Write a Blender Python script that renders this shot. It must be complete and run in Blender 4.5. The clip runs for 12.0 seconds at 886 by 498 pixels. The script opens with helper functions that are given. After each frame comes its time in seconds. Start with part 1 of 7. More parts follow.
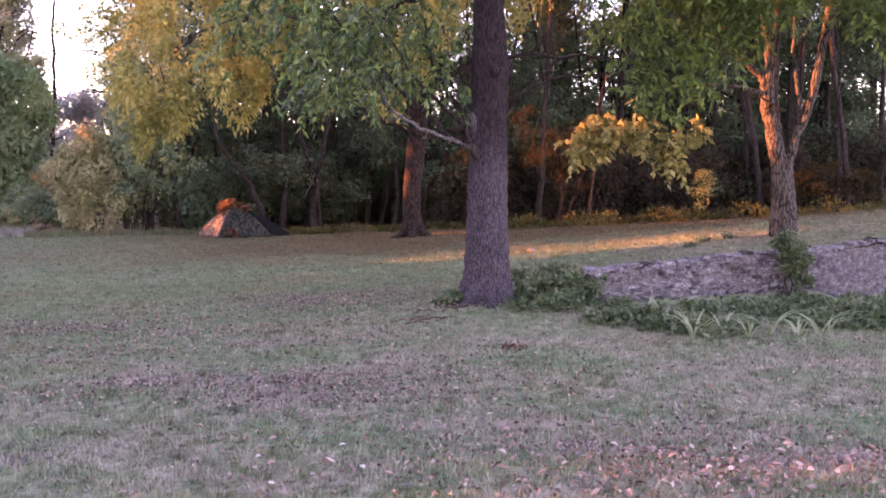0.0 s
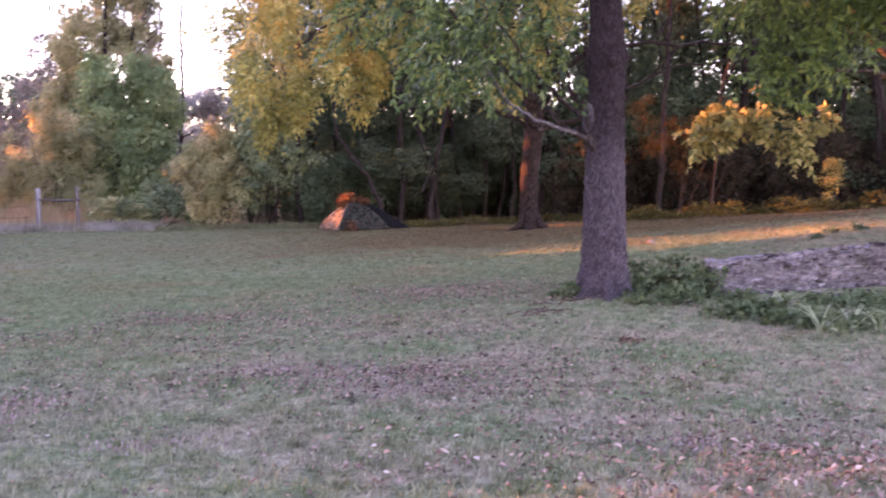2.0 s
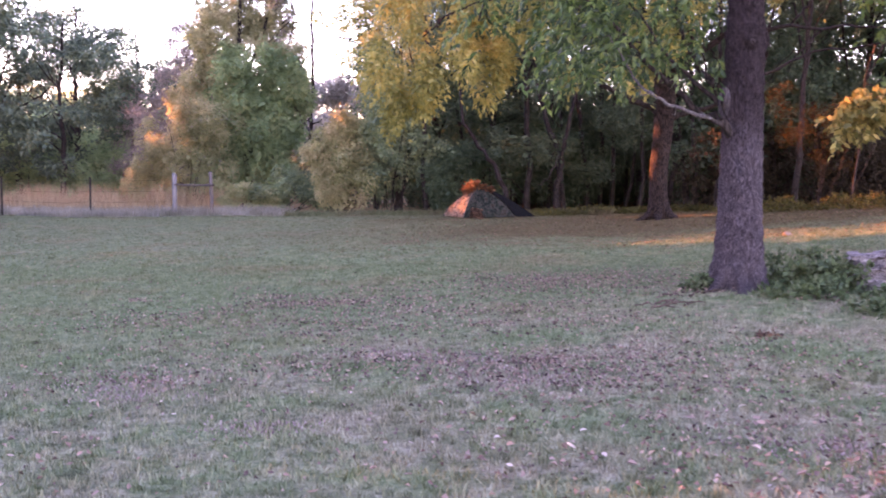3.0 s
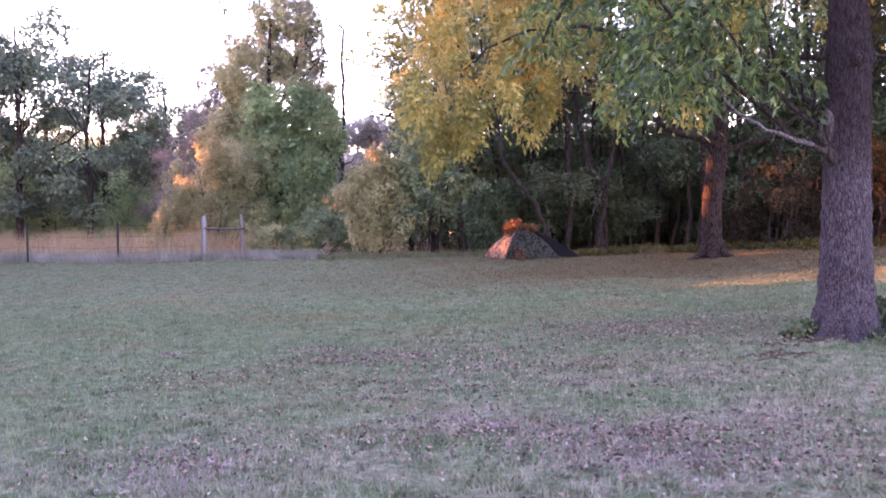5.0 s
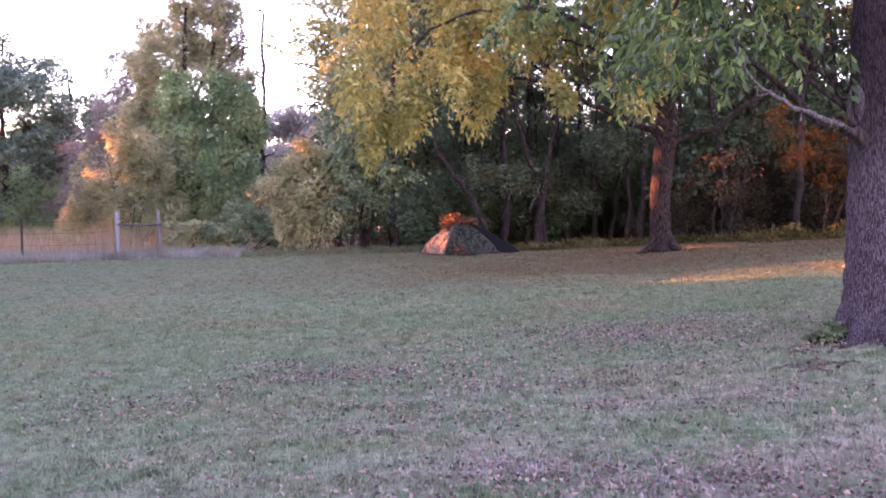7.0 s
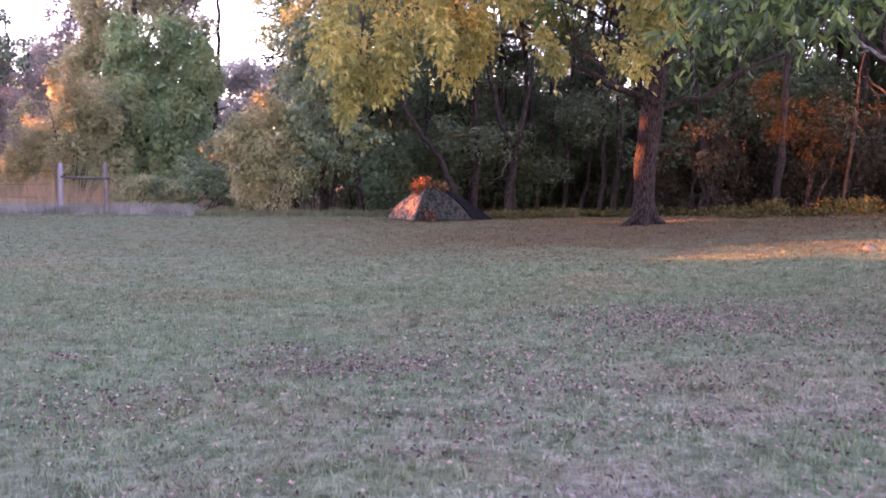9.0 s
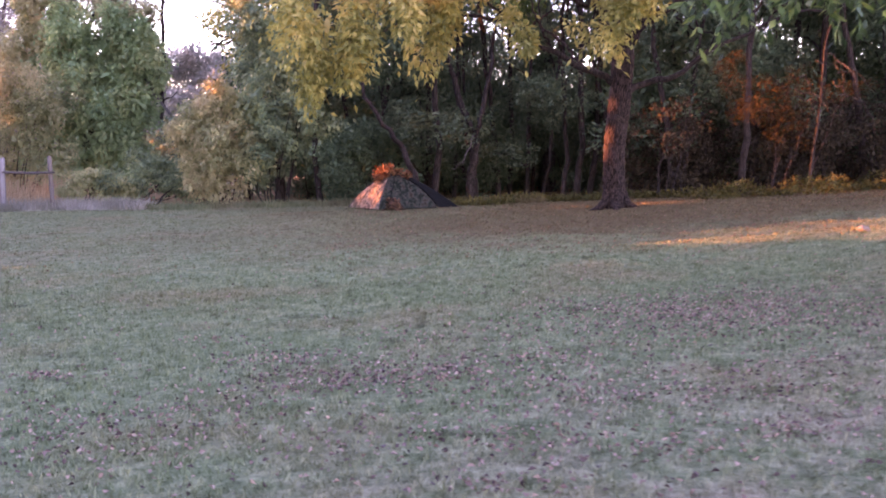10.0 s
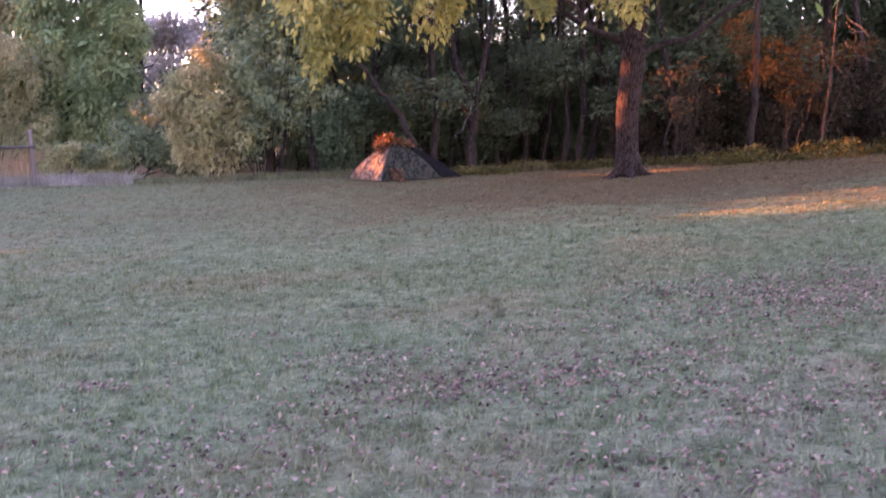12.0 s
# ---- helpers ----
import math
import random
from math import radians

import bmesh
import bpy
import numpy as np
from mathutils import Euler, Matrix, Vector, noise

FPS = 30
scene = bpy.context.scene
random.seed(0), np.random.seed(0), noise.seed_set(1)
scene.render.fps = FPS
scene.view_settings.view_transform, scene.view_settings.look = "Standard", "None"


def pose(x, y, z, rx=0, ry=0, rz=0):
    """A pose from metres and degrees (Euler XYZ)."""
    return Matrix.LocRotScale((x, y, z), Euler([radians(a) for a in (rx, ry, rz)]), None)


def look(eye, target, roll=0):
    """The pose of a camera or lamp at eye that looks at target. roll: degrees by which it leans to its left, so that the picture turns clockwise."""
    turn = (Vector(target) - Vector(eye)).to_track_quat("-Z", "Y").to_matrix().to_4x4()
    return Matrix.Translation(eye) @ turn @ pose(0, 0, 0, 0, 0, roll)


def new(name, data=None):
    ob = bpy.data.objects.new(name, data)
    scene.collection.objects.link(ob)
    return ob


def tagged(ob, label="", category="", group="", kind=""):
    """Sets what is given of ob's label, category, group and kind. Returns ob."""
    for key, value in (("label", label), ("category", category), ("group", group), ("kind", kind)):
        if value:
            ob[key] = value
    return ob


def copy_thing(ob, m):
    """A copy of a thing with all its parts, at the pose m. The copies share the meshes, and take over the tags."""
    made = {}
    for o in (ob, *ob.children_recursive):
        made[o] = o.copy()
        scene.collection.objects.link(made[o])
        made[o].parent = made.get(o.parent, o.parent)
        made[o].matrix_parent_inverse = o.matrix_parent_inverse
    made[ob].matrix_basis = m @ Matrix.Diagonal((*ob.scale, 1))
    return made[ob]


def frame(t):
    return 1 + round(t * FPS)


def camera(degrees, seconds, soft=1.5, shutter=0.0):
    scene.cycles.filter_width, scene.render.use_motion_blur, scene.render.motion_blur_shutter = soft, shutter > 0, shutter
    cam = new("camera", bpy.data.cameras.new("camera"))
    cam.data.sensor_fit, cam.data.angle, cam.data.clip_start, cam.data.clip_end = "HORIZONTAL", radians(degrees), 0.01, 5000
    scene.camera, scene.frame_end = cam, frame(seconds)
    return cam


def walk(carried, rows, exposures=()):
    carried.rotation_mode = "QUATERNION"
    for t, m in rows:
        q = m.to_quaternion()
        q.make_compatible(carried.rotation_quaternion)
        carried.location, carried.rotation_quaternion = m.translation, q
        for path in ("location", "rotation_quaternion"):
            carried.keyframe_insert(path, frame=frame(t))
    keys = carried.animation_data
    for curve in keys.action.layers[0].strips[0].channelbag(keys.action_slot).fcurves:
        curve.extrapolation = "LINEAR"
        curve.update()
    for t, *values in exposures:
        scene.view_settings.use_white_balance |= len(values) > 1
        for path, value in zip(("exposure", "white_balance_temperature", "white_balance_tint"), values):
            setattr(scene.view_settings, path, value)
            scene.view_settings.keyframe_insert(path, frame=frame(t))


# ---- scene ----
cam = camera(46.3, 12.0, soft=1.75, shutter=0.5)
METRES, EYE, TILT, LEAN, TURN = 7.212, 1.5, 0.0, -1.8, -5.9
ROWS = [
    (0, 0, 0, 0, 0.14, -3.23, 1.44),
    (0.5, 0.0005, 0.0003, 0.0005, 0.05, -3.59, 1.15),
    (1, 0.0007, 0.0019, 0.0004, 1.02, -3.59, 1.62),
    (1.5, 0.0006, 0.0016, 0.0002, 3.87, -3.11, 1.28),
    (2, 0.0032, 0.0017, -0.0006, 6.64, -3.45, 1.97),
    (2.5, 0.0038, 0.0074, -0.0031, 10.83, -3.93, 1.57),
    (4.5, -0.0756, 0.1454, -0.0073, 15.70, -3.32, 1.53),
    (5, -0.1081, 0.1878, -0.0073, 14.84, -1.54, 2.23),
    (5.5, -0.1389, 0.2379, -0.0083, 14.02, -3.42, 1.96),
    (6, -0.1677, 0.2859, -0.0093, 14.94, -2.41, 2.26),
    (6.5, -0.2075, 0.3306, -0.0076, 12.47, -1.93, 2.35),
    (8.5, -0.3518, 0.5051, -0.0044, 7.08, -3.27, 2.06),
    (9, -0.3874, 0.5538, -0.0033, 6.57, -4.14, 0.63),
    (9.5, -0.435, 0.5997, -0.0012, 3.52, -3.80, 1.27),
    (10, -0.4785, 0.6471, -0.0005, 3.24, -4.97, 1.81),
    (10.5, -0.5175, 0.6953, 0.0037, 4.59, -5.38, 1.43),
    (11, -0.5599, 0.7237, 0.0059, -0.17, -5.23, 2.77),
    (11.5, -0.5894, 0.7534, 0.006, 0.47, -5.25, 3.11),
    (12, -0.6089, 0.7728, 0.0073, 1.33, -6.83, 2.53),
]
walk(cam, [(t, pose(0, 0, EYE, TILT, LEAN, TURN) @ pose(METRES * x, METRES * y, METRES * z, 90 + pitch, roll, yaw)) for t, x, y, z, yaw, pitch, roll in ROWS], [(0.0, 3.74, 7850, 71), (2.5, 3.83, 7650, 70), (4.5, 3.95, 7200, 72), (6.5, 3.94, 7300, 73), (8.5, 3.93, 7400, 74), (12.0, 3.90, 7500, 73)])

# ---- world, sun ----
SUN_AZ, SUN_EL = 174.0, 9.0          # degrees: where the sun stands, seen from above (180 = -x), and its height
world = bpy.data.worlds.new("sky")
scene.world = world
world.use_nodes = True
wn = world.node_tree.nodes
wl = world.node_tree.links
sky = wn.new("ShaderNodeTexSky")
sky.sky_type = "NISHITA"
sky.sun_disc = False
sky.sun_elevation = radians(SUN_EL)
sky.sun_rotation = radians(90 - SUN_AZ)
sky.air_density, sky.dust_density, sky.ozone_density = 1.0, 0.5, 2.0
wn["Background"].inputs["Strength"].default_value = 0.15
wl.new(sky.outputs[0], wn["Background"].inputs["Color"])
sun = new("sun", bpy.data.lights.new("sun", "SUN"))
sun.data.energy, sun.data.angle, sun.data.color = 3.05, radians(0.6), (1.0, 0.43, 0.13)
to_sun = Vector((math.cos(radians(SUN_AZ)) * math.cos(radians(SUN_EL)), math.sin(radians(SUN_AZ)) * math.cos(radians(SUN_EL)), math.sin(radians(SUN_EL))))
sun.matrix_world = look(to_sun * 60, (0, 0, 0))

# ---- helpers of this place ----
rng = np.random.default_rng(7)


def smooth(a, b, v):
    q = np.clip((np.asarray(v, float) - a) / (b - a), 0, 1)
    return q * q * (3 - 2 * q)


WALL_Y = 13.0


def land(x, y):
    """Height of the ground at x, y (arrays)."""
    x, y = np.asarray(x, float), np.asarray(y, float)
    left = (0.035 - 0.02 * smooth(16, 31, y)) * np.clip(x, -16, 0.5)
    k = 0.095 - 0.051 * smooth(20, 30, y)
    k = k * (0.35 + 0.65 * smooth(11.0, 14.0, y))
    ramp = k * np.log1p(np.exp(np.clip((np.minimum(x, 22) - 0.9) / 0.5, -30, 60))) * 0.5
    h = left + ramp + 0.17 * smooth(11, 30, y)
    low = 0.03 + 0.012 * (x - 2.4)
    cut = smooth(2.5, 3.3, x) * (y < WALL_Y + 0.02) * (1 - smooth(16, 22, x))
    h = h * (1 - cut) + low * cut
    h = h + 0.018 * np.sin(x * 1.3 + 0.7 * y) * np.sin(y * 0.9 - 0.4 * x) + 0.01 * np.sin(x * 3.1) * np.sin(y * 2.7 + x)
    return h


def gz(x, y):
    return float(land(x, y))


def np_mesh(name, v, f, smooth_shade=False):
    v = np.ascontiguousarray(v, np.float32)
    f = np.ascontiguousarray(f, np.int32)
    me = bpy.data.meshes.new(name)
    me.vertices.add(len(v))
    me.vertices.foreach_set("co", v.ravel())
    n, k = f.shape
    me.loops.add(n * k)
    me.loops.foreach_set("vertex_index", f.ravel())
    me.polygons.add(n)
    me.polygons.foreach_set("loop_start", np.arange(0, n * k, k, dtype=np.int32))
    if smooth_shade:
        me.polygons.foreach_set("use_smooth", np.ones(n, bool))
    me.update(calc_edges=True)
    return me


def joined(pieces):
    vs, fs, o = [], [], 0
    for v, f in pieces:
        vs.append(v)
        fs.append(np.asarray(f) + o)
        o += len(v)
    return np.concatenate(vs), np.concatenate(fs)


def put(name, mesh, material, parent=None, label=""):
    if not isinstance(mesh, bpy.types.Mesh):
        me = bpy.data.meshes.new(name)
        mesh.to_mesh(me)
        mesh.free()
        mesh = me
    mesh.materials.clear()
    mesh.materials.append(material)
    ob = new(name, mesh)
    if parent is not None:
        ob.parent = parent
    if label:
        ob["label"] = label
    return ob


def thing(name, m, label, category, group="", kind=""):
    ob = new(name)
    ob.empty_display_size = 0.2
    ob.matrix_basis = m
    return tagged(ob, label, category, group, kind)


def unit(v):
    return v / np.maximum(np.linalg.norm(v, axis=-1, keepdims=True), 1e-9)


def tube(points, radii, sides=10, ridges=0.0, seed=0.0):
    """A tapered limb along points; ridges: relief of the bark as a part of the radius."""
    p = np.asarray(points, float)
    r = np.asarray(radii, float)
    d = unit(np.gradient(p, axis=0))
    ref = np.array([0.0, 1.0, 0.0]) if abs(d[0][1]) < 0.8 else np.array([1.0, 0.0, 0.0])
    a = unit(np.cross(d, ref))
    b = np.cross(d, a)
    th = np.linspace(0, 2 * np.pi, sides, endpoint=False)
    n = len(p)
    rr = np.repeat(r[:, None], sides, 1)
    if ridges:
        s = np.cumsum(np.r_[0, np.linalg.norm(np.diff(p, axis=0), axis=1)])[:, None]
        w = th[None, :]
        bend = 0.35 * np.sin(s * 7 + seed) + 0.25 * np.sin(s * 17 + 2 * w + seed)
        rid = np.abs(np.sin(w * 8.5 + bend * 2 + np.sin(s * 3 + seed))) ** 0.6 * (0.6 + 0.4 * np.sin(s * 29 + w * 5 + seed))
        rr = rr * (1 + ridges * (rid - 0.5)) * (1 + 0.02 * np.sin(3 * w + s * 2))
    v = p[:, None, :] + rr[:, :, None] * (np.cos(th)[None, :, None] * a[:, None, :] + np.sin(th)[None, :, None] * b[:, None, :])
    i = np.arange(n - 1)[:, None] * sides
    j = np.arange(sides)[None, :]
    j2 = (j + 1) % sides
    f = np.stack([i + j, i + j2, i + sides + j2, i + sides + j], -1).reshape(-1, 4)
    return v.reshape(-1, 3), f


def curve_points(ctrl, n):
    """Smooth line through the control points (Catmull-Rom)."""
    c = np.asarray(ctrl, float)
    c = np.vstack([2 * c[0] - c[1], c, 2 * c[-1] - c[-2]])
    out = []
    segs = len(c) - 3
    for q in np.linspace(0, segs - 1e-6, n):
        i = int(q)
        t = q - i
        p0, p1, p2, p3 = c[i:i + 4]
        out.append(0.5 * (2 * p1 + (p2 - p0) * t + (2 * p0 - 5 * p1 + 4 * p2 - p3) * t * t + (3 * p1 - p0 - 3 * p2 + p3) * t ** 3))
    return np.array(out)


def limb(ctrl, r0, r1, n=14, sides=8, ridges=0.0, wob=0.03):
    p = curve_points(ctrl, n)
    p[1:-1] += rng.normal(0, wob, (n - 2, p.shape[1]))
    return tube(p, np.linspace(r0, r1, n), sides, ridges, rng.uniform(0, 9))


def leaf_arrays(c, length, width, droop=0.5, direction=None, curl=0.12):
    """Small pointed leaves, folded along the midrib, one island each."""
    n = len(c)
    d = rng.normal(0, 1, (n, 3)) if direction is None else direction + rng.normal(0, 0.35, (n, 3))
    d[:, 2] -= droop
    d = unit(d)
    u = rng.normal(0, 1, (n, 3))
    u[:, 2] += 0.7
    s = unit(np.cross(d, u))
    u = np.cross(s, d)
    L = (length * rng.uniform(0.65, 1.3, n))[:, None]
    W = (width * rng.uniform(0.7, 1.25, n))[:, None]
    v = np.stack([c, c + d * L * 0.45 + s * W * 0.5 + u * L * curl, c + d * L, c + d * L * 0.45 - s * W * 0.5 + u * L * curl], 1)
    i = np.arange(n)[:, None] * 4
    f = np.concatenate([i + np.array([[0, 1, 2]]), i + np.array([[0, 2, 3]])], 1).reshape(-1, 3)
    return v.reshape(-1, 3), f


def clump_centres(balls, clumps, hollow=0.45):
    """Centres of leaf clumps in a set of ellipsoids (x, y, z, rx, ry, rz), fuller towards the outside."""
    b = np.asarray(balls, float)
    w = b[:, 3] * b[:, 4] * b[:, 5]
    pick = rng.choice(len(b), clumps, p=w / w.sum())
    d = unit(rng.normal(0, 1, (clumps, 3)))
    r = rng.uniform(0, 1, clumps) ** hollow
    return b[pick, :3] + d * r[:, None] * b[pick, 3:6] * rng.uniform(0.85, 1.15, (clumps, 1))


def boughs(balls, leaves, length, width, droop, stretch, loose=0.16, fill=11):
    """Leaves gathered on boughs: rounded masses of uneven size on the outside of the ellipsoids, leafy on top and outside, with dark gaps between them."""
    b = np.asarray(balls, float)
    size = (b[:, 3] * b[:, 4] * b[:, 5]) ** (1 / 3)
    pick = np.repeat(np.arange(len(b)), fill)
    n = len(pick)
    d = unit(rng.normal(0, 1, (n, 3)) + np.array([0, 0, 0.15]))
    c = b[pick, :3] + d * b[pick, 3:6] * rng.uniform(0.45, 0.98, (n, 1))
    r = np.clip(size[pick] * rng.uniform(0.22, 0.50, n), 0.04, 0.75)
    w = r ** 2
    own = rng.choice(n, leaves, p=w / w.sum())
    out = unit(rng.normal(0, 1, (leaves, 3)) + np.array([0, -0.15, 0.45]) + 0.5 * d[own])
    depth = rng.uniform(0, 1, leaves) ** 0.4 * 1.1
    ragged = 1 + np.abs(rng.normal(0, 1, leaves)) * 0.55 * (rng.uniform(0, 1, leaves) < loose)
    q = c[own] + out * (r[own] * depth * ragged)[:, None] * np.asarray(stretch, float)
    heading = out * 0.55 + rng.normal(0, 0.45, (leaves, 3))
    return leaf_arrays(q, length, width, droop, direction=heading)


def foliage(balls, clumps, per, length, width, droop=0.5, heart=0):
    out = boughs(balls, clumps * per, length, width, droop, (1.1, 1.1, 0.72))
    if heart:
        c = clump_centres(np.asarray(balls, float) * np.array([1, 1, 1, 0.62, 0.62, 0.62]), heart, 0.6)
        out = joined([out, leaf_arrays(c, length * 2.2, width * 2.2, droop)])
    return out


def drape(balls, clumps, per, length, width, heart=0, fill=12):
    """Hanging foliage: boughs drawn out downwards, with narrow drooping leaves."""
    out = boughs(balls, clumps * per, length, width, 0.75, (0.85, 0.85, 1.35), 0.22, fill)
    if heart:
        c = clump_centres(np.asarray(balls, float) * np.array([1, 1, 1, 0.6, 0.6, 0.6]), heart, 0.6)
        out = joined([out, leaf_arrays(c, length * 2.4, width * 3.0, 1.0)])
    return out


def sprays(starts, heading, count, leaflets, length, width):
    """Hanging compound leaves: a bent stalk with pairs of leaflets and one at the tip."""
    n = len(starts)
    out_c, out_d = [], []
    L = rng.uniform(0.7, 1.2, n)[:, None] * count
    h = unit(heading + rng.normal(0, 0.45, (n, 3)))
    side = unit(np.cross(h, np.array([0, 0, 1.0]) + rng.normal(0, 0.2, (n, 3))))
    for k in range(leaflets):
        q = 0.25 + 0.75 * (k // 2 * 2) / leaflets
        pos = starts + h * L * q + np.array([0, 0, -1.0]) * L * 0.45 * q * q
        sg = 1 if k % 2 else -1
        out_c.append(pos)
        out_d.append(unit(h * 0.7 + side * sg * 0.8 + np.array([0, 0, -0.55])))
    c = np.concatenate(out_c)
    d = np.concatenate(out_d)
    return leaf_arrays(c, length, width, 0.15, direction=d, curl=0.06)


# ---- materials ----
def material(name):
    m = bpy.data.materials.new(name)
    m.use_nodes = True
    nt = m.node_tree
    return m, nt.nodes, nt.links, nt.nodes["Principled BSDF"]


def ramp_node(nodes, stops):
    r = nodes.new("ShaderNodeValToRGB")
    els = r.color_ramp.elements
    while len(els) < len(stops):
        els.new(0.5)
    for e, (p, c) in zip(els, stops):
        e.position, e.color = p, (*c, 1)
    return r


def noise_node(nodes, links, vec, scale, detail=4, rough=0.6):
    n = nodes.new("ShaderNodeTexNoise")
    n.inputs["Scale"].default_value, n.inputs["Detail"].default_value, n.inputs["Roughness"].default_value = scale, detail, rough
    links.new(vec, n.inputs["Vector"])
    return n


def math_node(nodes, links, op, a, b):
    n = nodes.new("ShaderNodeMath")
    n.operation = op
    for k, v in ((0, a), (1, b)):
        if isinstance(v, (int, float)):
            n.inputs[k].default_value = v
        else:
            links.new(v, n.inputs[k])
    return n.outputs[0]


def mix_node(nodes, links, fac, a, b):
    n = nodes.new("ShaderNodeMix")
    n.data_type = "RGBA"
    if isinstance(fac, (int, float)):
        n.inputs[0].default_value = fac
    else:
        links.new(fac, n.inputs[0])
    for k, v in ((6, a), (7, b)):
        if isinstance(v, tuple):
            n.inputs[k].default_value = (*v, 1)
        else:
            links.new(v, n.inputs[k])
    return n.outputs[2]


def bump_to(nodes, links, height, bsdf, strength, distance):
    b = nodes.new("ShaderNodeBump")
    b.inputs["Strength"].default_value, b.inputs["Distance"].default_value = strength, distance
    links.new(height, b.inputs["Height"])
    links.new(b.outputs[0], bsdf.inputs["Normal"])


def leaf_material(name, stops, patch=0.35, through_light=0.3, patch_scale=0.45, gloss=0.2, rough=0.55):
    m, nodes, links, bsdf = material(name)
    geo = nodes.new("ShaderNodeNewGeometry")
    big = noise_node(nodes, links, geo.outputs["Position"], patch_scale, 3)
    spread_big = math_node(nodes, links, "MULTIPLY_ADD", big.outputs[0], 2.2)
    spread_big.node.inputs[2].default_value = -0.6
    a = math_node(nodes, links, "MULTIPLY", geo.outputs["Random Per Island"], 1 - patch)
    b = math_node(nodes, links, "MULTIPLY", spread_big, patch)
    f = math_node(nodes, links, "ADD", a, b)
    r = ramp_node(nodes, stops)
    links.new(f, r.inputs[0])
    links.new(r.outputs[0], bsdf.inputs["Base Color"])
    bsdf.inputs["Roughness"].default_value = rough
    bsdf.inputs["Specular IOR Level"].default_value = gloss
    tr = nodes.new("ShaderNodeBsdfTranslucent")
    links.new(r.outputs[0], tr.inputs[0])
    mx = nodes.new("ShaderNodeMixShader")
    mx.inputs[0].default_value = through_light
    links.new(bsdf.outputs[0], mx.inputs[1])
    links.new(tr.outputs[0], mx.inputs[2])
    links.new(mx.outputs[0], nodes["Material Output"].inputs[0])
    return m


def bark_material(name, dark, light, scale=1.0, crown_shade_from=None, furrow=0.17, patches=0.45):
    m, nodes, links, bsdf = material(name)
    tc = nodes.new("ShaderNodeNewGeometry")
    mp = nodes.new("ShaderNodeMapping")
    mp.inputs["Scale"].default_value = (1, 1, furrow)
    links.new(tc.outputs["Position"], mp.inputs["Vector"])
    vor = nodes.new("ShaderNodeTexVoronoi")
    vor.feature = "DISTANCE_TO_EDGE"
    vor.inputs["Scale"].default_value = 26 * scale
    warp = noise_node(nodes, links, mp.outputs[0], 9 * scale, 3)
    wv = mix_node(nodes, links, 0.06, mp.outputs[0], warp.outputs["Color"])
    links.new(wv, vor.inputs["Vector"])
    fine = noise_node(nodes, links, tc.outputs["Position"], 60 * scale, 5, 0.7)
    big = noise_node(nodes, links, tc.outputs["Position"], 2.2 * scale, 4)
    e = math_node(nodes, links, "MULTIPLY", vor.outputs["Distance"], 5.0)
    e.node.use_clamp = True
    t = math_node(nodes, links, "MULTIPLY", e, fine.outputs[0])
    t = math_node(nodes, links, "ADD", t, math_node(nodes, links, "MULTIPLY", big.outputs[0], patches))
    r = ramp_node(nodes, [(0.20, dark), (0.46, tuple(a * 0.55 + b * 0.45 for a, b in zip(dark, light))), (0.78, light)])
    links.new(t, r.inputs[0])
    col = r.outputs[0]
    if crown_shade_from is not None:
        # darker red-brown tone higher up: the crown's shade put into the bark colour
        sep = nodes.new("ShaderNodeSeparateXYZ")
        links.new(tc.outputs["Position"], sep.inputs[0])
        up = nodes.new("ShaderNodeMapRange")
        up.inputs["From Min"].default_value, up.inputs["From Max"].default_value = crown_shade_from - 0.3, crown_shade_from + 0.35
        links.new(math_node(nodes, links, "ADD", sep.outputs["Z"], math_node(nodes, links, "MULTIPLY", big.outputs[0], 0.5)), up.inputs["Value"])
        young = ramp_node(nodes, [(0.15, (0.014, 0.009, 0.010)), (0.5, (0.034, 0.024, 0.025)), (0.85, (0.066, 0.050, 0.052))])
        links.new(t, young.inputs[0])
        col = mix_node(nodes, links, math_node(nodes, links, "MULTIPLY", up.outputs[0], 0.9), col, young.outputs[0])
    links.new(col, bsdf.inputs["Base Color"])
    bsdf.inputs["Roughness"].default_value = 0.95
    bsdf.inputs["Specular IOR Level"].default_value = 0.05
    bump_to(nodes, links, t, bsdf, 0.8, 0.02)
    return m


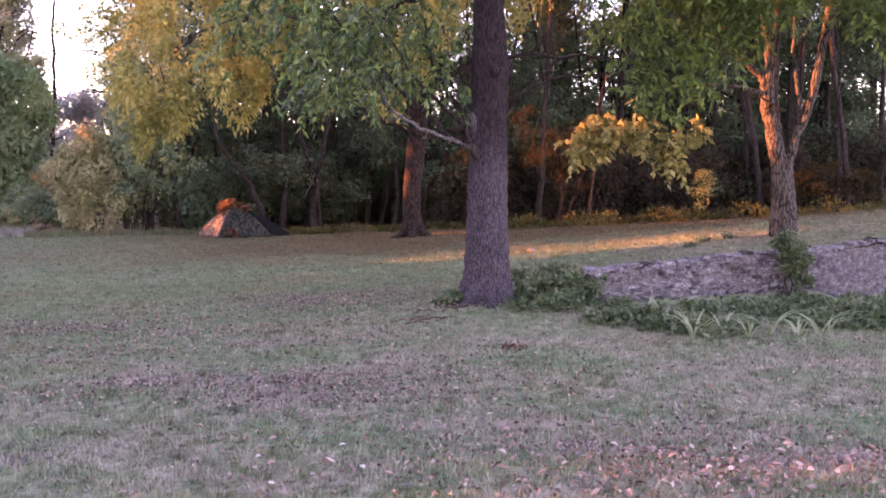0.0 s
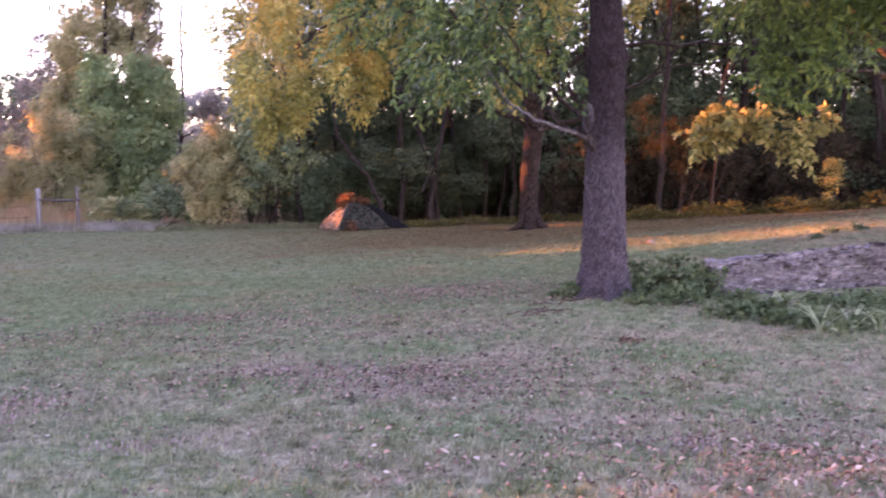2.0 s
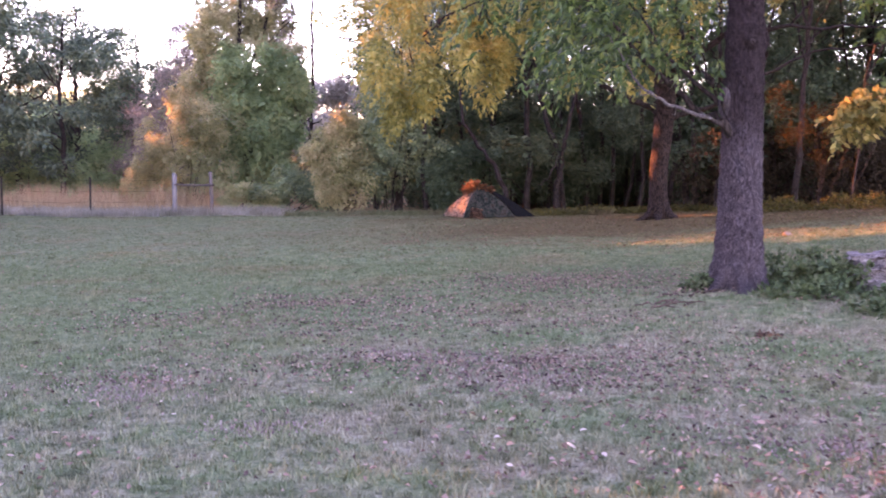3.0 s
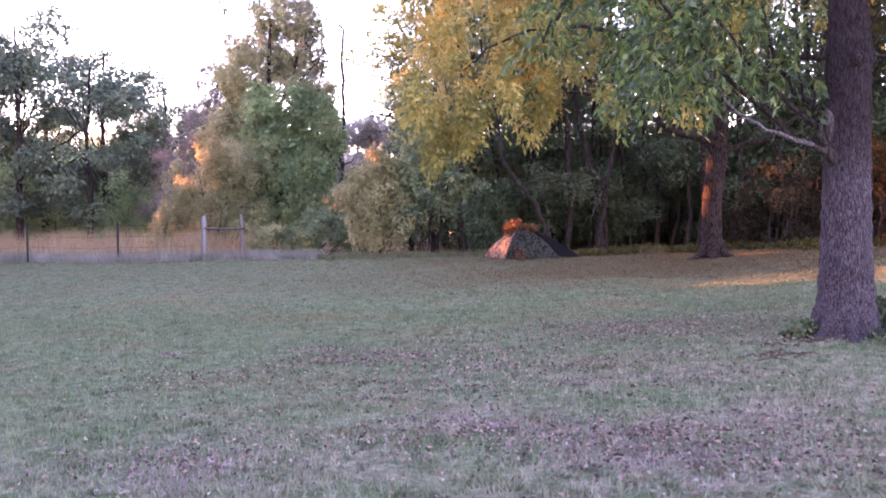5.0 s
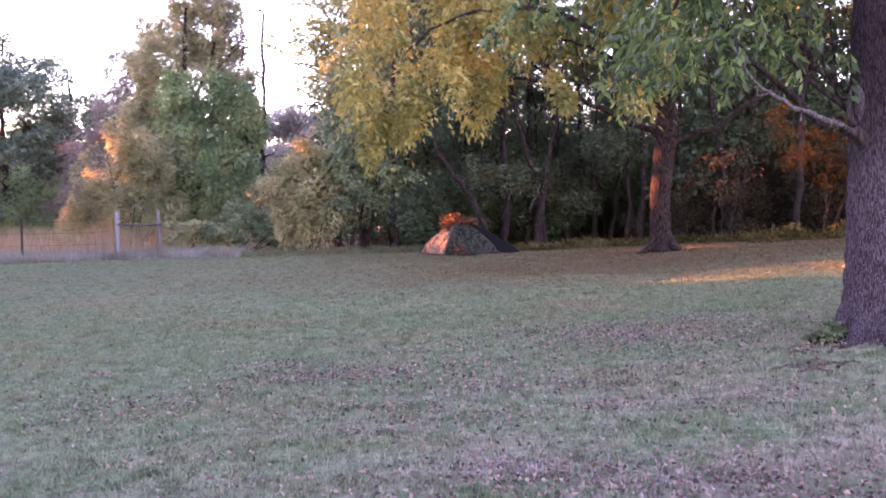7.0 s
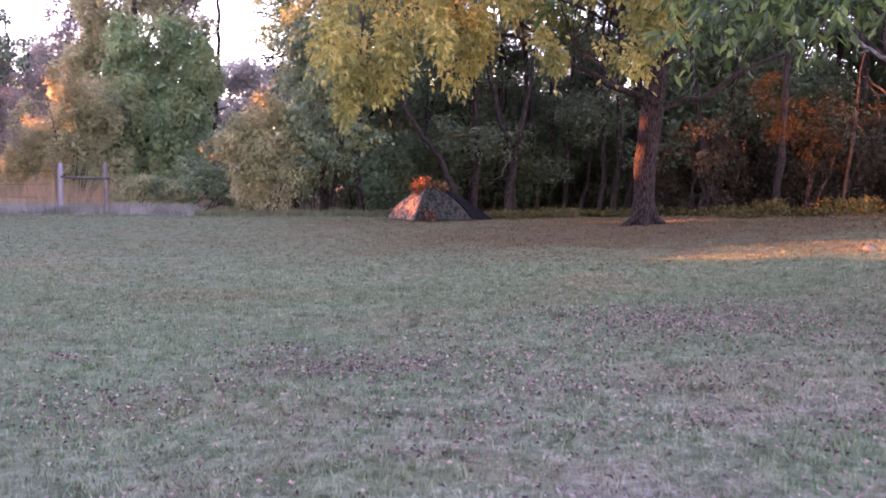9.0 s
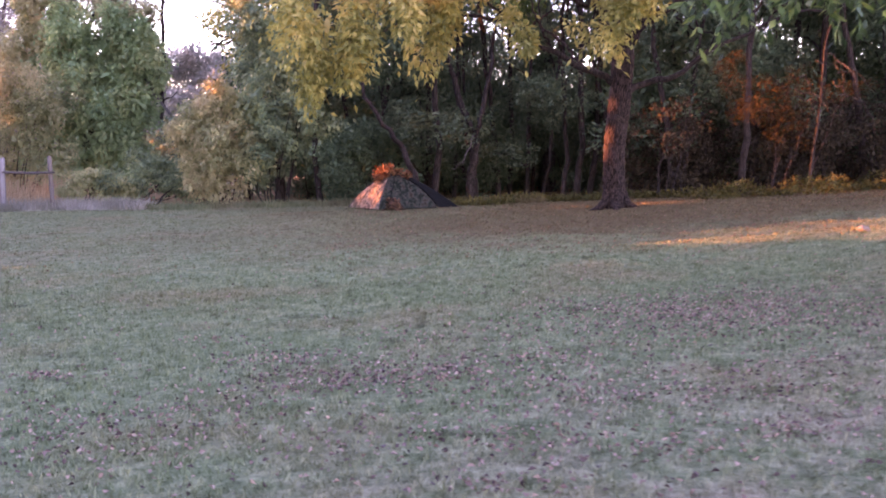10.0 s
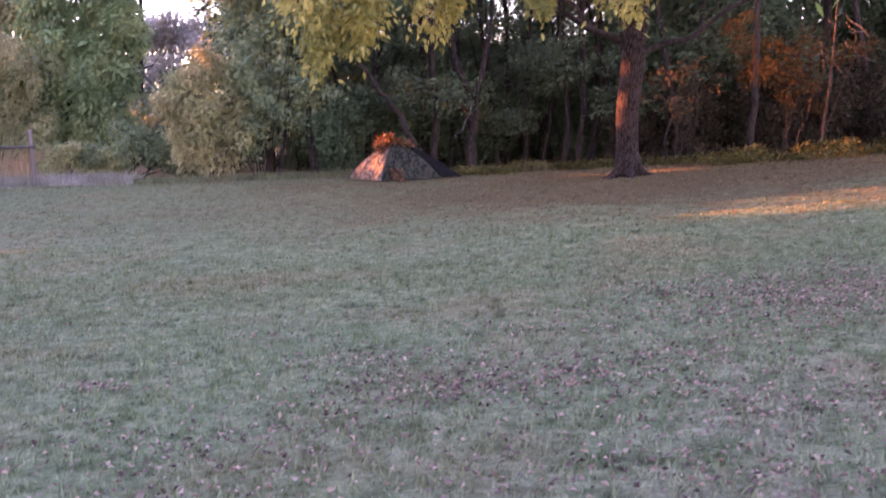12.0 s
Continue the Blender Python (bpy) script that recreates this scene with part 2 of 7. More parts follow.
def turf_colour(nodes, links, grain=None):
    """Colour of the lawn: green turf with dry, purplish bare patches. grain: a value for each blade, else fine noise."""
    geo = nodes.new("ShaderNodeNewGeometry")
    pos = geo.outputs["Position"]
    sep = nodes.new("ShaderNodeSeparateXYZ")
    links.new(pos, sep.inputs[0])
    fine = noise_node(nodes, links, pos, 24, 6, 0.75)
    tuft = noise_node(nodes, links, pos, 5.0, 5, 0.7)
    mid = noise_node(nodes, links, pos, 0.9, 4, 0.6)
    wide = noise_node(nodes, links, pos, 0.28, 3, 0.5)
    base = fine.outputs[0] if grain is None else math_node(nodes, links, "MULTIPLY_ADD", geo.outputs["Random Per Island"], 0.45)
    if grain is not None:
        base.node.inputs[2].default_value = 0.27
    clump = noise_node(nodes, links, pos, 13.0, 3, 0.6)
    blend = math_node(nodes, links, "ADD", math_node(nodes, links, "MULTIPLY", base, 0.25), math_node(nodes, links, "MULTIPLY", tuft.outputs[0], 0.4))
    blend = math_node(nodes, links, "ADD", blend, math_node(nodes, links, "MULTIPLY", clump.outputs[0], 0.35))
    g = ramp_node(nodes, [(0.37, (0.060, 0.088, 0.043)), (0.48, (0.134, 0.178, 0.095)), (0.61, (0.245, 0.290, 0.167))])
    o = ramp_node(nodes, [(0.37, (0.090, 0.086, 0.042)), (0.48, (0.172, 0.168, 0.093)), (0.61, (0.285, 0.275, 0.170))])
    d = ramp_node(nodes, [(0.37, (0.108, 0.086, 0.067)), (0.48, (0.236, 0.200, 0.148)), (0.61, (0.405, 0.355, 0.268))])
    for r in (g, o, d):
        links.new(blend, r.inputs[0])
    drift = noise_node(nodes, links, pos, 0.5, 4, 0.65)
    dr = ramp_node(nodes, [(0.33, (0, 0, 0)), (0.51, (1, 1, 1))])
    links.new(drift.outputs[0], dr.inputs[0])
    turf = mix_node(nodes, links, dr.outputs[0], o.outputs[0], g.outputs[0])
    near = nodes.new("ShaderNodeMapRange")
    near.interpolation_type = "SMOOTHSTEP"
    near.inputs["From Min"].default_value, near.inputs["From Max"].default_value = 16.5, 7.5
    near.inputs["To Min"].default_value, near.inputs["To Max"].default_value = 0.08, 0.76
    links.new(math_node(nodes, links, "SUBTRACT", sep.outputs["Y"], math_node(nodes, links, "MULTIPLY", sep.outputs["X"], 1.2)), near.inputs["Value"])
    p = math_node(nodes, links, "MULTIPLY_ADD", mid.outputs[0], 0.65)
    links.new(math_node(nodes, links, "MULTIPLY", tuft.outputs[0], 0.35), p.node.inputs[2])
    pr = ramp_node(nodes, [(0.42, (0, 0, 0)), (0.58, (1, 1, 1))])
    links.new(p, pr.inputs[0])
    dry = math_node(nodes, links, "MULTIPLY", pr.outputs[0], near.outputs[0])
    col = mix_node(nodes, links, dry, turf, d.outputs[0])
    # thick dark tufts that the mower left
    clot = noise_node(nodes, links, pos, 1.7, 5, 0.7)
    cr = ramp_node(nodes, [(0.60, (0, 0, 0)), (0.70, (0.8, 0.8, 0.8))])
    links.new(clot.outputs[0], cr.inputs[0])
    col = mix_node(nodes, links, cr.outputs[0], col, (0.045, 0.055, 0.030))
    return col, pos, sep, fine, tuft, mid, wide, base


def ground_material(name="lawn", grain=None):
    m, nodes, links, bsdf = material(name)
    col, pos, sep, fine, tuft, mid, wide, base = turf_colour(nodes, links, grain)
    # leaf litter under the trees by the wood
    lit = nodes.new("ShaderNodeMapRange")
    lit.interpolation_type = "SMOOTHSTEP"
    lit.inputs["From Min"].default_value, lit.inputs["From Max"].default_value = 17.5, 24.0
    links.new(math_node(nodes, links, "ADD", sep.outputs["Y"], math_node(nodes, links, "MULTIPLY", math_node(nodes, links, "SUBTRACT", mid.outputs[0], 0.5), 7.0)), lit.inputs["Value"])
    side = nodes.new("ShaderNodeMapRange")
    side.interpolation_type = "SMOOTHSTEP"
    side.inputs["From Min"].default_value, side.inputs["From Max"].default_value = -10.0, 1.5
    side.inputs["To Min"].default_value = 0.22
    links.new(math_node(nodes, links, "ADD", sep.outputs["X"], math_node(nodes, links, "MULTIPLY", math_node(nodes, links, "SUBTRACT", wide.outputs[0], 0.5), 8.0)), side.inputs["Value"])
    lr = ramp_node(nodes, [(0.3, (0.068, 0.046, 0.023)), (0.55, (0.133, 0.090, 0.045)), (0.75, (0.225, 0.153, 0.078))])
    links.new(math_node(nodes, links, "ADD", math_node(nodes, links, "MULTIPLY", base, 0.6), math_node(nodes, links, "MULTIPLY", tuft.outputs[0], 0.4)), lr.inputs[0])
    lf = math_node(nodes, links, "MULTIPLY", math_node(nodes, links, "MULTIPLY", lit.outputs[0], side.outputs[0]), 0.88)
    col = mix_node(nodes, links, lf, col, lr.outputs[0])
    # dry field past the fence
    fld = nodes.new("ShaderNodeMapRange")
    fld.inputs["From Min"].default_value, fld.inputs["From Max"].default_value = 34.2, 36.0
    links.new(sep.outputs["Y"], fld.inputs["Value"])
    fr = ramp_node(nodes, [(0.3, (0.16, 0.10, 0.05)), (0.7, (0.36, 0.25, 0.14))])
    links.new(tuft.outputs[0], fr.inputs[0])
    col = mix_node(nodes, links, fld.outputs[0], col, fr.outputs[0])
    links.new(col, bsdf.inputs["Base Color"])
    bsdf.inputs["Roughness"].default_value = 0.95
    bsdf.inputs["Specular IOR Level"].default_value = 0.03
    if grain is None:
        bump_to(nodes, links, math_node(nodes, links, "ADD", fine.outputs[0], tuft.outputs[0]), bsdf, 0.9, 0.04)
    return m


def stone_material(name, a, b, cracks=False):
    m, nodes, links, bsdf = material(name)
    geo = nodes.new("ShaderNodeNewGeometry")
    info = nodes.new("ShaderNodeObjectInfo")
    n1 = noise_node(nodes, links, geo.outputs["Position"], 9, 6, 0.7)
    n2 = noise_node(nodes, links, geo.outputs["Position"], 55, 4, 0.7)
    f = math_node(nodes, links, "ADD", math_node(nodes, links, "MULTIPLY", n1.outputs[0], 0.6), math_node(nodes, links, "MULTIPLY", info.outputs["Random"], 0.45))
    r = ramp_node(nodes, [(0.30, a), (0.70, b)])
    links.new(f, r.inputs[0])
    n3 = noise_node(nodes, links, geo.outputs["Position"], 3.0, 4, 0.6)
    mr = ramp_node(nodes, [(0.5, (0, 0, 0)), (0.7, (1, 1, 1))])
    links.new(n3.outputs[0], mr.inputs[0])
    col = mix_node(nodes, links, math_node(nodes, links, "MULTIPLY", mr.outputs[0], 0.4), r.outputs[0], (0.10, 0.11, 0.075))
    # dark weathering and pale lime blooms
    n4 = noise_node(nodes, links, geo.outputs["Position"], 17, 5, 0.75)
    wr = ramp_node(nodes, [(0.40, (0.75, 0.75, 0.75)), (0.50, (0, 0, 0))])
    links.new(n4.outputs[0], wr.inputs[0])
    col = mix_node(nodes, links, wr.outputs[0], col, a)
    lime = ramp_node(nodes, [(0.58, (0, 0, 0)), (0.68, (0.6, 0.6, 0.6))])
    links.new(n4.outputs[0], lime.inputs[0])
    col = mix_node(nodes, links, lime.outputs[0], col, tuple(min(0.6, q * 1.35) for q in b))
    height = math_node(nodes, links, "ADD", n1.outputs[0], n2.outputs[0])
    if cracks:
        mp = nodes.new("ShaderNodeMapping")
        mp.inputs["Scale"].default_value = (1, 1, 2.2)
        links.new(mix_node(nodes, links, 0.05, geo.outputs["Position"], n1.outputs["Color"]), mp.inputs["Vector"])
        vor = nodes.new("ShaderNodeTexVoronoi")
        vor.feature = "DISTANCE_TO_EDGE"
        vor.inputs["Scale"].default_value = 8.5
        links.new(mp.outputs[0], vor.inputs["Vector"])
        e = ramp_node(nodes, [(0.0, (0.25, 0.25, 0.25)), (0.05, (1, 1, 1))])
        links.new(math_node(nodes, links, "ADD", vor.outputs["Distance"], math_node(nodes, links, "MULTIPLY", mr.outputs[0], 0.05)), e.inputs[0])
        col = mix_node(nodes, links, e.outputs[0], tuple(q * 0.5 for q in a), col)
        height = math_node(nodes, links, "ADD", height, e.outputs[0])
    links.new(col, bsdf.inputs["Base Color"])
    bsdf.inputs["Roughness"].default_value = 0.95
    bsdf.inputs["Specular IOR Level"].default_value = 0.15
    bump_to(nodes, links, height, bsdf, 0.7, 0.015)
    return m


def wood_material(name, a, b):
    m, nodes, links, bsdf = material(name)
    tc = nodes.new("ShaderNodeTexCoord")
    mp = nodes.new("ShaderNodeMapping")
    mp.inputs["Scale"].default_value = (14, 14, 1.2)
    links.new(tc.outputs["Object"], mp.inputs["Vector"])
    n = noise_node(nodes, links, mp.outputs[0], 3, 5, 0.7)
    r = ramp_node(nodes, [(0.3, a), (0.7, b)])
    links.new(n.outputs[0], r.inputs[0])
    links.new(r.outputs[0], bsdf.inputs["Base Color"])
    bsdf.inputs["Roughness"].default_value = 0.85
    bump_to(nodes, links, n.outputs[0], bsdf, 0.5, 0.01)
    return m


def camo_material(name, cols, scale):
    m, nodes, links, bsdf = material(name)
    tc = nodes.new("ShaderNodeTexCoord")
    n1 = noise_node(nodes, links, tc.outputs["Object"], scale, 3, 0.55)
    n2 = noise_node(nodes, links, tc.outputs["Object"], scale * 1.7, 2, 0.5)
    r = ramp_node(nodes, [(0.0, cols[0]), (0.42, cols[1]), (0.5, cols[2]), (0.6, cols[3])])
    r.color_ramp.interpolation = "CONSTANT"
    links.new(n1.outputs[0], r.inputs[0])
    k = ramp_node(nodes, [(0.0, (0, 0, 0)), (0.58, (1, 1, 1))])
    k.color_ramp.interpolation = "CONSTANT"
    links.new(n2.outputs[0], k.inputs[0])
    col = mix_node(nodes, links, k.outputs[0], r.outputs[0], cols[4])
    links.new(col, bsdf.inputs["Base Color"])
    bsdf.inputs["Roughness"].default_value = 0.9
    bsdf.inputs["Specular IOR Level"].default_value = 0.04
    w = noise_node(nodes, links, tc.outputs["Object"], 6, 4, 0.6)
    bump_to(nodes, links, w.outputs[0], bsdf, 0.5, 0.03)
    return m


def plain_material(name, a, b, rough=0.7, metal=0.0, scale=12):
    m, nodes, links, bsdf = material(name)
    tc = nodes.new("ShaderNodeTexCoord")
    n = noise_node(nodes, links, tc.outputs["Object"], scale, 4, 0.6)
    r = ramp_node(nodes, [(0.3, a), (0.7, b)])
    links.new(n.outputs[0], r.inputs[0])
    links.new(r.outputs[0], bsdf.inputs["Base Color"])
    bsdf.inputs["Roughness"].default_value, bsdf.inputs["Metallic"].default_value = rough, metal
    bsdf.inputs["Specular IOR Level"].default_value = 0.03
    return m


LAWN = ground_material()
BARK = bark_material("furrowed_bark", (0.026, 0.020, 0.023), (0.168, 0.136, 0.150), 3.0, crown_shade_from=2.15, furrow=0.09, patches=0.25)
BARK_WARM = bark_material("scaly_bark", (0.010, 0.008, 0.008), (0.135, 0.108, 0.090))
BARK_RED = bark_material("red_brown_bark", (0.006, 0.0045, 0.004), (0.070, 0.048, 0.042), 1.0)
BARK_DARK = bark_material("wood_bark", (0.017, 0.013, 0.012), (0.068, 0.052, 0.046), 0.7)
DEADWOOD = bark_material("dead_wood", (0.060, 0.051, 0.049), (0.180, 0.158, 0.154), 1.5)
CALLUS = bark_material("callus_wood", (0.03, 0.024, 0.026), (0.125, 0.102, 0.106), 1.8)
TWIG = bark_material("brown_twig", (0.05, 0.035, 0.028), (0.17, 0.12, 0.095), 1.5)
LEAF_NEAR = leaf_material("green_leaflets", [(0.02, (0.012, 0.03, 0.011)), (0.35, (0.036, 0.081, 0.027)), (0.62, (0.094, 0.168, 0.049)), (0.85, (0.221, 0.298, 0.078)), (1, (0.329, 0.319, 0.086))], 0.35, 0.5, 1.3, 0.5, 0.4)
LEAF_GOLD = leaf_material("yellowing_leaves", [(0.02, (0.102, 0.131, 0.044)), (0.4, (0.296, 0.286, 0.088)), (0.7, (0.537, 0.431, 0.126)), (0.95, (0.741, 0.532, 0.198))], 0.72, 0.35, 1)
LEAF_SPRAY = leaf_material("yellow_spray_leaves", [(0.02, (0.080, 0.088, 0.032)), (0.35, (0.185, 0.178, 0.058)), (0.7, (0.370, 0.310, 0.105)), (0.95, (0.54, 0.43, 0.17))], 0.3, 0.4, 1.6)
LEAF_TURN = leaf_material("turning_leaves", [(0.02, (0.035, 0.072, 0.024)), (0.5, (0.091, 0.159, 0.045)), (0.8, (0.183, 0.238, 0.056)), (0.97, (0.336, 0.302, 0.067))], 0.4, 0.4, 0.8)
LEAF_DARK = leaf_material("dark_green_leaves", [(0.05, (0.059, 0.1, 0.062)), (0.5, (0.086, 0.135, 0.077)), (0.8, (0.118, 0.168, 0.09)), (0.97, (0.204, 0.198, 0.107))], 0.5, 0.3, 0.6, 0.04, 0.8)
LEAF_DEEP = leaf_material("deep_green_leaves", [(0.05, (0.085, 0.131, 0.08)), (0.5, (0.198, 0.274, 0.152)), (0.85, (0.353, 0.386, 0.191)), (0.97, (0.62, 0.496, 0.247))], 0.6, 0.3, 1.1)
LEAF_OLIVE = leaf_material("olive_leaves", [(0.05, (0.152, 0.181, 0.094)), (0.5, (0.322, 0.333, 0.16)), (0.9, (0.57, 0.516, 0.276))], 0.72, 0.3, 1)
LEAF_VINE = leaf_material("green_vine_leaves", [(0.05, (0.155, 0.26, 0.134)), (0.5, (0.27, 0.38, 0.182)), (0.9, (0.487, 0.518, 0.235))], 0.72, 0.45, 1)
LEAF_STRAW = leaf_material("straw_yellow_leaves", [(0.05, (0.214, 0.216, 0.114)), (0.5, (0.411, 0.38, 0.194)), (0.9, (0.648, 0.549, 0.321))], 0.72, 0.45, 1)
LEAF_MAUVE = leaf_material("dull_brown_leaves", [(0.05, (0.145, 0.132, 0.119)), (0.5, (0.305, 0.249, 0.209)), (0.9, (0.522, 0.384, 0.328))], 0.72, 0.4, 1)
LEAF_GREY = leaf_material("mauve_grey_leaves", [(0.05, (0.213, 0.206, 0.179)), (0.5, (0.425, 0.393, 0.336)), (0.9, (0.725, 0.643, 0.546))], 0.6, 0.6, 0.8)
GREY_GRASS = leaf_material("grey_grass", [(0.05, (0.146, 0.152, 0.111)), (0.5, (0.308, 0.296, 0.237)), (0.95, (0.585, 0.520, 0.473))], 0.65, 0.3, 1.2)
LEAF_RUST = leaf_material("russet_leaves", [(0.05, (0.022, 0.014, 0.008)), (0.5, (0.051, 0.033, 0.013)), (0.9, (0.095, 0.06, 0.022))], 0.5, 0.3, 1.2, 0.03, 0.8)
LEAF_DIM = leaf_material("blue_green_leaves", [(0.05, (0.059, 0.088, 0.061)), (0.5, (0.109, 0.158, 0.101)), (0.9, (0.219, 0.247, 0.137))], 0.5, 0.25)
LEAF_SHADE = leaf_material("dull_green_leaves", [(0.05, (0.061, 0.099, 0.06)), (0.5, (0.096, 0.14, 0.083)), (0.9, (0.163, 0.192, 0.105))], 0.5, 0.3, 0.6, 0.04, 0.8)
# brown-green leaves with the gloom under the trees put into their colour
LEAF_UNDER = leaf_material("darkened_brown_green_leaves", [(0.05, (0.029, 0.022, 0.018)), (0.5, (0.06, 0.048, 0.032)), (0.9, (0.115, 0.087, 0.053))], 0.5, 0.25, 0.7, 0.03, 0.8)
LEAF_IVY = leaf_material("ground_cover_leaves", [(0.02, (0.088, 0.054, 0.033)), (0.1, (0.032, 0.061, 0.027)), (0.5, (0.074, 0.119, 0.051)), (0.8, (0.141, 0.176, 0.09)), (0.95, (0.24, 0.25, 0.165))], 0.45, 0.25, 2.2)
LEAF_FALLEN = leaf_material("fallen_leaves", [(0.02, (0.043, 0.029, 0.026)), (0.25, (0.125, 0.081, 0.071)), (0.58, (0.256, 0.164, 0.137)), (0.87, (0.393, 0.272, 0.209)), (0.96, (0.391, 0.297, 0.238)), (1, (0.476, 0.391, 0.326))], 0.1, 0.2)
THATCH = leaf_material("mauve_thatch", [(0.05, (0.124, 0.08, 0.078)), (0.5, (0.313, 0.212, 0.204)), (0.95, (0.508, 0.382, 0.356))], 0.3, 0.15, 3.0)
LEAF_RED = leaf_material("red_brown_leaves", [(0.05, (0.062, 0.034, 0.023)), (0.5, (0.163, 0.081, 0.052)), (0.95, (0.3, 0.169, 0.103))], 0.1, 0.2)
LEAF_PALE = leaf_material("pale_curled_leaves", [(0.05, (0.13, 0.085, 0.072)), (0.4, (0.25, 0.165, 0.135)), (0.75, (0.38, 0.265, 0.22)), (0.95, (0.58, 0.47, 0.40))], 0.1, 0.25)
LEAF_ORANGE = leaf_material("orange_dead_leaves", [(0.05, (0.092, 0.035, 0.018)), (0.5, (0.193, 0.082, 0.037)), (0.95, (0.252, 0.129, 0.059))], 0.2, 0.25)
BLADES = ground_material("grass_blades", 1)
STRAW = leaf_material("dry_grass", [(0.05, (0.249, 0.157, 0.092)), (0.5, (0.468, 0.316, 0.180)), (0.95, (0.672, 0.517, 0.335))], 0.3, 0.3)
WEEDS = leaf_material("weeds", [(0.05, (0.038, 0.046, 0.014)), (0.5, (0.102, 0.092, 0.025)), (0.95, (0.191, 0.147, 0.039))], 0.4, 0.35, 0.8)
IRIS = leaf_material("sword_leaves", [(0.05, (0.152, 0.211, 0.113)), (0.6, (0.273, 0.325, 0.188)), (0.95, (0.456, 0.454, 0.277))], 0.1, 0.25)
STONE = stone_material("wall_stone", (0.045, 0.037, 0.037), (0.315, 0.272, 0.275))
MORTAR = stone_material("wall_mortar", (0.060, 0.051, 0.052), (0.36, 0.318, 0.322), True)
CAPPING = stone_material("wall_capping", (0.06, 0.052, 0.056), (0.36, 0.32, 0.335))
ROCK = stone_material("field_rock", (0.28, 0.20, 0.15), (0.45, 0.36, 0.28))
POST = wood_material("weathered_post", (0.14, 0.125, 0.125), (0.30, 0.275, 0.28))
POST_BROWN = wood_material("brown_post", (0.09, 0.070, 0.060), (0.22, 0.175, 0.155))
RAIL = wood_material("dark_rail", (0.045, 0.036, 0.032), (0.11, 0.09, 0.08))
STEEL = plain_material("painted_steel", (0.03, 0.035, 0.03), (0.08, 0.07, 0.06), 0.6, 0.3)
CAMO = camo_material("camouflage_cloth", [(0.016, 0.021, 0.017), (0.034, 0.040, 0.033), (0.056, 0.052, 0.043), (0.038, 0.028, 0.021), (0.015, 0.018, 0.015)], 8.0)
CAMO_TAN = camo_material("tan_camouflage_cloth", [(0.085, 0.062, 0.046), (0.150, 0.108, 0.078), (0.21, 0.155, 0.112), (0.120, 0.078, 0.052), (0.058, 0.052, 0.038)], 7.0)
FLY = plain_material("dark_fly_cloth", (0.008, 0.008, 0.009), (0.017, 0.017, 0.017), 0.9)
POLE = plain_material("tent_pole", (0.035, 0.032, 0.028), (0.075, 0.068, 0.058), 0.45, 0.4)

# ---- ground ----
gx = np.unique(np.round(np.concatenate([np.array([-900, -500, -260, -140, -90, -65]), np.arange(-50, -20, 2.0), np.arange(-20, 16, 0.3), np.arange(16, 50, 2.0), np.array([65, 90, 140, 260, 500, 900])]), 3))
gy = np.unique(np.round(np.concatenate([np.array([-900, -500, -260, -140, -80, -40, -20, -10, -5]), np.arange(-2, 12.9, 0.3), np.array([WALL_Y - 0.01, WALL_Y + 0.09]), np.arange(13.3, 36, 0.3), np.arange(36, 70, 2.0), np.array([80, 100, 140, 260, 500, 900, 1600])]), 3))
XX, YY = np.meshgrid(gx, gy)
ZZ = land(XX, YY)
ix = np.arange(len(gx) - 1)[None, :]
iy = np.arange(len(gy) - 1)[:, None]
w = len(gx)
faces = np.stack([iy * w + ix, iy * w + ix + 1, (iy + 1) * w + ix + 1, (iy + 1) * w + ix], -1).reshape(-1, 4)
ground = put("ground", np_mesh("ground", np.stack([XX, YY, ZZ], -1).reshape(-1, 3), faces, True), LAWN)
tagged(ground, "mown lawn of patchy green and dry grass with fallen leaves", "lawn", kind="structure")


# ---- trees by the lawn ----
def at(x, y):
    return pose(x, y, gz(x, y))


def trunk_mesh(ctrl, radii, n, sides, ridges):
    p = curve_points(ctrl, n)
    r = np.interp(np.linspace(0, len(radii) - 1, n), np.arange(len(radii)), radii)
    v, f = tube(p, r, sides, ridges, rng.uniform(0, 9))
    return np_mesh("trunk", v, f, True)


def limb_part(parent, ctrl, r0, r1, bark, name="limb", n=14, sides=8, label="", ridges=0.0, wob=0.03):
    v, f = limb(ctrl, r0, r1, n, sides, ridges, wob)
    return put(name, np_mesh(name, v, f, True), bark, parent, label)


rng = np.random.default_rng(21)
# the near tree: straight furrowed trunk with a pruning scar and a dead stub
T1 = (1.845, 12.75)
tree = thing("shade_tree", pose(T1[0], T1[1], 0), "tall shade tree with grey furrowed bark and green drooping leaves", "tree")
z1 = gz(*T1)
put("trunk", trunk_mesh([(0, 0, z1 - 0.15), (0, 0, z1 + 0.02), (0, 0, z1 + 0.15), (0, 0, z1 + 0.40), (0, 0, z1 + 0.9), (0, 0, 1.7), (0.0, 0, 2.4), (0.005, 0, 3.05), (0.01, 0, 3.4), (-0.01, 0, 3.9), (0.02, 0, 5.5), (0.05, 0.1, 8), (0.1, 0.2, 11)],
    [0.43, 0.365, 0.325, 0.287, 0.258, 0.240, 0.228, 0.226, 0.202, 0.186, 0.165, 0.12, 0.04], 250, 84, 0.075), BARK, tree)
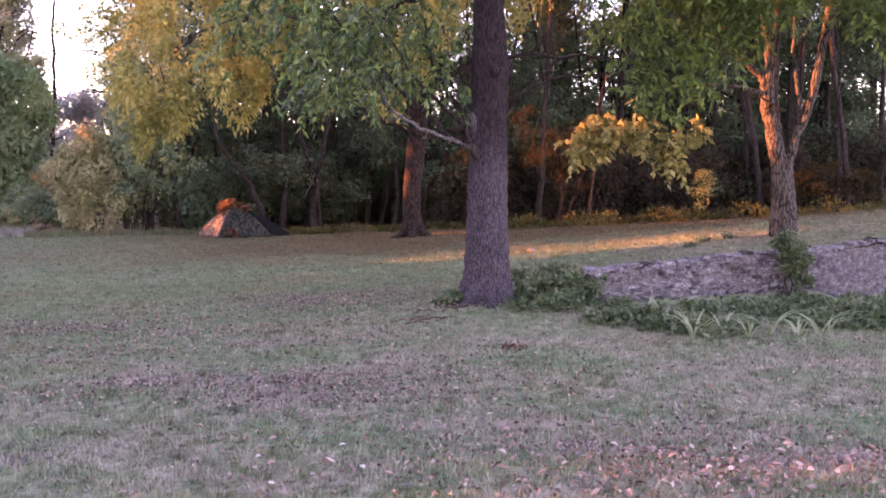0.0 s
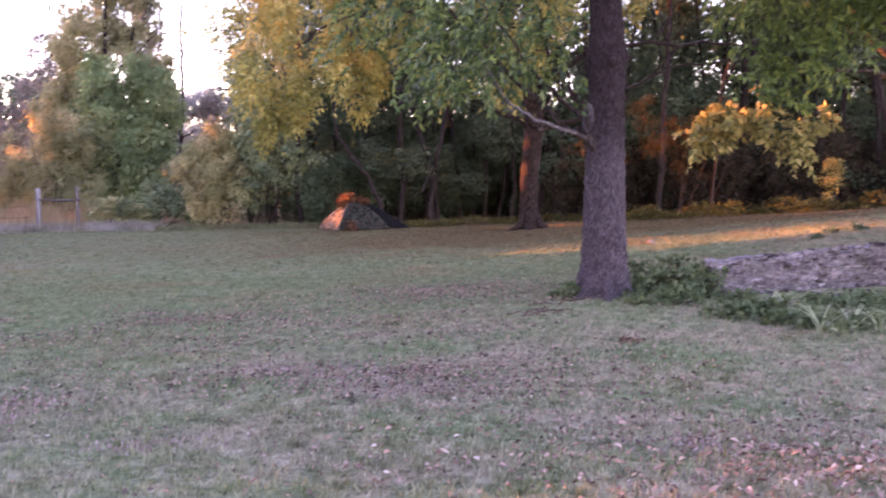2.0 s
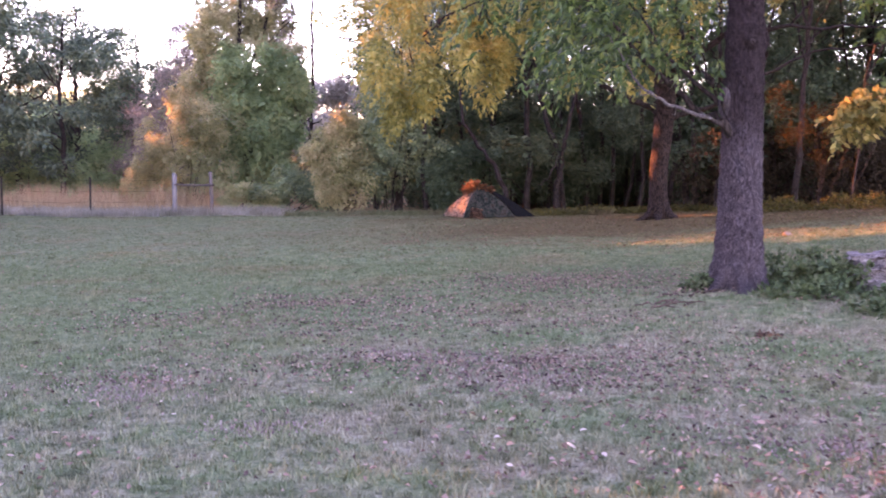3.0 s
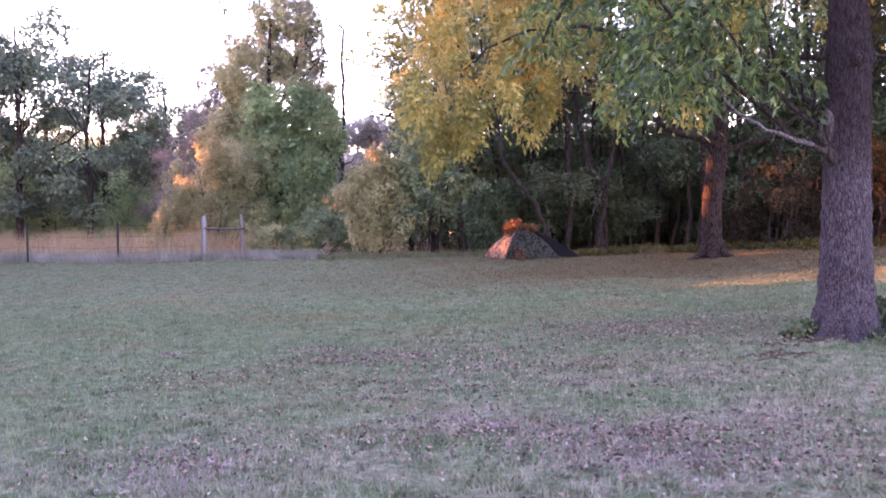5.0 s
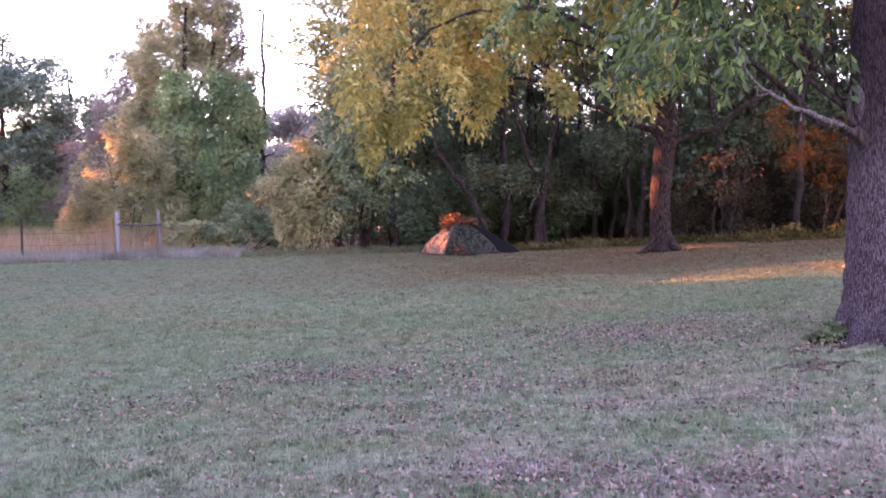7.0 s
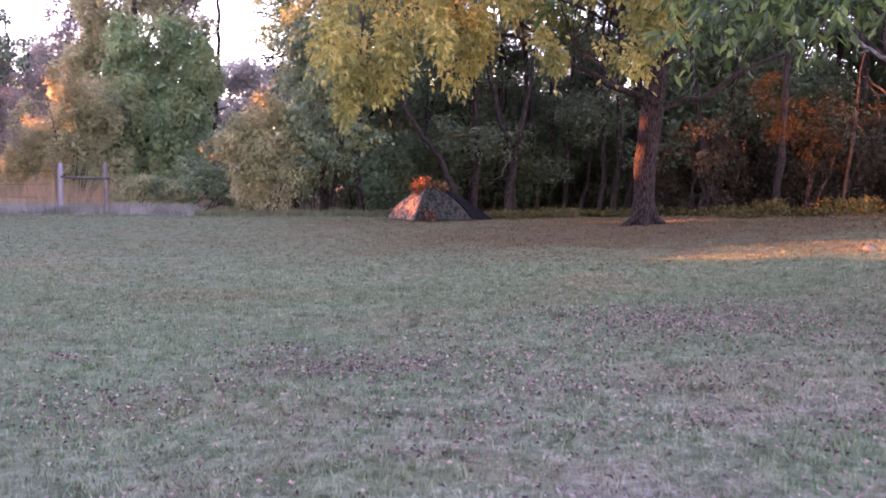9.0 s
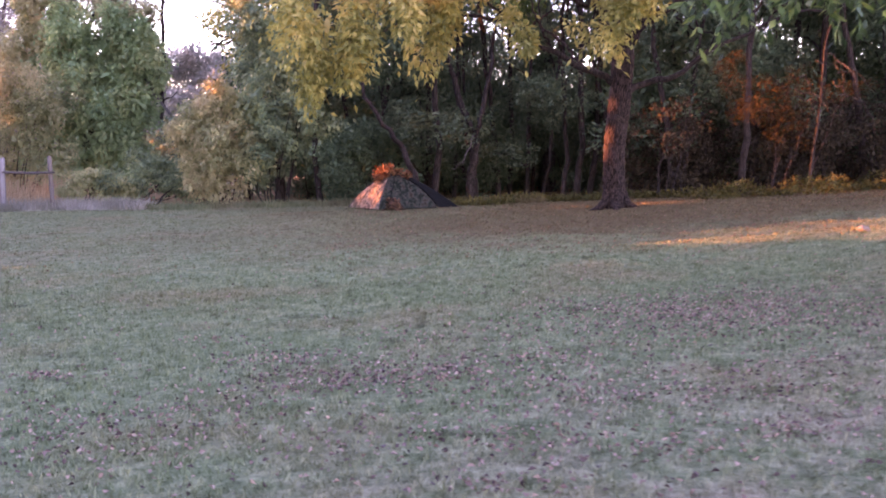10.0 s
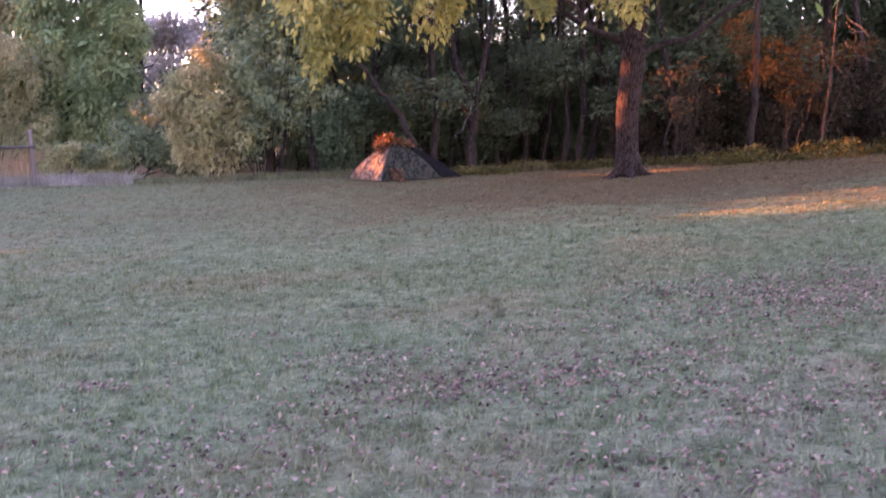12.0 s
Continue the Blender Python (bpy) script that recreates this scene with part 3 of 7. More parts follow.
for a in (-2.9, -2.4, -1.6, -0.9, 1.0, 1.9, 2.7):
    ca, sa = math.cos(a), math.sin(a)
    limb_part(tree, [(0.14 * ca, 0.14 * sa, z1 + 0.5), (0.26 * ca, 0.26 * sa, z1 + 0.2), (0.38 * ca, 0.38 * sa, z1 + 0.03), (0.60 * ca, 0.60 * sa, z1 - 0.09)], 0.11, 0.04, BARK, "root", 10, 10, wob=0.01)
put("knot", np_mesh("knot", *tube([(0.05, -0.15, 2.95), (0.052, -0.225, 2.955), (0.053, -0.262, 2.96), (0.053, -0.268, 2.96)], [0.10, 0.082, 0.058, 0.02], 16, 0.05), True), BARK, tree, "round healed knot")
put("knot", np_mesh("knot", *tube([(0.053, -0.262, 2.96), (0.053, -0.276, 2.96)], [0.034, 0.02], 12), True), CALLUS, tree, "pale centre of the knot")
put("knot", np_mesh("knot", *tube([(0.12, -0.03, 2.97), (0.21, -0.04, 2.985), (0.245, -0.04, 2.99)], [0.15, 0.095, 0.03], 16, 0.05), True), BARK, tree, "blunt swelling on the side of the trunk")
# scar: a rim of callus round dark wood
put("swelling", np_mesh("swelling", *tube(curve_points([(-0.03, -0.02, 1.80), (-0.075, -0.045, 2.05), (-0.09, -0.05, 2.27), (-0.075, -0.04, 2.5), (-0.03, -0.02, 2.75)], 24), np.interp(np.linspace(0, 1, 24), [0, 0.3, 0.5, 0.7, 1], [0.15, 0.175, 0.178, 0.172, 0.14]), 36, 0.06), True), BARK, tree)
th = np.linspace(0, 2 * np.pi, 30)
rim = np.stack([-0.228 + 0.030 * np.sin(th) - 0.012 * np.cos(th), -0.135 - 0.05 * np.sin(th), 2.27 + 0.165 * np.cos(th)], -1)
put("scar_rim", np_mesh("scar_rim", *tube(rim, 0.030 + 0.013 * np.sin(th * 2 - 0.6), 9), True), CALLUS, tree, "pale callus looped round a pruning scar")
put("scar_wood", np_mesh("scar_wood", *tube([(-0.210, -0.14, 2.12), (-0.222, -0.15, 2.27), (-0.210, -0.14, 2.42)], [0.02, 0.056, 0.02], 10), True), BARK_DARK, tree, "dark rotted wood")
put("branch_collar", np_mesh("branch_collar", *tube([(-0.10, -0.10, 1.80), (-0.17, -0.14, 1.93), (-0.235, -0.19, 2.04), (-0.27, -0.21, 2.07)], [0.03, 0.06, 0.05, 0.02], 12), True), BARK_DARK, tree, "dark swollen collar of a dead branch")
th = np.linspace(0, 2 * np.pi, 18)
put("knot", np_mesh("knot", *tube(np.stack([0.05 + 0.036 * np.cos(th), -0.222 + 0 * th, 2.985 + 0.036 * np.sin(th)], -1), np.full(18, 0.020), 8), True), BARK, tree, "bark ring of a healed knot")
put("knot", np_mesh("knot", *tube([(0.05, -0.19, 2.985), (0.052, -0.225, 2.985), (0.052, -0.236, 2.987)], [0.04, 0.034, 0.012], 12), True), CALLUS, tree, "greyish knot wood")
put("knot", np_mesh("knot", *tube([(0.15, 0, 2.7), (0.215, 0, 3.0), (0.16, 0, 3.3)], [0.03, 0.075, 0.03], 12), True), BARK, tree)
limb_part(tree, [(-0.22, -0.17, 2.0), (-0.34, -0.24, 2.05), (-0.46, -0.33, 2.12)], 0.030, 0.026, BARK_DARK, "dead_branch", 8, 9, "dark barked base of the dead branch", wob=0.006)
limb_part(tree, [(-0.40, -0.30, 2.08), (-0.62, -0.42, 2.15), (-0.78, -0.50, 2.20), (-0.92, -0.55, 2.24), (-1.08, -0.55, 2.35), (-1.22, -0.55, 2.44), (-1.34, -0.56, 2.62), (-1.46, -0.58, 2.84), (-1.58, -0.6, 3.0)], 0.026, 0.006, DEADWOOD, "dead_branch", 34, 9, "bare grey dead branch", wob=0.010)
limb_part(tree, [(-0.50, -0.34, 2.15), (-0.53, -0.37, 2.09), (-0.545, -0.38, 2.06)], 0.009, 0.004, DEADWOOD, "dead_branch", 6, 6)
limb_part(tree, [(-0.78, -0.50, 2.20), (-0.82, -0.52, 2.16), (-0.85, -0.55, 2.13)], 0.010, 0.004, DEADWOOD, "dead_branch", 6, 6)
limb_part(tree, [(-1.10, -0.55, 2.36), (-1.22, -0.58, 2.37), (-1.32, -0.6, 2.42)], 0.008, 0.003, DEADWOOD, "dead_branch", 6, 6)
near_limbs = [
    [(-0.1, 0, 2.0), (-0.35, 0.15, 2.15), (-0.75, 0.3, 2.45), (-1.3, 0.1, 2.95), (-1.8, -0.4, 3.4), (-2.2, -0.8, 3.8)],
    [(-0.1, 0, 4.2), (-0.8, 0.2, 4.6), (-1.8, 0.5, 4.6), (-2.8, 0.8, 4.0), (-3.2, 0.9, 3.4)],
    [(0, 0, 4.6), (-0.6, -0.6, 5.0), (-1.4, -1.2, 4.9), (-2.2, -1.5, 4.3)],
    [(0, 0.1, 4.0), (-0.5, 0.8, 4.2), (-1.2, 1.5, 3.9), (-1.9, 1.7, 3.2)],
    [(0.05, 0, 5.0), (0.9, 0.3, 5.6), (2.0, 0.6, 6.2), (3.2, 0.4, 6.4)],
    [(0.05, 0, 5.6), (0.4, -0.9, 6.3), (0.9, -2.0, 6.9), (1.2, -3.0, 7.0)],
    [(-0.12, 0.05, 2.35), (-0.4, 0.3, 2.6), (-0.65, 0.55, 3.1), (-0.75, 0.7, 3.7)],
]
for c, r in (([(-0.05, 0.05, 2.1), (-0.45, 0.15, 2.45), (-0.80, 0.15, 2.78), (-1.1, 0.1, 3.15), (-1.45, 0.05, 3.6), (-1.9, 0, 4.2)], 0.032), ([(-0.95, 0.1, 2.98), (-1.2, 0, 3.0), (-1.5, -0.1, 3.04), (-1.8, -0.2, 3.0)], 0.012), ([(-0.05, 0.1, 2.25), (-0.28, 0.2, 2.42), (-0.42, 0.25, 2.72), (-0.45, 0.3, 3.2)], 0.020)):
    limb_part(tree, c, r, 0.006, BARK_DARK, "limb", 16, 7, wob=0.015)
for c in near_limbs:
    limb_part(tree, c, 0.045 if c[0][2] < 3 else 0.085, 0.012, BARK_DARK, "limb", 18, 8)
tips = []
for k, c in enumerate(near_limbs):
    p = curve_points(c, 40)
    m = 52 if k < 4 else 45
    q = p[rng.integers(12, 40, m)]
    tips.append(q + rng.normal(0, 0.30, (m, 3)))
ball = clump_centres([(-1.55, -0.3, 3.35, 1.0, 1.0, 0.75), (-2.1, 0.2, 3.0, 0.7, 0.9, 0.6), (-1.9, -0.8, 2.9, 0.6, 0.6, 0.45), (-1.0, 0.3, 3.3, 0.8, 0.8, 0.6), (-2.4, 0.7, 3.9, 1.0, 1.2, 0.7), (-0.6, 0.6, 3.2, 0.4, 0.5, 0.4)], 250, 0.6)
ball2 = clump_centres([(-1.2, 0, 5.2, 2.6, 2.6, 0.8), (1.5, 0, 6.6, 2.8, 2.6, 1.0), (0.2, 0, 8.6, 2.4, 2.4, 1.8)], 760, 0.5)
# a long bough reaching over the lawn, its last leaves hanging
limb_part(tree, [(0.05, 0, 6.2), (-1.6, -0.6, 6.6), (-3.6, -1.6, 5.9), (-5.2, -2.4, 4.6), (-5.7, -2.72, 3.55), (-5.76, -2.76, 3.2)], 0.08, 0.004, BARK_DARK, "limb", 26, 7)
for p in ((-5.76, -2.76, 3.30), (-5.74, -2.75, 3.24), (-5.72, -2.74, 3.26), (-5.47, -2.7, 3.31), (-5.40, -2.7, 3.31), (-5.55, -2.7, 3.34)):
    v, f = leaf_arrays(np.array([p]), 0.14, 0.035, 1.6)
    put("leaf", np_mesh("leaf", v, f), LEAF_NEAR, tree)
starts = np.concatenate(tips + [ball, ball2])
starts = starts[~((starts[:, 0] > -1.15) & (starts[:, 2] < 2.75))]
v, f = sprays(starts, np.array([-0.35, -0.2, -0.35]), 0.34, 11, 0.125, 0.046)
put("crown", np_mesh("crown", v, f), LEAF_NEAR, tree, "green compound leaves, some turning yellow")
# dense foliage added above the view to shade the lawn below
v, f = foliage([(1.6, 0.5, 6.6, 2.6, 2.8, 1.0), (3.4, -0.4, 7.0, 2.4, 2.8, 1.0), (-1.4, 0.4, 6.8, 2.4, 2.6, 1.0), (0.6, -2.2, 7.4, 2.8, 2.4, 1.0), (0.2, 0.2, 9.2, 3.6, 3.4, 1.6)], 420, 24, 0.28, 0.14, heart=700)
put("crown", np_mesh("crown", v, f), LEAF_NEAR, tree, "dense green upper crown, unseen, added for shade")

rng = np.random.default_rng(22)
# the spreading tree past the tent
T2 = (2.02, 28.3)
z2 = gz(*T2)
tree = thing("spreading_tree", pose(T2[0], T2[1], 0), "spreading tree with brown bark and yellowing leaves beside the wood", "tree")
put("trunk", trunk_mesh([(0.03, 0, z2 - 0.15), (0.03, 0, z2 + 0.12), (0.0, 0, z2 + 0.45), (-0.01, 0, z2 + 1.0), (0.0, 0, z2 + 1.5), (0.07, 0, z2 + 2.2), (0.12, 0, z2 + 2.8), (0.15, 0, z2 + 3.4), (0.17, 0, z2 + 3.7)],
    [0.38, 0.29, 0.250, 0.236, 0.238, 0.250, 0.243, 0.26, 0.20], 130, 56, 0.09), BARK_RED, tree)
for a in (-2.6, -1.7, -0.7, 0.3):
    ca, sa = math.cos(a), math.sin(a)
    limb_part(tree, [(0.15 * ca, 0.15 * sa, z2 + 0.4), (0.3 * ca, 0.3 * sa, z2 + 0.12), (0.48 * ca, 0.48 * sa, z2 + 0.02), (0.75 * ca, 0.75 * sa, z2 - 0.08)], 0.14, 0.05, BARK_RED, "root", 10, 10, wob=0.01)
put("burl", np_mesh("burl", *tube([(0.0, -0.15, 2.21), (-0.01, -0.24, 2.25), (-0.01, -0.30, 2.27), (-0.01, -0.31, 2.27)], [0.13, 0.105, 0.06, 0.015], 14, 0.1), True), BARK_RED, tree, "swollen burl on the trunk")
put("burl", np_mesh("burl", *tube([(-0.01, -0.28, 2.28), (-0.01, -0.318, 2.285)], [0.045, 0.02], 10), True), BARK_DARK, tree, "dark hollow of the burl")
limbs2 = [
    ([(0.20, 0, 2.75), (0.50, -0.05, 2.98), (0.97, -0.1, 3.12), (1.47, -0.2, 3.28), (1.95, -0.3, 3.68), (2.9, -0.4, 4.15), (3.7, -0.4, 4.5), (4.8, -0.4, 4.62), (6.2, -0.4, 4.9)], 0.085),
    ([(0.05, 0, 2.95), (-0.25, -0.05, 3.18), (-0.70, -0.15, 3.34), (-1.44, -0.3, 3.67), (-1.88, -0.5, 3.87), (-2.35, -0.8, 4.17), (-3.4, -1.6, 4.8), (-4.8, -2.4, 5.2)], 0.095),
    ([(0.15, 0, 3.6), (0.17, 0, 4.4), (0.23, 0, 4.9), (0.25, 0, 5.4), (0.1, -0.2, 6.8), (0.0, -0.2, 8.8)], 0.15),
    ([(0.19, 0, 3.65), (0.40, -0.05, 4.14), (0.56, -0.08, 4.45), (0.69, -0.1, 4.72), (0.80, -0.1, 5.12)], 0.13),
    ([(0.56, -0.05, 4.30), (0.80, -0.1, 4.48), (1.18, -0.2, 4.76), (1.92, -0.4, 5.11), (2.54, -0.5, 5.10), (3.1, -0.5, 5.20), (3.9, -0.5, 5.08), (4.6, -0.5, 5.2), (5.4, -0.5, 5.1), (6.6, -0.5, 5.5)], 0.095),
    ([(0.05, -0.1, 3.7), (-0.6, -0.9, 4.5), (-1.6, -2.0, 5.2), (-3.0, -3.0, 5.6), (-4.6, -3.6, 5.4), (-5.8, -3.8, 4.6)], 0.10),
    ([(-2.2, -0.7, 4.1), (-2.9, -1.6, 4.2), (-4.2, -2.6, 4.2), (-5.4, -3.2, 3.7)], 0.05),
    ([(0.20, 0, 4.6), (-0.5, 0.1, 4.75), (-1.22, 0.1, 5.03), (-1.77, 0.1, 5.23), (-2.4, 0.1, 5.45), (-3.6, 0, 5.9)], 0.06),
    ([(-0.70, -0.1, 3.34), (-1.1, 0.3, 3.9), (-1.7, 0.6, 4.5), (-2.0, 0.7, 5.4)], 0.04),
    ([(-1.22, 0.1, 5.03), (-1.5, 0.2, 4.6), (-1.9, 0.3, 4.35), (-2.4, 0.3, 4.3)], 0.022),
    ([(-1.44, -0.3, 3.67), (-1.7, -0.2, 4.2), (-1.75, -0.1, 4.8), (-1.6, 0, 5.4)], 0.025),
    ([(3.9, -0.5, 5.08), (3.6, -0.45, 4.75), (3.3, -0.4, 4.4), (3.15, -0.4, 4.05)], 0.035),
    ([(3.1, -0.5, 5.2), (3.5, -0.5, 5.6), (3.8, -0.5, 6.1), (4.4, -0.5, 6.6)], 0.035),
    ([(1.18, -0.2, 4.76), (1.4, -0.2, 4.4), (1.8, -0.3, 4.15), (2.3, -0.4, 4.1)], 0.025),
]
for c, r in limbs2:
    limb_part(tree, c, r, 0.12 if c[-1][2] == 5.12 else 0.014, BARK_RED if r > 0.12 else BARK_DARK, "limb", 22, 10, ridges=0.06, wob=0.025)
put("limb", np_mesh("limb", *tube([(0.79, -0.1, 5.10), (0.82, -0.1, 5.22), (0.825, -0.1, 5.245)], [0.125, 0.11, 0.03], 12, 0.06), True), BARK_DARK, tree, "blunt dark end of a sawn limb")
gold = [(-6.3, -3.6, 3.7, 0.9, 1.0, 1.1), (-5.6, -3.4, 4.6, 1.5, 1.3, 1.2), (-4.6, -3.2, 3.9, 0.9, 1.2, 0.7), (-4.0, -3.2, 4.9, 0.9, 1.0, 0.7), (-5.6, -3.0, 6.3, 2.0, 1.8, 1.3), (-2.6, -2.8, 3.9, 0.5, 0.6, 0.6), (-6.6, -3.5, 2.9, 0.35, 0.5, 0.5),
        (-3.0, -2.0, 6.2, 2.0, 2.0, 1.3), (-0.9, -3.0, 4.0, 0.6, 0.7, 0.5), (-0.4, -3.0, 4.7, 0.8, 0.8, 0.55), (-0.4, -2.4, 6.2, 2.2, 2.0, 1.1), (2.2, -1.5, 6.8, 2.4, 2.0, 1.2), (-2.0, -1.0, 8.4, 3.5, 3.0, 1.6), (1.8, 0, 8.6, 3.2, 2.8, 1.6)]
v, f = drape(gold, 1150, 40, 0.155, 0.072, 120, 8)
put("crown", np_mesh("crown", v, f), LEAF_GOLD, tree, "yellow and olive autumn leaves")

rng = np.random.default_rng(23)
# the forked tree above the wall
T3 = (7.84, 17.65)
z3 = gz(*T3)
tree = thing("forked_tree", pose(T3[0], T3[1], 0), "low-forked tree with brown bark on the grassy bank", "tree")
put("trunk", trunk_mesh([(0, 0, z3 - 0.15), (0, 0, z3 + 0.15), (0, 0, z3 + 0.5), (-0.03, 0, z3 + 1.0), (-0.05, 0, z3 + 1.32)], [0.29, 0.235, 0.215, 0.192, 0.17], 60, 48, 0.09), BARK_WARM, tree)
limbs3 = [
    ([(-0.06, 0, 1.75), (-0.14, 0, 2.15), (-0.22, 0, 2.6), (-0.32, 0, 2.97), (-0.36, 0, 3.38)], 0.155, 0.115),
    ([(-0.34, 0, 3.2), (-0.40, 0, 3.42), (-0.52, 0, 3.58), (-0.82, -0.05, 3.86), (-1.2, -0.1, 4.3), (-1.55, -0.15, 4.75), (-2.2, -0.2, 5.3)], 0.08, 0.03),
    ([(-0.35, 0, 3.2), (-0.33, 0, 3.78), (-0.38, 0.03, 4.25), (-0.45, 0.05, 4.76), (-0.5, 0.1, 6.0), (-0.6, 0.1, 7.6)], 0.095, 0.05),
    ([(0.02, 0, 1.85), (0.06, -0.03, 2.14), (0.20, -0.10, 2.6), (0.34, -0.16, 2.98), (0.47, -0.22, 3.65), (0.54, -0.26, 4.17), (0.62, -0.3, 4.88), (0.75, -0.3, 6.8)], 0.095, 0.06),
    ([(-0.05, 0.15, 2.0), (-0.08, 0.28, 2.83), (-0.10, 0.35, 3.45), (-0.03, 0.40, 4.4), (0.0, 0.45, 4.9), (0.05, 0.45, 6.4)], 0.11, 0.05),
    ([(0.24, -0.12, 2.74), (0.20, -0.14, 2.92), (0.14, -0.15, 3.22), (0.08, -0.15, 3.79), (0.04, -0.15, 4.2), (0.05, -0.1, 5.2)], 0.042, 0.02),
    ([(-0.34, 0, 3.18), (-0.45, -0.04, 3.24), (-0.81, -0.1, 3.32), (-1.15, -0.15, 3.33), (-1.74, -0.3, 3.34), (-2.4, -0.4, 3.3)], 0.05, 0.014),
    ([(-0.12, -0.13, 2.93), (-0.30, -0.18, 3.02), (-0.51, -0.2, 3.14), (-0.86, -0.2, 3.27)], 0.03, 0.012),
    ([(-0.42, 0.1, 5.0), (-1.3, -0.2, 5.3), (-2.4, -0.4, 4.7), (-3.1, -0.5, 3.7), (-3.5, -0.5, 2.9)], 0.06, 0.012),
    ([(-0.82, -0.05, 3.86), (-1.1, -0.1, 3.9), (-1.45, -0.2, 4.1), (-1.8, -0.3, 4.1)], 0.025, 0.008),
    ([(-0.35, 0.02, 4.0), (-0.2, 0.0, 4.3), (-0.1, 0.0, 4.7), (0.1, 0, 5.2)], 0.04, 0.015),
]
for c, a, b in limbs3:
    limb_part(tree, c, a, b, BARK_DARK if a in (0.11, 0.06, 0.03) else BARK_WARM, "limb", 24, 12, ridges=0.09, wob=0.012)
tw = [(-3.5, -0.2, 2.55, 0.45, 0.4, 0.36), (-2.75, -0.2, 2.62, 0.5, 0.4, 0.34), (-3.75, -0.2, 2.18, 0.30, 0.3, 0.22), (-2.2, -0.2, 2.30, 0.38, 0.4, 0.36), (-1.75, -0.2, 2.6, 0.3, 0.3, 0.22), (-2.1, -0.2, 1.98, 0.22, 0.3, 0.16)]
v, f = sprays(clump_centres(tw, 170, 0.6), np.array([-0.1, -0.25, -0.35]), 0.26, 8, 0.155, 0.085)
put("crown", np_mesh("crown", v, f), LEAF_SPRAY, tree, "low spray of yellow compound leaves")
tw = [(-3.0, -1.6, 3.4, 0.9, 0.5, 0.6), (-2.1, -1.7, 3.9, 1.0, 0.5, 0.8), (-1.3, -1.6, 4.6, 1.0, 0.6, 0.6), (-2.6, -1.6, 5.0, 1.2, 0.7, 0.7), (0.9, -1.7, 4.5, 0.7, 0.5, 0.5), (-0.2, -1.6, 5.2, 1.0, 0.6, 0.5), (0.3, -0.4, 6.4, 2.2, 1.5, 1.0), (1.8, -1.5, 5.0, 0.8, 0.6, 0.5), (-0.3, -0.9, 5.4, 1.0, 0.6, 0.5), (-3.2, -1.7, 4.4, 0.9, 0.6, 0.6), (-2.7, -1.8, 3.0, 0.7, 0.4, 0.35), (-2.0, -1.9, 4.7, 0.9, 0.5, 0.5), (-1.6, -1.9, 5.2, 0.8, 0.5, 0.4), (0.4, -1.2, 4.75, 0.8, 0.4, 0.4), (1.3, -1.3, 4.6, 0.7, 0.4, 0.5), (-1.4, -1.3, 4.2, 0.6, 0.4, 0.4), (1.9, -1.4, 4.3, 0.5, 0.4, 0.4)]
v, f = sprays(clump_centres(tw, 1900, 0.6), np.array([-0.2, -0.25, -0.3]), 0.30, 7, 0.165, 0.062)
put("crown", np_mesh("crown", v, f), LEAF_TURN, tree, "green compound leaves")
# wide crown out of view, added to keep sky light off the bank
v, f = foliage([(0.2, 0.3, 7.4, 3.4, 3.2, 1.2), (3.0, 0.8, 6.9, 2.8, 3.0, 1.0), (-2.4, 0.4, 7.2, 2.6, 3.0, 1.0), (1.6, 3.0, 7.6, 3.4, 2.8, 1.2), (1.0, -2.6, 7.6, 3.2, 2.2, 1.1), (0.4, 0.2, 9.6, 3.4, 3.2, 1.4), (4.5, 2.5, 8.0, 2.6, 2.6, 1.2)], 620, 24, 0.30, 0.16, heart=900)
put("crown", np_mesh("crown", v, f), LEAF_DARK, tree, "green leaves of an unseen upper crown, added for shade")


# ---- the wood ----
def wood_tree(height, radius, crown_base, spread, clumps, per, leaf, leaf_mat, bark, label, lean=0.3, twigs=7):
    """One tree of the wood, standing at the origin."""
    ob = thing("wood_tree", pose(0, 0, 0), label, "tree")
    lx, ly = rng.normal(0, lean, 2)
    ctrl = [(0, 0, -0.2), (0.1 * lx, 0.1 * ly, height * 0.2), (0.5 * lx, 0.3 * ly, height * 0.5), (lx, ly, height * 0.95)]
    p = curve_points(ctrl, 20)
    pieces = [tube(p, np.interp(np.linspace(0, 1, 20), [0, 0.06, 0.5, 1], [radius * 1.4, radius, radius * 0.7, radius * 0.15]), 10, 0.05)]
    balls = []
    for k in range(twigs):
        q = rng.uniform(crown_base, 0.95)
        s = p[int(q * 19)]
        a = rng.uniform(0, 2 * np.pi)
        reach = spread * rng.uniform(0.5, 1.0) * (1.15 - 0.6 * q)
        e = s + np.array([math.cos(a) * reach, math.sin(a) * reach, reach * rng.uniform(0.1, 0.6)])
        m = (s + e) / 2 + np.array([0, 0, 0.1 * reach])
        pieces.append(limb([s, m, e], radius * 0.35 * (1.2 - q), 0.015, 8, 6))
        b = spread * rng.uniform(0.28, 0.5)
        balls.append((*e, b * 1.2, b * 1.2, b * 0.8))
        balls.append((*m, b * 0.8, b * 0.8, b * 0.6))
    balls.append((*p[-1], spread * 0.4, spread * 0.4, spread * 0.35))
    put("trunk", np_mesh("trunk", *joined(pieces), True), bark, ob)
    v, f = foliage(balls, clumps, per, leaf, leaf * 0.5, 0.5, heart=clumps // 2)
    put("crown", np_mesh("crown", v, f), leaf_mat, ob)
    return ob


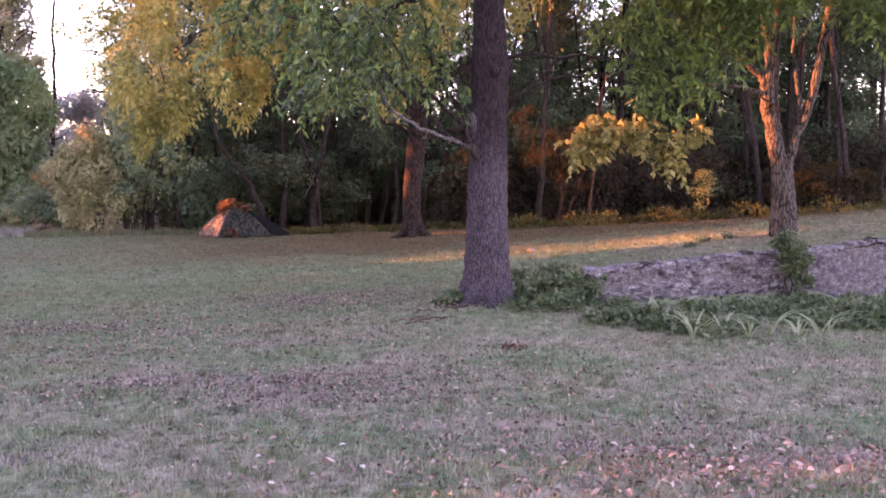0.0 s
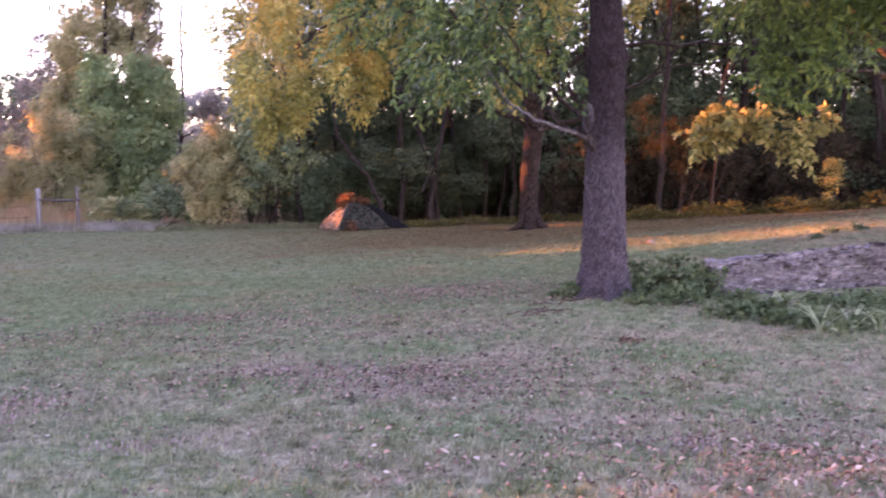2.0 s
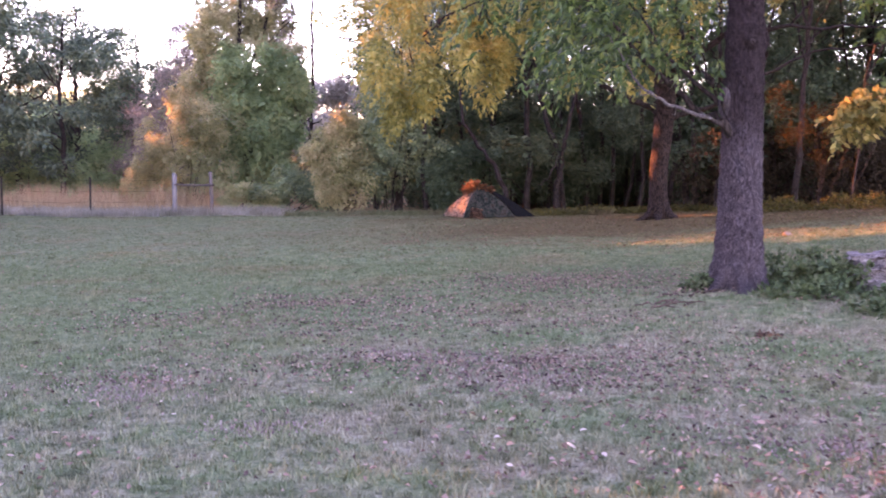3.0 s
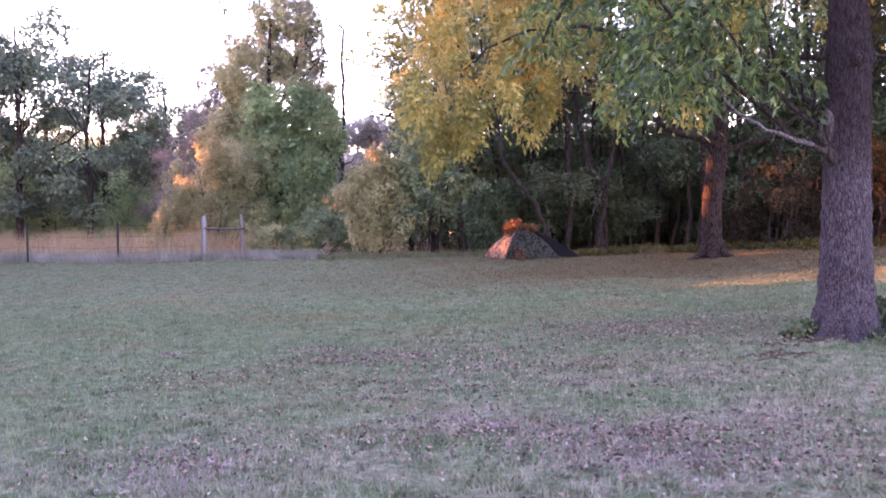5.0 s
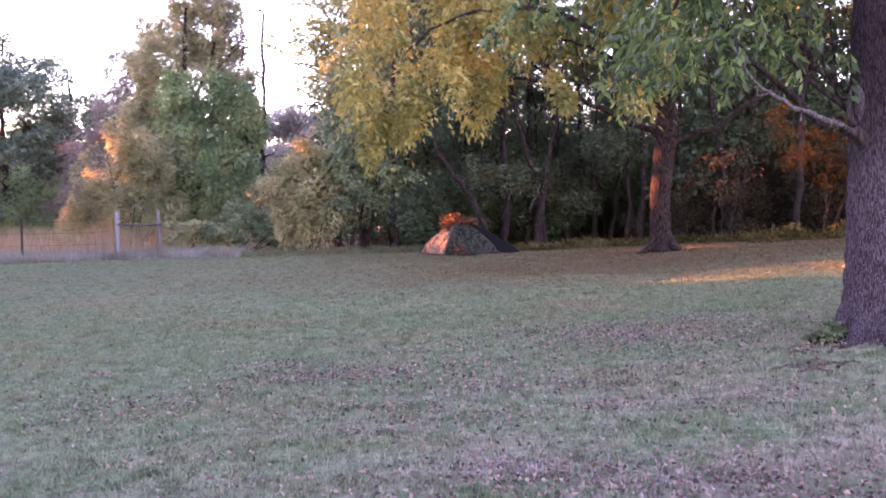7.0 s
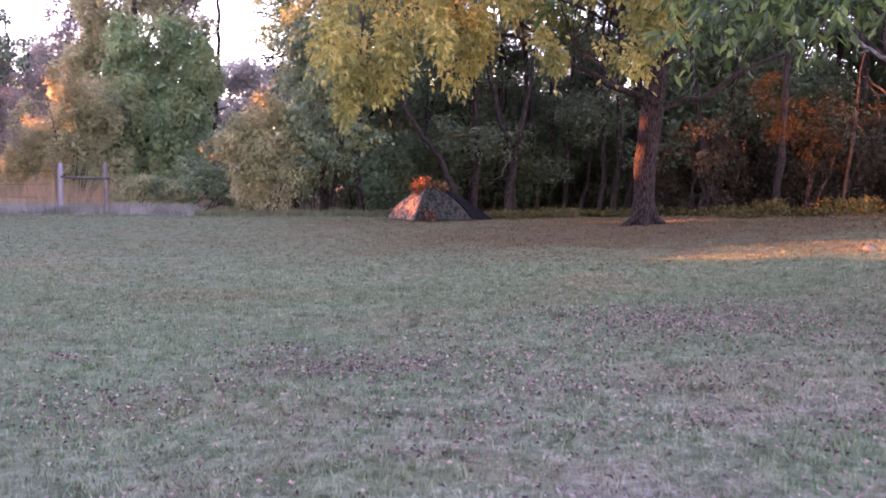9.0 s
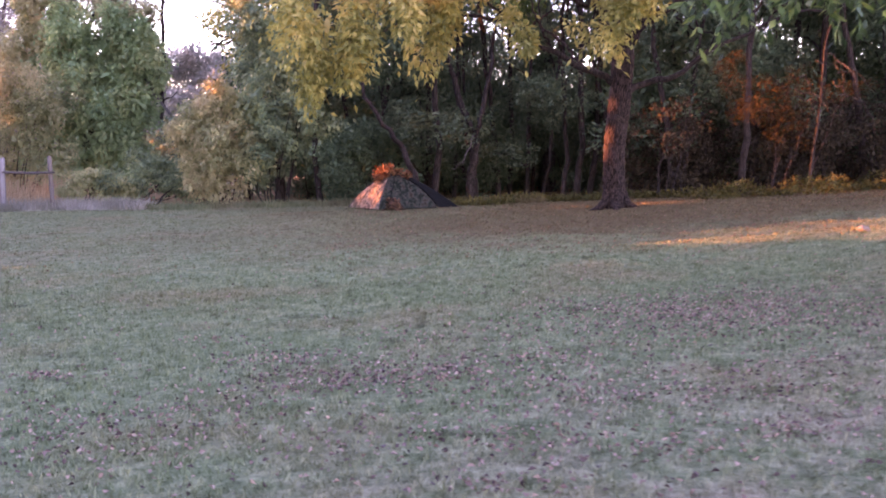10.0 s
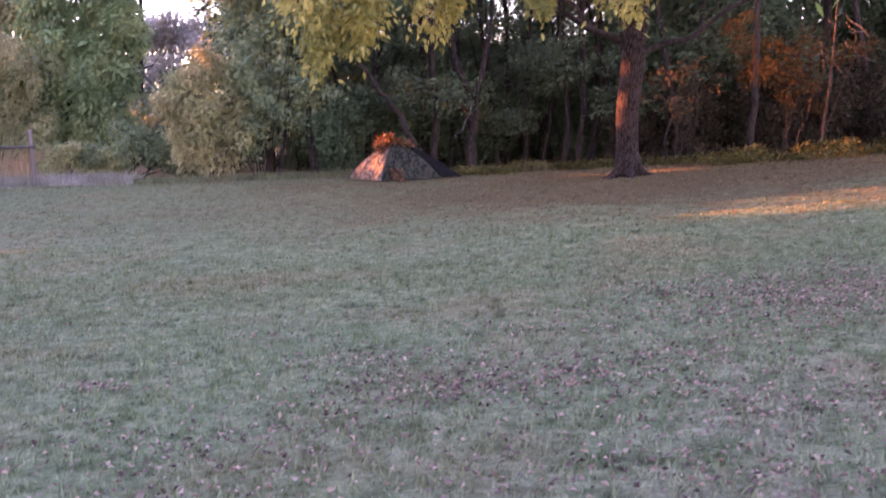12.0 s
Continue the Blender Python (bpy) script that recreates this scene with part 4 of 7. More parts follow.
def bush(name, balls, clumps, per, leaf, leaf_mat, label, m, stems=6, wide=0.5, category="bush", droop=0.4, group=""):
    ob = thing(name, m, label, category, group)
    b = np.asarray(balls, float)
    for k in range(stems):
        c = b[rng.integers(len(b))]
        a = np.array([c[0] * 0.35 + rng.normal(0, 0.08), c[1] * 0.35 + rng.normal(0, 0.08), -0.15])
        e = c[:3] + rng.normal(0, 0.3, 3) * c[3:6]
        limb_part(ob, [a, a * 0.5 + e * 0.5 + np.array([0, 0, 0.1]), e], 0.012 + 0.012 * c[5], 0.005, BARK_DARK, "stem", 8, 5)
    v, f = foliage(balls, clumps, per, leaf, leaf * wide, droop, heart=clumps // 2)
    put("leaves", np_mesh("leaves", v, f), leaf_mat, ob)
    return ob


rng = np.random.default_rng(24)
kinds = [
    wood_tree(13, 0.17, 0.18, 3.3, 540, 19, 0.17, LEAF_DARK, BARK_DARK, "slender wood tree with dark green leaves", 0.3, 12),
    wood_tree(11, 0.13, 0.10, 2.6, 460, 19, 0.165, LEAF_DARK, BARK_DARK, "young wood tree with dense dark leaves", 0.3, 11),
    wood_tree(14, 0.22, 0.38, 3.6, 600, 19, 0.165, LEAF_DARK, BARK_DARK, "tall wood tree with dark green leaves", 0.3, 11),
    wood_tree(9, 0.10, 0.08, 2.4, 380, 20, 0.14, LEAF_SHADE, BARK_DARK, "small understorey tree with dull green leaves", 0.8),
    wood_tree(13, 0.18, 0.15, 3.4, 230, 15, 0.27, LEAF_DARK, BARK_DARK, "tall dark tree deep in the wood", 0.3, 12),
]
rng = np.random.default_rng(25)
spots = [(-0.6, 35.0, 0), (-1.9, 36.5, 1), (1.0, 36.0, 3), (3.4, 34.5, 1), (5.4, 35.5, 0), (7.6, 34.5, 3), (9.8, 35.5, 0), (12.0, 34.5, 1), (14.5, 36.0, 2), (-3.6, 38.0, 3), (-5.6, 39.5, 0), (2.2, 39.5, 2), (4.8, 41.0, 0),
         (8.6, 40.0, 2), (11.6, 41.0, 3), (15.6, 42.0, 1), (18.5, 38.5, 0), (-1.2, 42.5, 1), (-7.4, 44.5, 3), (0.6, 47.0, 0), (4.0, 48.0, 1), (7.5, 47.0, 3), (11, 49, 0), (15, 50, 2), (19.5, 47, 3), (-4.5, 48.5, 1), (-8.5, 52, 0),
         (23, 43, 1), (22, 52, 0), (-2, 55, 3), (3, 57, 2), (8, 56, 1), (13, 58, 0), (18, 60, 3), (24, 61, 1), (28, 50, 2), (-7, 61, 1), (30, 60, 0), (17.5, 35.5, 1), (21.0, 35.0, 1), (15.4, 34.2, 1), (13.4, 36.5, 0), (16.4, 39.0, 0), (18.2, 44.0, 2), (13.6, 45.5, 1), (16.6, 53.0, 0)]
# young growth where the sky shows through above
young = {(4.8, 41.0), (4.0, 48.0), (7.5, 47.0), (8, 56), (3, 57), (3.4, 34.8), (0.6, 47.0), (-0.6, 35.0), (-1.2, 42.5)}
for x, y, n in spots:
    s = rng.uniform(0.85, 1.15)
    if x > 3 and y < 37:
        y += 0.3
    low = (x, y) in young
    ob = copy_thing(kinds[3 if low else 4 if y > 45 else n], pose(x, y, gz(x, y), 0, 0, rng.uniform(0, 360)) @ Matrix.Diagonal((s, s, 0.68 * s if low else s, 1)))
    ob["group"] = "trees of the wood"
for x, y, n, s, a in ((18.6, 34.2, 1, 0.95, 40), (17.4, 37.4, 3, 1.1, 130), (20.4, 37.6, 3, 1.15, 250)):
    ob = copy_thing(kinds[n], pose(x, y, gz(x, y), 0, 0, a) @ Matrix.Scale(s, 4))
    ob["group"] = "trees of the wood"
for x, y, s, a in ((-3.0, 42.0, 1.0, 10), (-1.0, 40.8, 0.85, 100), (0.3, 38.4, 0.62, 310), (1.6, 39.2, 0.66, 70), (0.8, 41.6, 0.72, 190), (2.8, 43.0, 0.75, 280), (4.6, 44.0, 1.0, 55), (6.4, 43.4, 0.7, 145), (-4.8, 44.0, 1.1, 235), (-2.4, 46.0, 1.2, 325), (1.8, 46.0, 0.9, 20), (8.6, 44.4, 1.1, 75), (-6.4, 47.5, 1.2, 160), (5.8, 48.5, 0.7, 210)):
    ob = copy_thing(kinds[3], pose(x, y, gz(x, y), 0, 0, a) @ Matrix.Scale(s, 4))
    ob["group"] = "trees of the wood"
for n, k in enumerate(kinds):
    x, y = ((6.6, 38.0), (-2.6, 39.6), (12.8, 38.2), (9.2, 36.6), (20.0, 55.0))[n]
    k.matrix_basis = at(x, y)
    k["group"] = "trees of the wood"

rng = np.random.default_rng(26)
# dark undergrowth inside the wood
under = bush("undergrowth", [(0, 0, 0.7, 1.1, 0.9, 0.8), (0.7, 0.2, 1.3, 0.8, 0.7, 0.7), (-0.8, 0.1, 1.1, 0.8, 0.7, 0.8), (0.1, 0.3, 2.1, 0.7, 0.6, 0.7)], 150, 21, 0.095, LEAF_DARK, "dense dark green undergrowth in the wood", at(-0.4, 36.6), 5)
under["group"] = "undergrowth"
under2 = bush("undergrowth", [(0, 0, 0.5, 1.2, 0.9, 0.6), (0.8, 0.1, 0.9, 0.7, 0.7, 0.6), (-0.6, 0, 1.4, 0.9, 0.7, 0.8)], 130, 21, 0.09, LEAF_SHADE, "dull green undergrowth in the wood", at(2.6, 36.4), 5)
under2["group"] = "undergrowth"
under3 = bush("undergrowth", [(0, 0, 0.6, 1.2, 0.9, 0.7), (0.8, 0.1, 1.1, 0.7, 0.7, 0.7), (-0.6, 0, 1.6, 0.9, 0.7, 0.9)], 130, 21, 0.10, LEAF_UNDER, "brown and green undergrowth, darkened for the shade in the wood", at(6.0, 35.2), 7)
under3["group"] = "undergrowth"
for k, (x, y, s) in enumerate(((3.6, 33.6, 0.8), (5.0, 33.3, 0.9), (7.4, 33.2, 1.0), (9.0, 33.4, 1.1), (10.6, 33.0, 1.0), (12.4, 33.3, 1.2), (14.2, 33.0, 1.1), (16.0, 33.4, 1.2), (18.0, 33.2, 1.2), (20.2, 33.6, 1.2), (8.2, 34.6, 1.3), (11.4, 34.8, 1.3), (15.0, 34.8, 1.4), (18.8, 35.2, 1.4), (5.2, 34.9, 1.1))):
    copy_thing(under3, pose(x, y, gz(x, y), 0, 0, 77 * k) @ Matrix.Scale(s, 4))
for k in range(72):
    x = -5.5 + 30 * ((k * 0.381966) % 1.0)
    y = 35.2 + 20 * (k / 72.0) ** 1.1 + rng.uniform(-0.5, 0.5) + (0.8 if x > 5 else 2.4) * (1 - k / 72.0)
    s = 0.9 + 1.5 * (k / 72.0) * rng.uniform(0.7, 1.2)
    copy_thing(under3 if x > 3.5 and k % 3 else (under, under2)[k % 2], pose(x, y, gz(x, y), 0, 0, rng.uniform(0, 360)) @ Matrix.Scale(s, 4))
for x, y, s in ((-7.4, 37.6, 0.9), (-5.6, 37.2, 0.9), (-6.6, 40.0, 1.2), (-9.6, 40.5, 1.0)):
    copy_thing(under2, pose(x, y, gz(x, y), 0, 0, 90 * s) @ Matrix.Scale(s, 4))
for k, (x, y, s) in enumerate(((-0.9, 41.0, 1.9), (0.9, 41.6, 2.0), (2.6, 41.0, 1.9), (-0.2, 43.6, 2.1), (-2.4, 42.2, 1.9), (4.4, 42.0, 1.9))):
    copy_thing(under, pose(x, y, gz(x, y), 0, 0, 61 * k) @ Matrix.Scale(s, 4))
# slim trunks standing in the dark
slim = thing("slim_trunk", at(1.9, 34.6), "slim dark tree trunk in the wood", "tree", "slim trunks in the wood")
limb_part(slim, [(0, 0, -0.2), (0.04, 0, 2), (-0.05, 0.1, 4.5), (0.05, 0, 8)], 0.075, 0.04, BARK_DARK, "trunk", 16, 8, wob=0.03)
limb_part(slim, [(0, 0, 3.2), (0.3, 0, 3.9), (0.8, 0.1, 4.6)], 0.03, 0.01, BARK_DARK, "limb", 8, 6)
limb_part(slim, [(-0.03, 0.05, 4.1), (-0.4, 0, 4.9), (-0.7, 0.1, 5.8)], 0.03, 0.01, BARK_DARK, "limb", 8, 6)
copy_thing(slim, pose(-1.82, 34.2, gz(-1.82, 34.2), 0, 0, 40) @ Matrix.Scale(1.35, 4))
for k in range(34):
    x = -5.0 + 24 * ((k * 0.618034) % 1.0)
    y = 33.6 + 7 * ((k * 0.7548) % 1.0) - (1.4 if x > 5 else 0)
    copy_thing(slim, pose(x, y, gz(x, y), rng.normal(0, 3), rng.normal(0, 4), rng.uniform(0, 360)) @ Matrix.Scale(rng.uniform(0.6, 1.5), 4))

tallest = thing("edge_tree", at(13.6, 32.6), "tall straight tree at the wood's edge, its unseen crown added for shade", "tree", "tall trees at the wood's edge")
limb_part(tallest, [(0.06, 0, -0.2), (0, 0, 1.2), (-0.28, 0, 3.0), (-0.6, 0.1, 5.0), (-0.7, 0.1, 8.5), (-0.6, 0, 13)], 0.11, 0.05, BARK_DARK, "trunk", 24, 12, ridges=0.07, wob=0.02)
for a, r in ((0.4, 3.4), (1.9, 3.0), (3.3, 3.6), (4.6, 3.8), (5.5, 3.0)):
    limb_part(tallest, [(-0.65, 0, 8.6), (-0.6 + 0.5 * r * math.cos(a), 0.5 * r * math.sin(a), 9.8), (-0.6 + r * math.cos(a), r * math.sin(a), 10.6)], 0.07, 0.015, BARK_DARK, "limb", 10, 6)
# crown above the view, added to darken the leaf litter before the wood
v, f = foliage([(-0.6, -2.8, 10.4, 3.0, 2.6, 1.3), (2.0, -0.6, 10.6, 2.8, 2.8, 1.3), (-3.2, -0.6, 10.6, 2.8, 2.8, 1.3), (-0.6, -0.4, 12.4, 3.4, 3.2, 1.5), (-0.4, -5.0, 11.0, 2.6, 2.0, 1.1)], 430, 24, 0.34, 0.18, heart=800)
put("crown", np_mesh("crown", v, f), LEAF_DARK, tallest)
for x, y, a, s in ((6.2, 35.4, 20, 0.95), (10.3, 34.0, -15, 1.05), (16.4, 32.2, 12, 1.0), (4.7, 33.6, -25, 0.9)):
    copy_thing(tallest, pose(x, y, gz(x, y), 0, 0, a) @ Matrix.Scale(s, 4))

rng = np.random.default_rng(27)
# low leafy weeds along the wood's edge
n = 9000
x = rng.uniform(-1.5, 24, n)
edge = 31.7 - 1.6 * smooth(2, 7, x) + 0.5 * np.sin(x * 0.8) + 0.3 * np.sin(x * 2.3)
y = edge + np.abs(rng.normal(0, 0.7, n))
hgt = (0.08 + 0.36 * smooth(3, 7, x)) * (0.5 + 0.5 * np.sin(x * 3.7) * np.sin(x * 1.1 + 1)) + 0.12
z = land(x, y) + rng.uniform(0, 1, n) * hgt
v, f = leaf_arrays(np.stack([x, y, z], -1), 0.13, 0.05, -0.3)
tagged(put("weeds", np_mesh("weeds", v, f), WEEDS), "yellowing weeds along the edge of the wood", "weeds", kind="stuff")

rng = np.random.default_rng(28)
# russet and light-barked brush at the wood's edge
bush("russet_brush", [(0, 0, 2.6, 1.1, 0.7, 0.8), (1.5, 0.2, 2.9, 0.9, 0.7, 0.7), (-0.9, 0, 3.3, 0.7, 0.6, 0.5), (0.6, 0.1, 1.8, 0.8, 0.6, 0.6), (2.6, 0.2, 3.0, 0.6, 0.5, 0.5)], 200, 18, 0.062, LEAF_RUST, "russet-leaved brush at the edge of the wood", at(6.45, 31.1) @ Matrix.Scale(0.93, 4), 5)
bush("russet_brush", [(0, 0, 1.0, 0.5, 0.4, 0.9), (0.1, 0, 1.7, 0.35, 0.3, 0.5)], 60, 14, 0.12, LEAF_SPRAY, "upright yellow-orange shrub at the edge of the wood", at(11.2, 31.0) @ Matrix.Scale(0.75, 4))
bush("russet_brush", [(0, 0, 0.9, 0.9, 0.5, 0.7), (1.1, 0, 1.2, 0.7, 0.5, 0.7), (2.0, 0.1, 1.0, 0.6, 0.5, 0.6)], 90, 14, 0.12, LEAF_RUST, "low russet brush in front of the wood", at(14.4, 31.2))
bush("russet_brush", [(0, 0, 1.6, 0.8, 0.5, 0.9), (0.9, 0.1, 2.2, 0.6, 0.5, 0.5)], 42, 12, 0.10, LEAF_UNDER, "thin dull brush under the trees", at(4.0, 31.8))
twigs = thing("dead_brush", at(7.75, 30.7), "bare arching dead branches at the edge of the wood", "branch")
for k in range(9):
    a = np.array([rng.uniform(-0.8, 0.8), rng.uniform(-0.2, 0.3), 2.9 + rng.uniform(-0.5, 0.6)])
    e = a + np.array([rng.uniform(0.3, 0.9), rng.uniform(-0.4, 0.1), -rng.uniform(0.3, 0.9)])
    limb_part(twigs, [a, (a + e) / 2 + np.array([0.1, 0, 0.15]), e], 0.022, 0.006, BARK_WARM, "branch", 8, 6, wob=0.04)
limb_part(twigs, [(-0.2, 0.3, -0.1), (0.0, 0.2, 1.8), (0.1, 0.1, 3.6), (0.3, 0, 4.6)], 0.04, 0.02, BARK_DARK, "stem", 10, 8)

rng = np.random.default_rng(29)
# bent trunks seen against the dark behind the tent
lean = thing("leaning_tree", pose(0, 0, 0), "leaning dark tree trunk behind the tent", "tree")
limb_part(lean, [(-2.2, 32.9, 0.0), (-2.4, 32.9, 0.86), (-2.55, 32.9, 1.24), (-2.8, 32.9, 1.7), (-3.2, 32.9, 2.2), (-3.54, 32.95, 2.73), (-3.75, 33.0, 3.1), (-3.9, 33.2, 4.2), (-4.0, 33.4, 5.5)], 0.095, 0.03, BARK_DARK, "trunk", 22, 9)
v, f = foliage([(-4.0, 34.2, 5.2, 1.4, 1.0, 0.9), (-3.2, 34.2, 4.2, 1.0, 0.9, 0.7), (-4.4, 34.0, 3.9, 0.9, 0.8, 0.6)], 160, 22, 0.16, 0.08)
put("crown", np_mesh("crown", v, f), LEAF_DARK, lean)
lean = thing("leaning_tree", pose(0, 0, 0), "forked leaning tree with a dead limb in the wood", "tree")
limb_part(lean, [(-0.75, 34.0, 0.1), (-0.8, 34.0, 0.9), (-0.72, 34.0, 1.6), (-0.95, 34.1, 2.6), (-1.3, 34.1, 3.6), (-1.55, 34.2, 5.0), (-1.7, 34.2, 7.5)], 0.13, 0.04, BARK_DARK, "trunk", 24, 10)
limb_part(lean, [(-0.75, 34.0, 1.3), (-0.6, 33.9, 2.3), (-0.35, 33.9, 3.3), (-0.2, 33.9, 4.6), (0.1, 34, 6.5)], 0.09, 0.03, BARK_DARK, "limb", 18, 9)
limb_part(lean, [(-0.75, 33.9, 2.0), (-0.9, 33.7, 1.6), (-1.1, 33.5, 1.25), (-1.4, 33.4, 1.05)], 0.03, 0.008, DEADWOOD, "dead_branch", 12, 7)
v, f = foliage([(-1.7, 34.2, 6.8, 1.8, 1.2, 1.0), (0.2, 34.2, 6.2, 1.4, 1.2, 0.9)], 160, 22, 0.16, 0.08)
put("crown", np_mesh("crown", v, f), LEAF_TURN, lean)

rng = np.random.default_rng(30)
# ---- left side: vine-hung trees, bushes, snags ----
mass = thing("vine_hung_tree", at(-12.9, 39.0), "big vine-covered tree, green below and yellow above", "tree")
limb_part(mass, [(0, 0, -0.2), (0.1, 0, 2.5), (-0.3, 0.2, 5), (-0.2, 0.3, 8.6)], 0.26, 0.05, BARK_DARK, "trunk", 14, 10)
limb_part(mass, [(-0.2, 0.2, 4.6), (0.5, 0.3, 6.4), (1.0, 0.3, 8.0), (1.3, 0.3, 9.4)], 0.09, 0.02, BARK_DARK, "limb", 12, 8)
limb_part(mass, [(0.0, 0.2, 3.6), (0.9, 0.2, 5.0), (1.5, 0.2, 5.9), (1.9, 0.2, 7.2)], 0.07, 0.02, BARK_DARK, "limb", 12, 8)
v, f = drape([(0.85, 0, 5.2, 0.9, 0.9, 0.9), (1.25, 0, 4.2, 1.0, 1.0, 0.9), (0.8, -0.2, 3.0, 1.2, 1.1, 1.0), (0.0, 0, 4.2, 1.0, 1.0, 0.9), (1.7, 0, 3.3, 0.8, 0.9, 0.8), (0.35, -0.3, 1.7, 1.3, 1.0, 1.0), (2.0, -0.1, 1.9, 0.9, 0.9, 1.0), (1.3, -0.3, 0.9, 1.2, 0.9, 0.8), (-0.3, -0.2, 5.4, 0.7, 0.8, 0.6), (1.9, 0, 5.2, 0.5, 0.6, 0.5), (-0.9, 0.2, 3.6, 1.0, 0.9, 1.0), (-1.0, 0.2, 2.2, 1.1, 0.9, 1.1), (2.1, 0.1, 4.3, 0.7, 0.8, 0.7)], 700, 40, 0.18, 0.085, 800)
put("crown", np_mesh("crown", v, f), LEAF_VINE, mass, "green hanging vine leaves")
v, f = drape([(-1.5, 0.5, 7.7, 0.7, 0.7, 0.6), (-1.9, 0.5, 6.9, 0.7, 0.7, 0.6), (1.0, 0.5, 8.9, 0.6, 0.6, 0.5), (-0.8, 0.5, 7.6, 0.75, 0.8, 0.8), (-1.0, 0.5, 6.6, 0.75, 0.8, 0.8), (-1.3, 0.5, 5.6, 0.8, 0.8, 0.7), (0.05, 0.5, 6.8, 0.8, 0.9, 0.8), (-0.4, 0.5, 8.8, 0.8, 0.8, 0.7), (0.4, 0.5, 8.6, 0.7, 0.8, 0.7), (0.2, 0.5, 9.6, 0.6, 0.7, 0.5), (0.7, 0.5, 7.5, 0.7, 0.8, 0.7), (-0.6, 0.4, 4.9, 0.8, 0.8, 0.6), (0.7, 0.4, 6.3, 0.6, 0.7, 0.6), (-1.9, 0.5, 4.9, 0.9, 0.9, 0.8), (-2.4, 0.5, 4.0, 0.9, 0.9, 0.8), (-1.7, 0.5, 6.2, 0.6, 0.7, 0.6), (1.2, 0.5, 8.4, 0.6, 0.7, 0.6), (1.3, 0.5, 7.2, 0.6, 0.7, 0.6), (0.9, 0.4, 5.6, 0.7, 0.7, 0.6), (1.9, 0.3, 5.9, 0.5, 0.6, 0.5)], 640, 36, 0.16, 0.07, 600)
put("crown", np_mesh("crown", v, f), LEAF_STRAW, mass, "yellow-olive upper leaves")
for k in range(11):
    a = np.array([rng.uniform(0.6, 1.5), 0.3, rng.uniform(5.8, 8.4)])
    e = a + np.array([rng.uniform(0.3, 1.2), rng.uniform(-0.3, 0.3), rng.uniform(0.5, 1.3)])
    limb_part(mass, [a, (a + e) / 2 + np.array([0.12, 0, -0.05]), e], 0.022, 0.006, BARK_DARK, "twig", 8, 5, wob=0.04)
v, f = foliage([(1.2, 0.3, 9.2, 0.8, 0.8, 0.6), (1.6, 0.3, 7.6, 0.6, 0.6, 0.7), (1.7, 0.3, 6.6, 0.6, 0.6, 0.5), (1.1, 0.3, 8.2, 0.6, 0.6, 0.6)], 90, 14, 0.11, 0.045)
put("crown", np_mesh("crown", v, f), LEAF_MAUVE, mass, "thin outer twigs with few leaves")

pale = bush("yellow_thicket", [(0, 0, 3.1, 0.8, 0.7, 0.7), (0.8, 0, 2.6, 0.9, 0.7, 0.9), (-0.5, 0, 2.2, 0.9, 0.7, 0.9), (0.4, 0, 3.9, 0.7, 0.7, 0.5), (1.4, 0, 3.3, 0.7, 0.7, 0.8), (-0.2, 0.1, 0.9, 1.0, 0.7, 0.9), (1.2, 0, 1.2, 1.0, 0.7, 1.0)], 30, 10, 0.10, LEAF_MAUVE, "tall thicket with pale yellow and pinkish drooping leaves", at(-14.76, 37.5), 14)
v, f = drape([(0, 0, 3.1, 0.8, 0.7, 0.7), (0.8, 0, 2.6, 0.9, 0.7, 0.9), (-0.5, 0, 2.2, 0.9, 0.7, 0.9), (0.4, 0, 3.9, 0.7, 0.7, 0.5), (-0.2, 0.1, 0.9, 1.0, 0.7, 0.9), (-1.4, 0.4, 2.4, 0.6, 0.7, 0.9), (-1.6, 0.4, 1.4, 0.7, 0.7, 0.8), (-2.0, 0.4, 0.9, 0.5, 0.6, 0.7)], 330, 38, 0.12, 0.042, 500)
put("leaves", np_mesh("leaves", v, f), LEAF_STRAW, pale, "pale yellow leaves")
v, f = drape([(0.9, -0.1, 2.9, 0.7, 0.5, 0.8), (0.5, -0.2, 2.0, 0.8, 0.5, 0.8), (1.4, 0, 3.3, 0.7, 0.7, 0.8), (1.3, 0, 1.3, 1.0, 0.7, 1.0), (0.2, -0.2, 3.2, 0.5, 0.4, 0.5)], 170, 36, 0.11, 0.04, 260)
put("leaves", np_mesh("leaves", v, f), LEAF_OLIVE, pale, "olive drooping leaves")

cedar = thing("brown_tree", at(-17.9, 45.0), "brownish mauve tree behind the vine-covered tree", "tree")
limb_part(cedar, [(0, 0, -0.2), (0, 0, 4), (0.6, 0, 8.0)], 0.2, 0.03, BARK_DARK, "trunk", 12, 8)
v, f = foliage([(0.9, 0, 7.9, 0.6, 0.6, 0.6), (0.2, 0, 7.0, 0.9, 0.9, 0.8), (0.6, 0, 6.0, 1.3, 1.2, 0.9), (-0.3, 0, 5.9, 0.8, 0.9, 0.7), (-0.8, 0, 4.8, 0.9, 1.0, 0.8), (0.6, 0, 4.6, 1.5, 1.3, 1.0), (-1.6, 0, 3.2, 1.2, 1.2, 1.2), (-0.4, 0, 2.4, 2.0, 1.6, 1.6)], 430, 34, 0.14, 0.06, 0.2, heart=420)
put("crown", np_mesh("crown", v, f), LEAF_MAUVE, cedar)
copy_thing(cedar, pose(-21.6, 48.2, gz(-21.6, 48.2), 0, 0, 150) @ Matrix.Scale(0.72, 4))

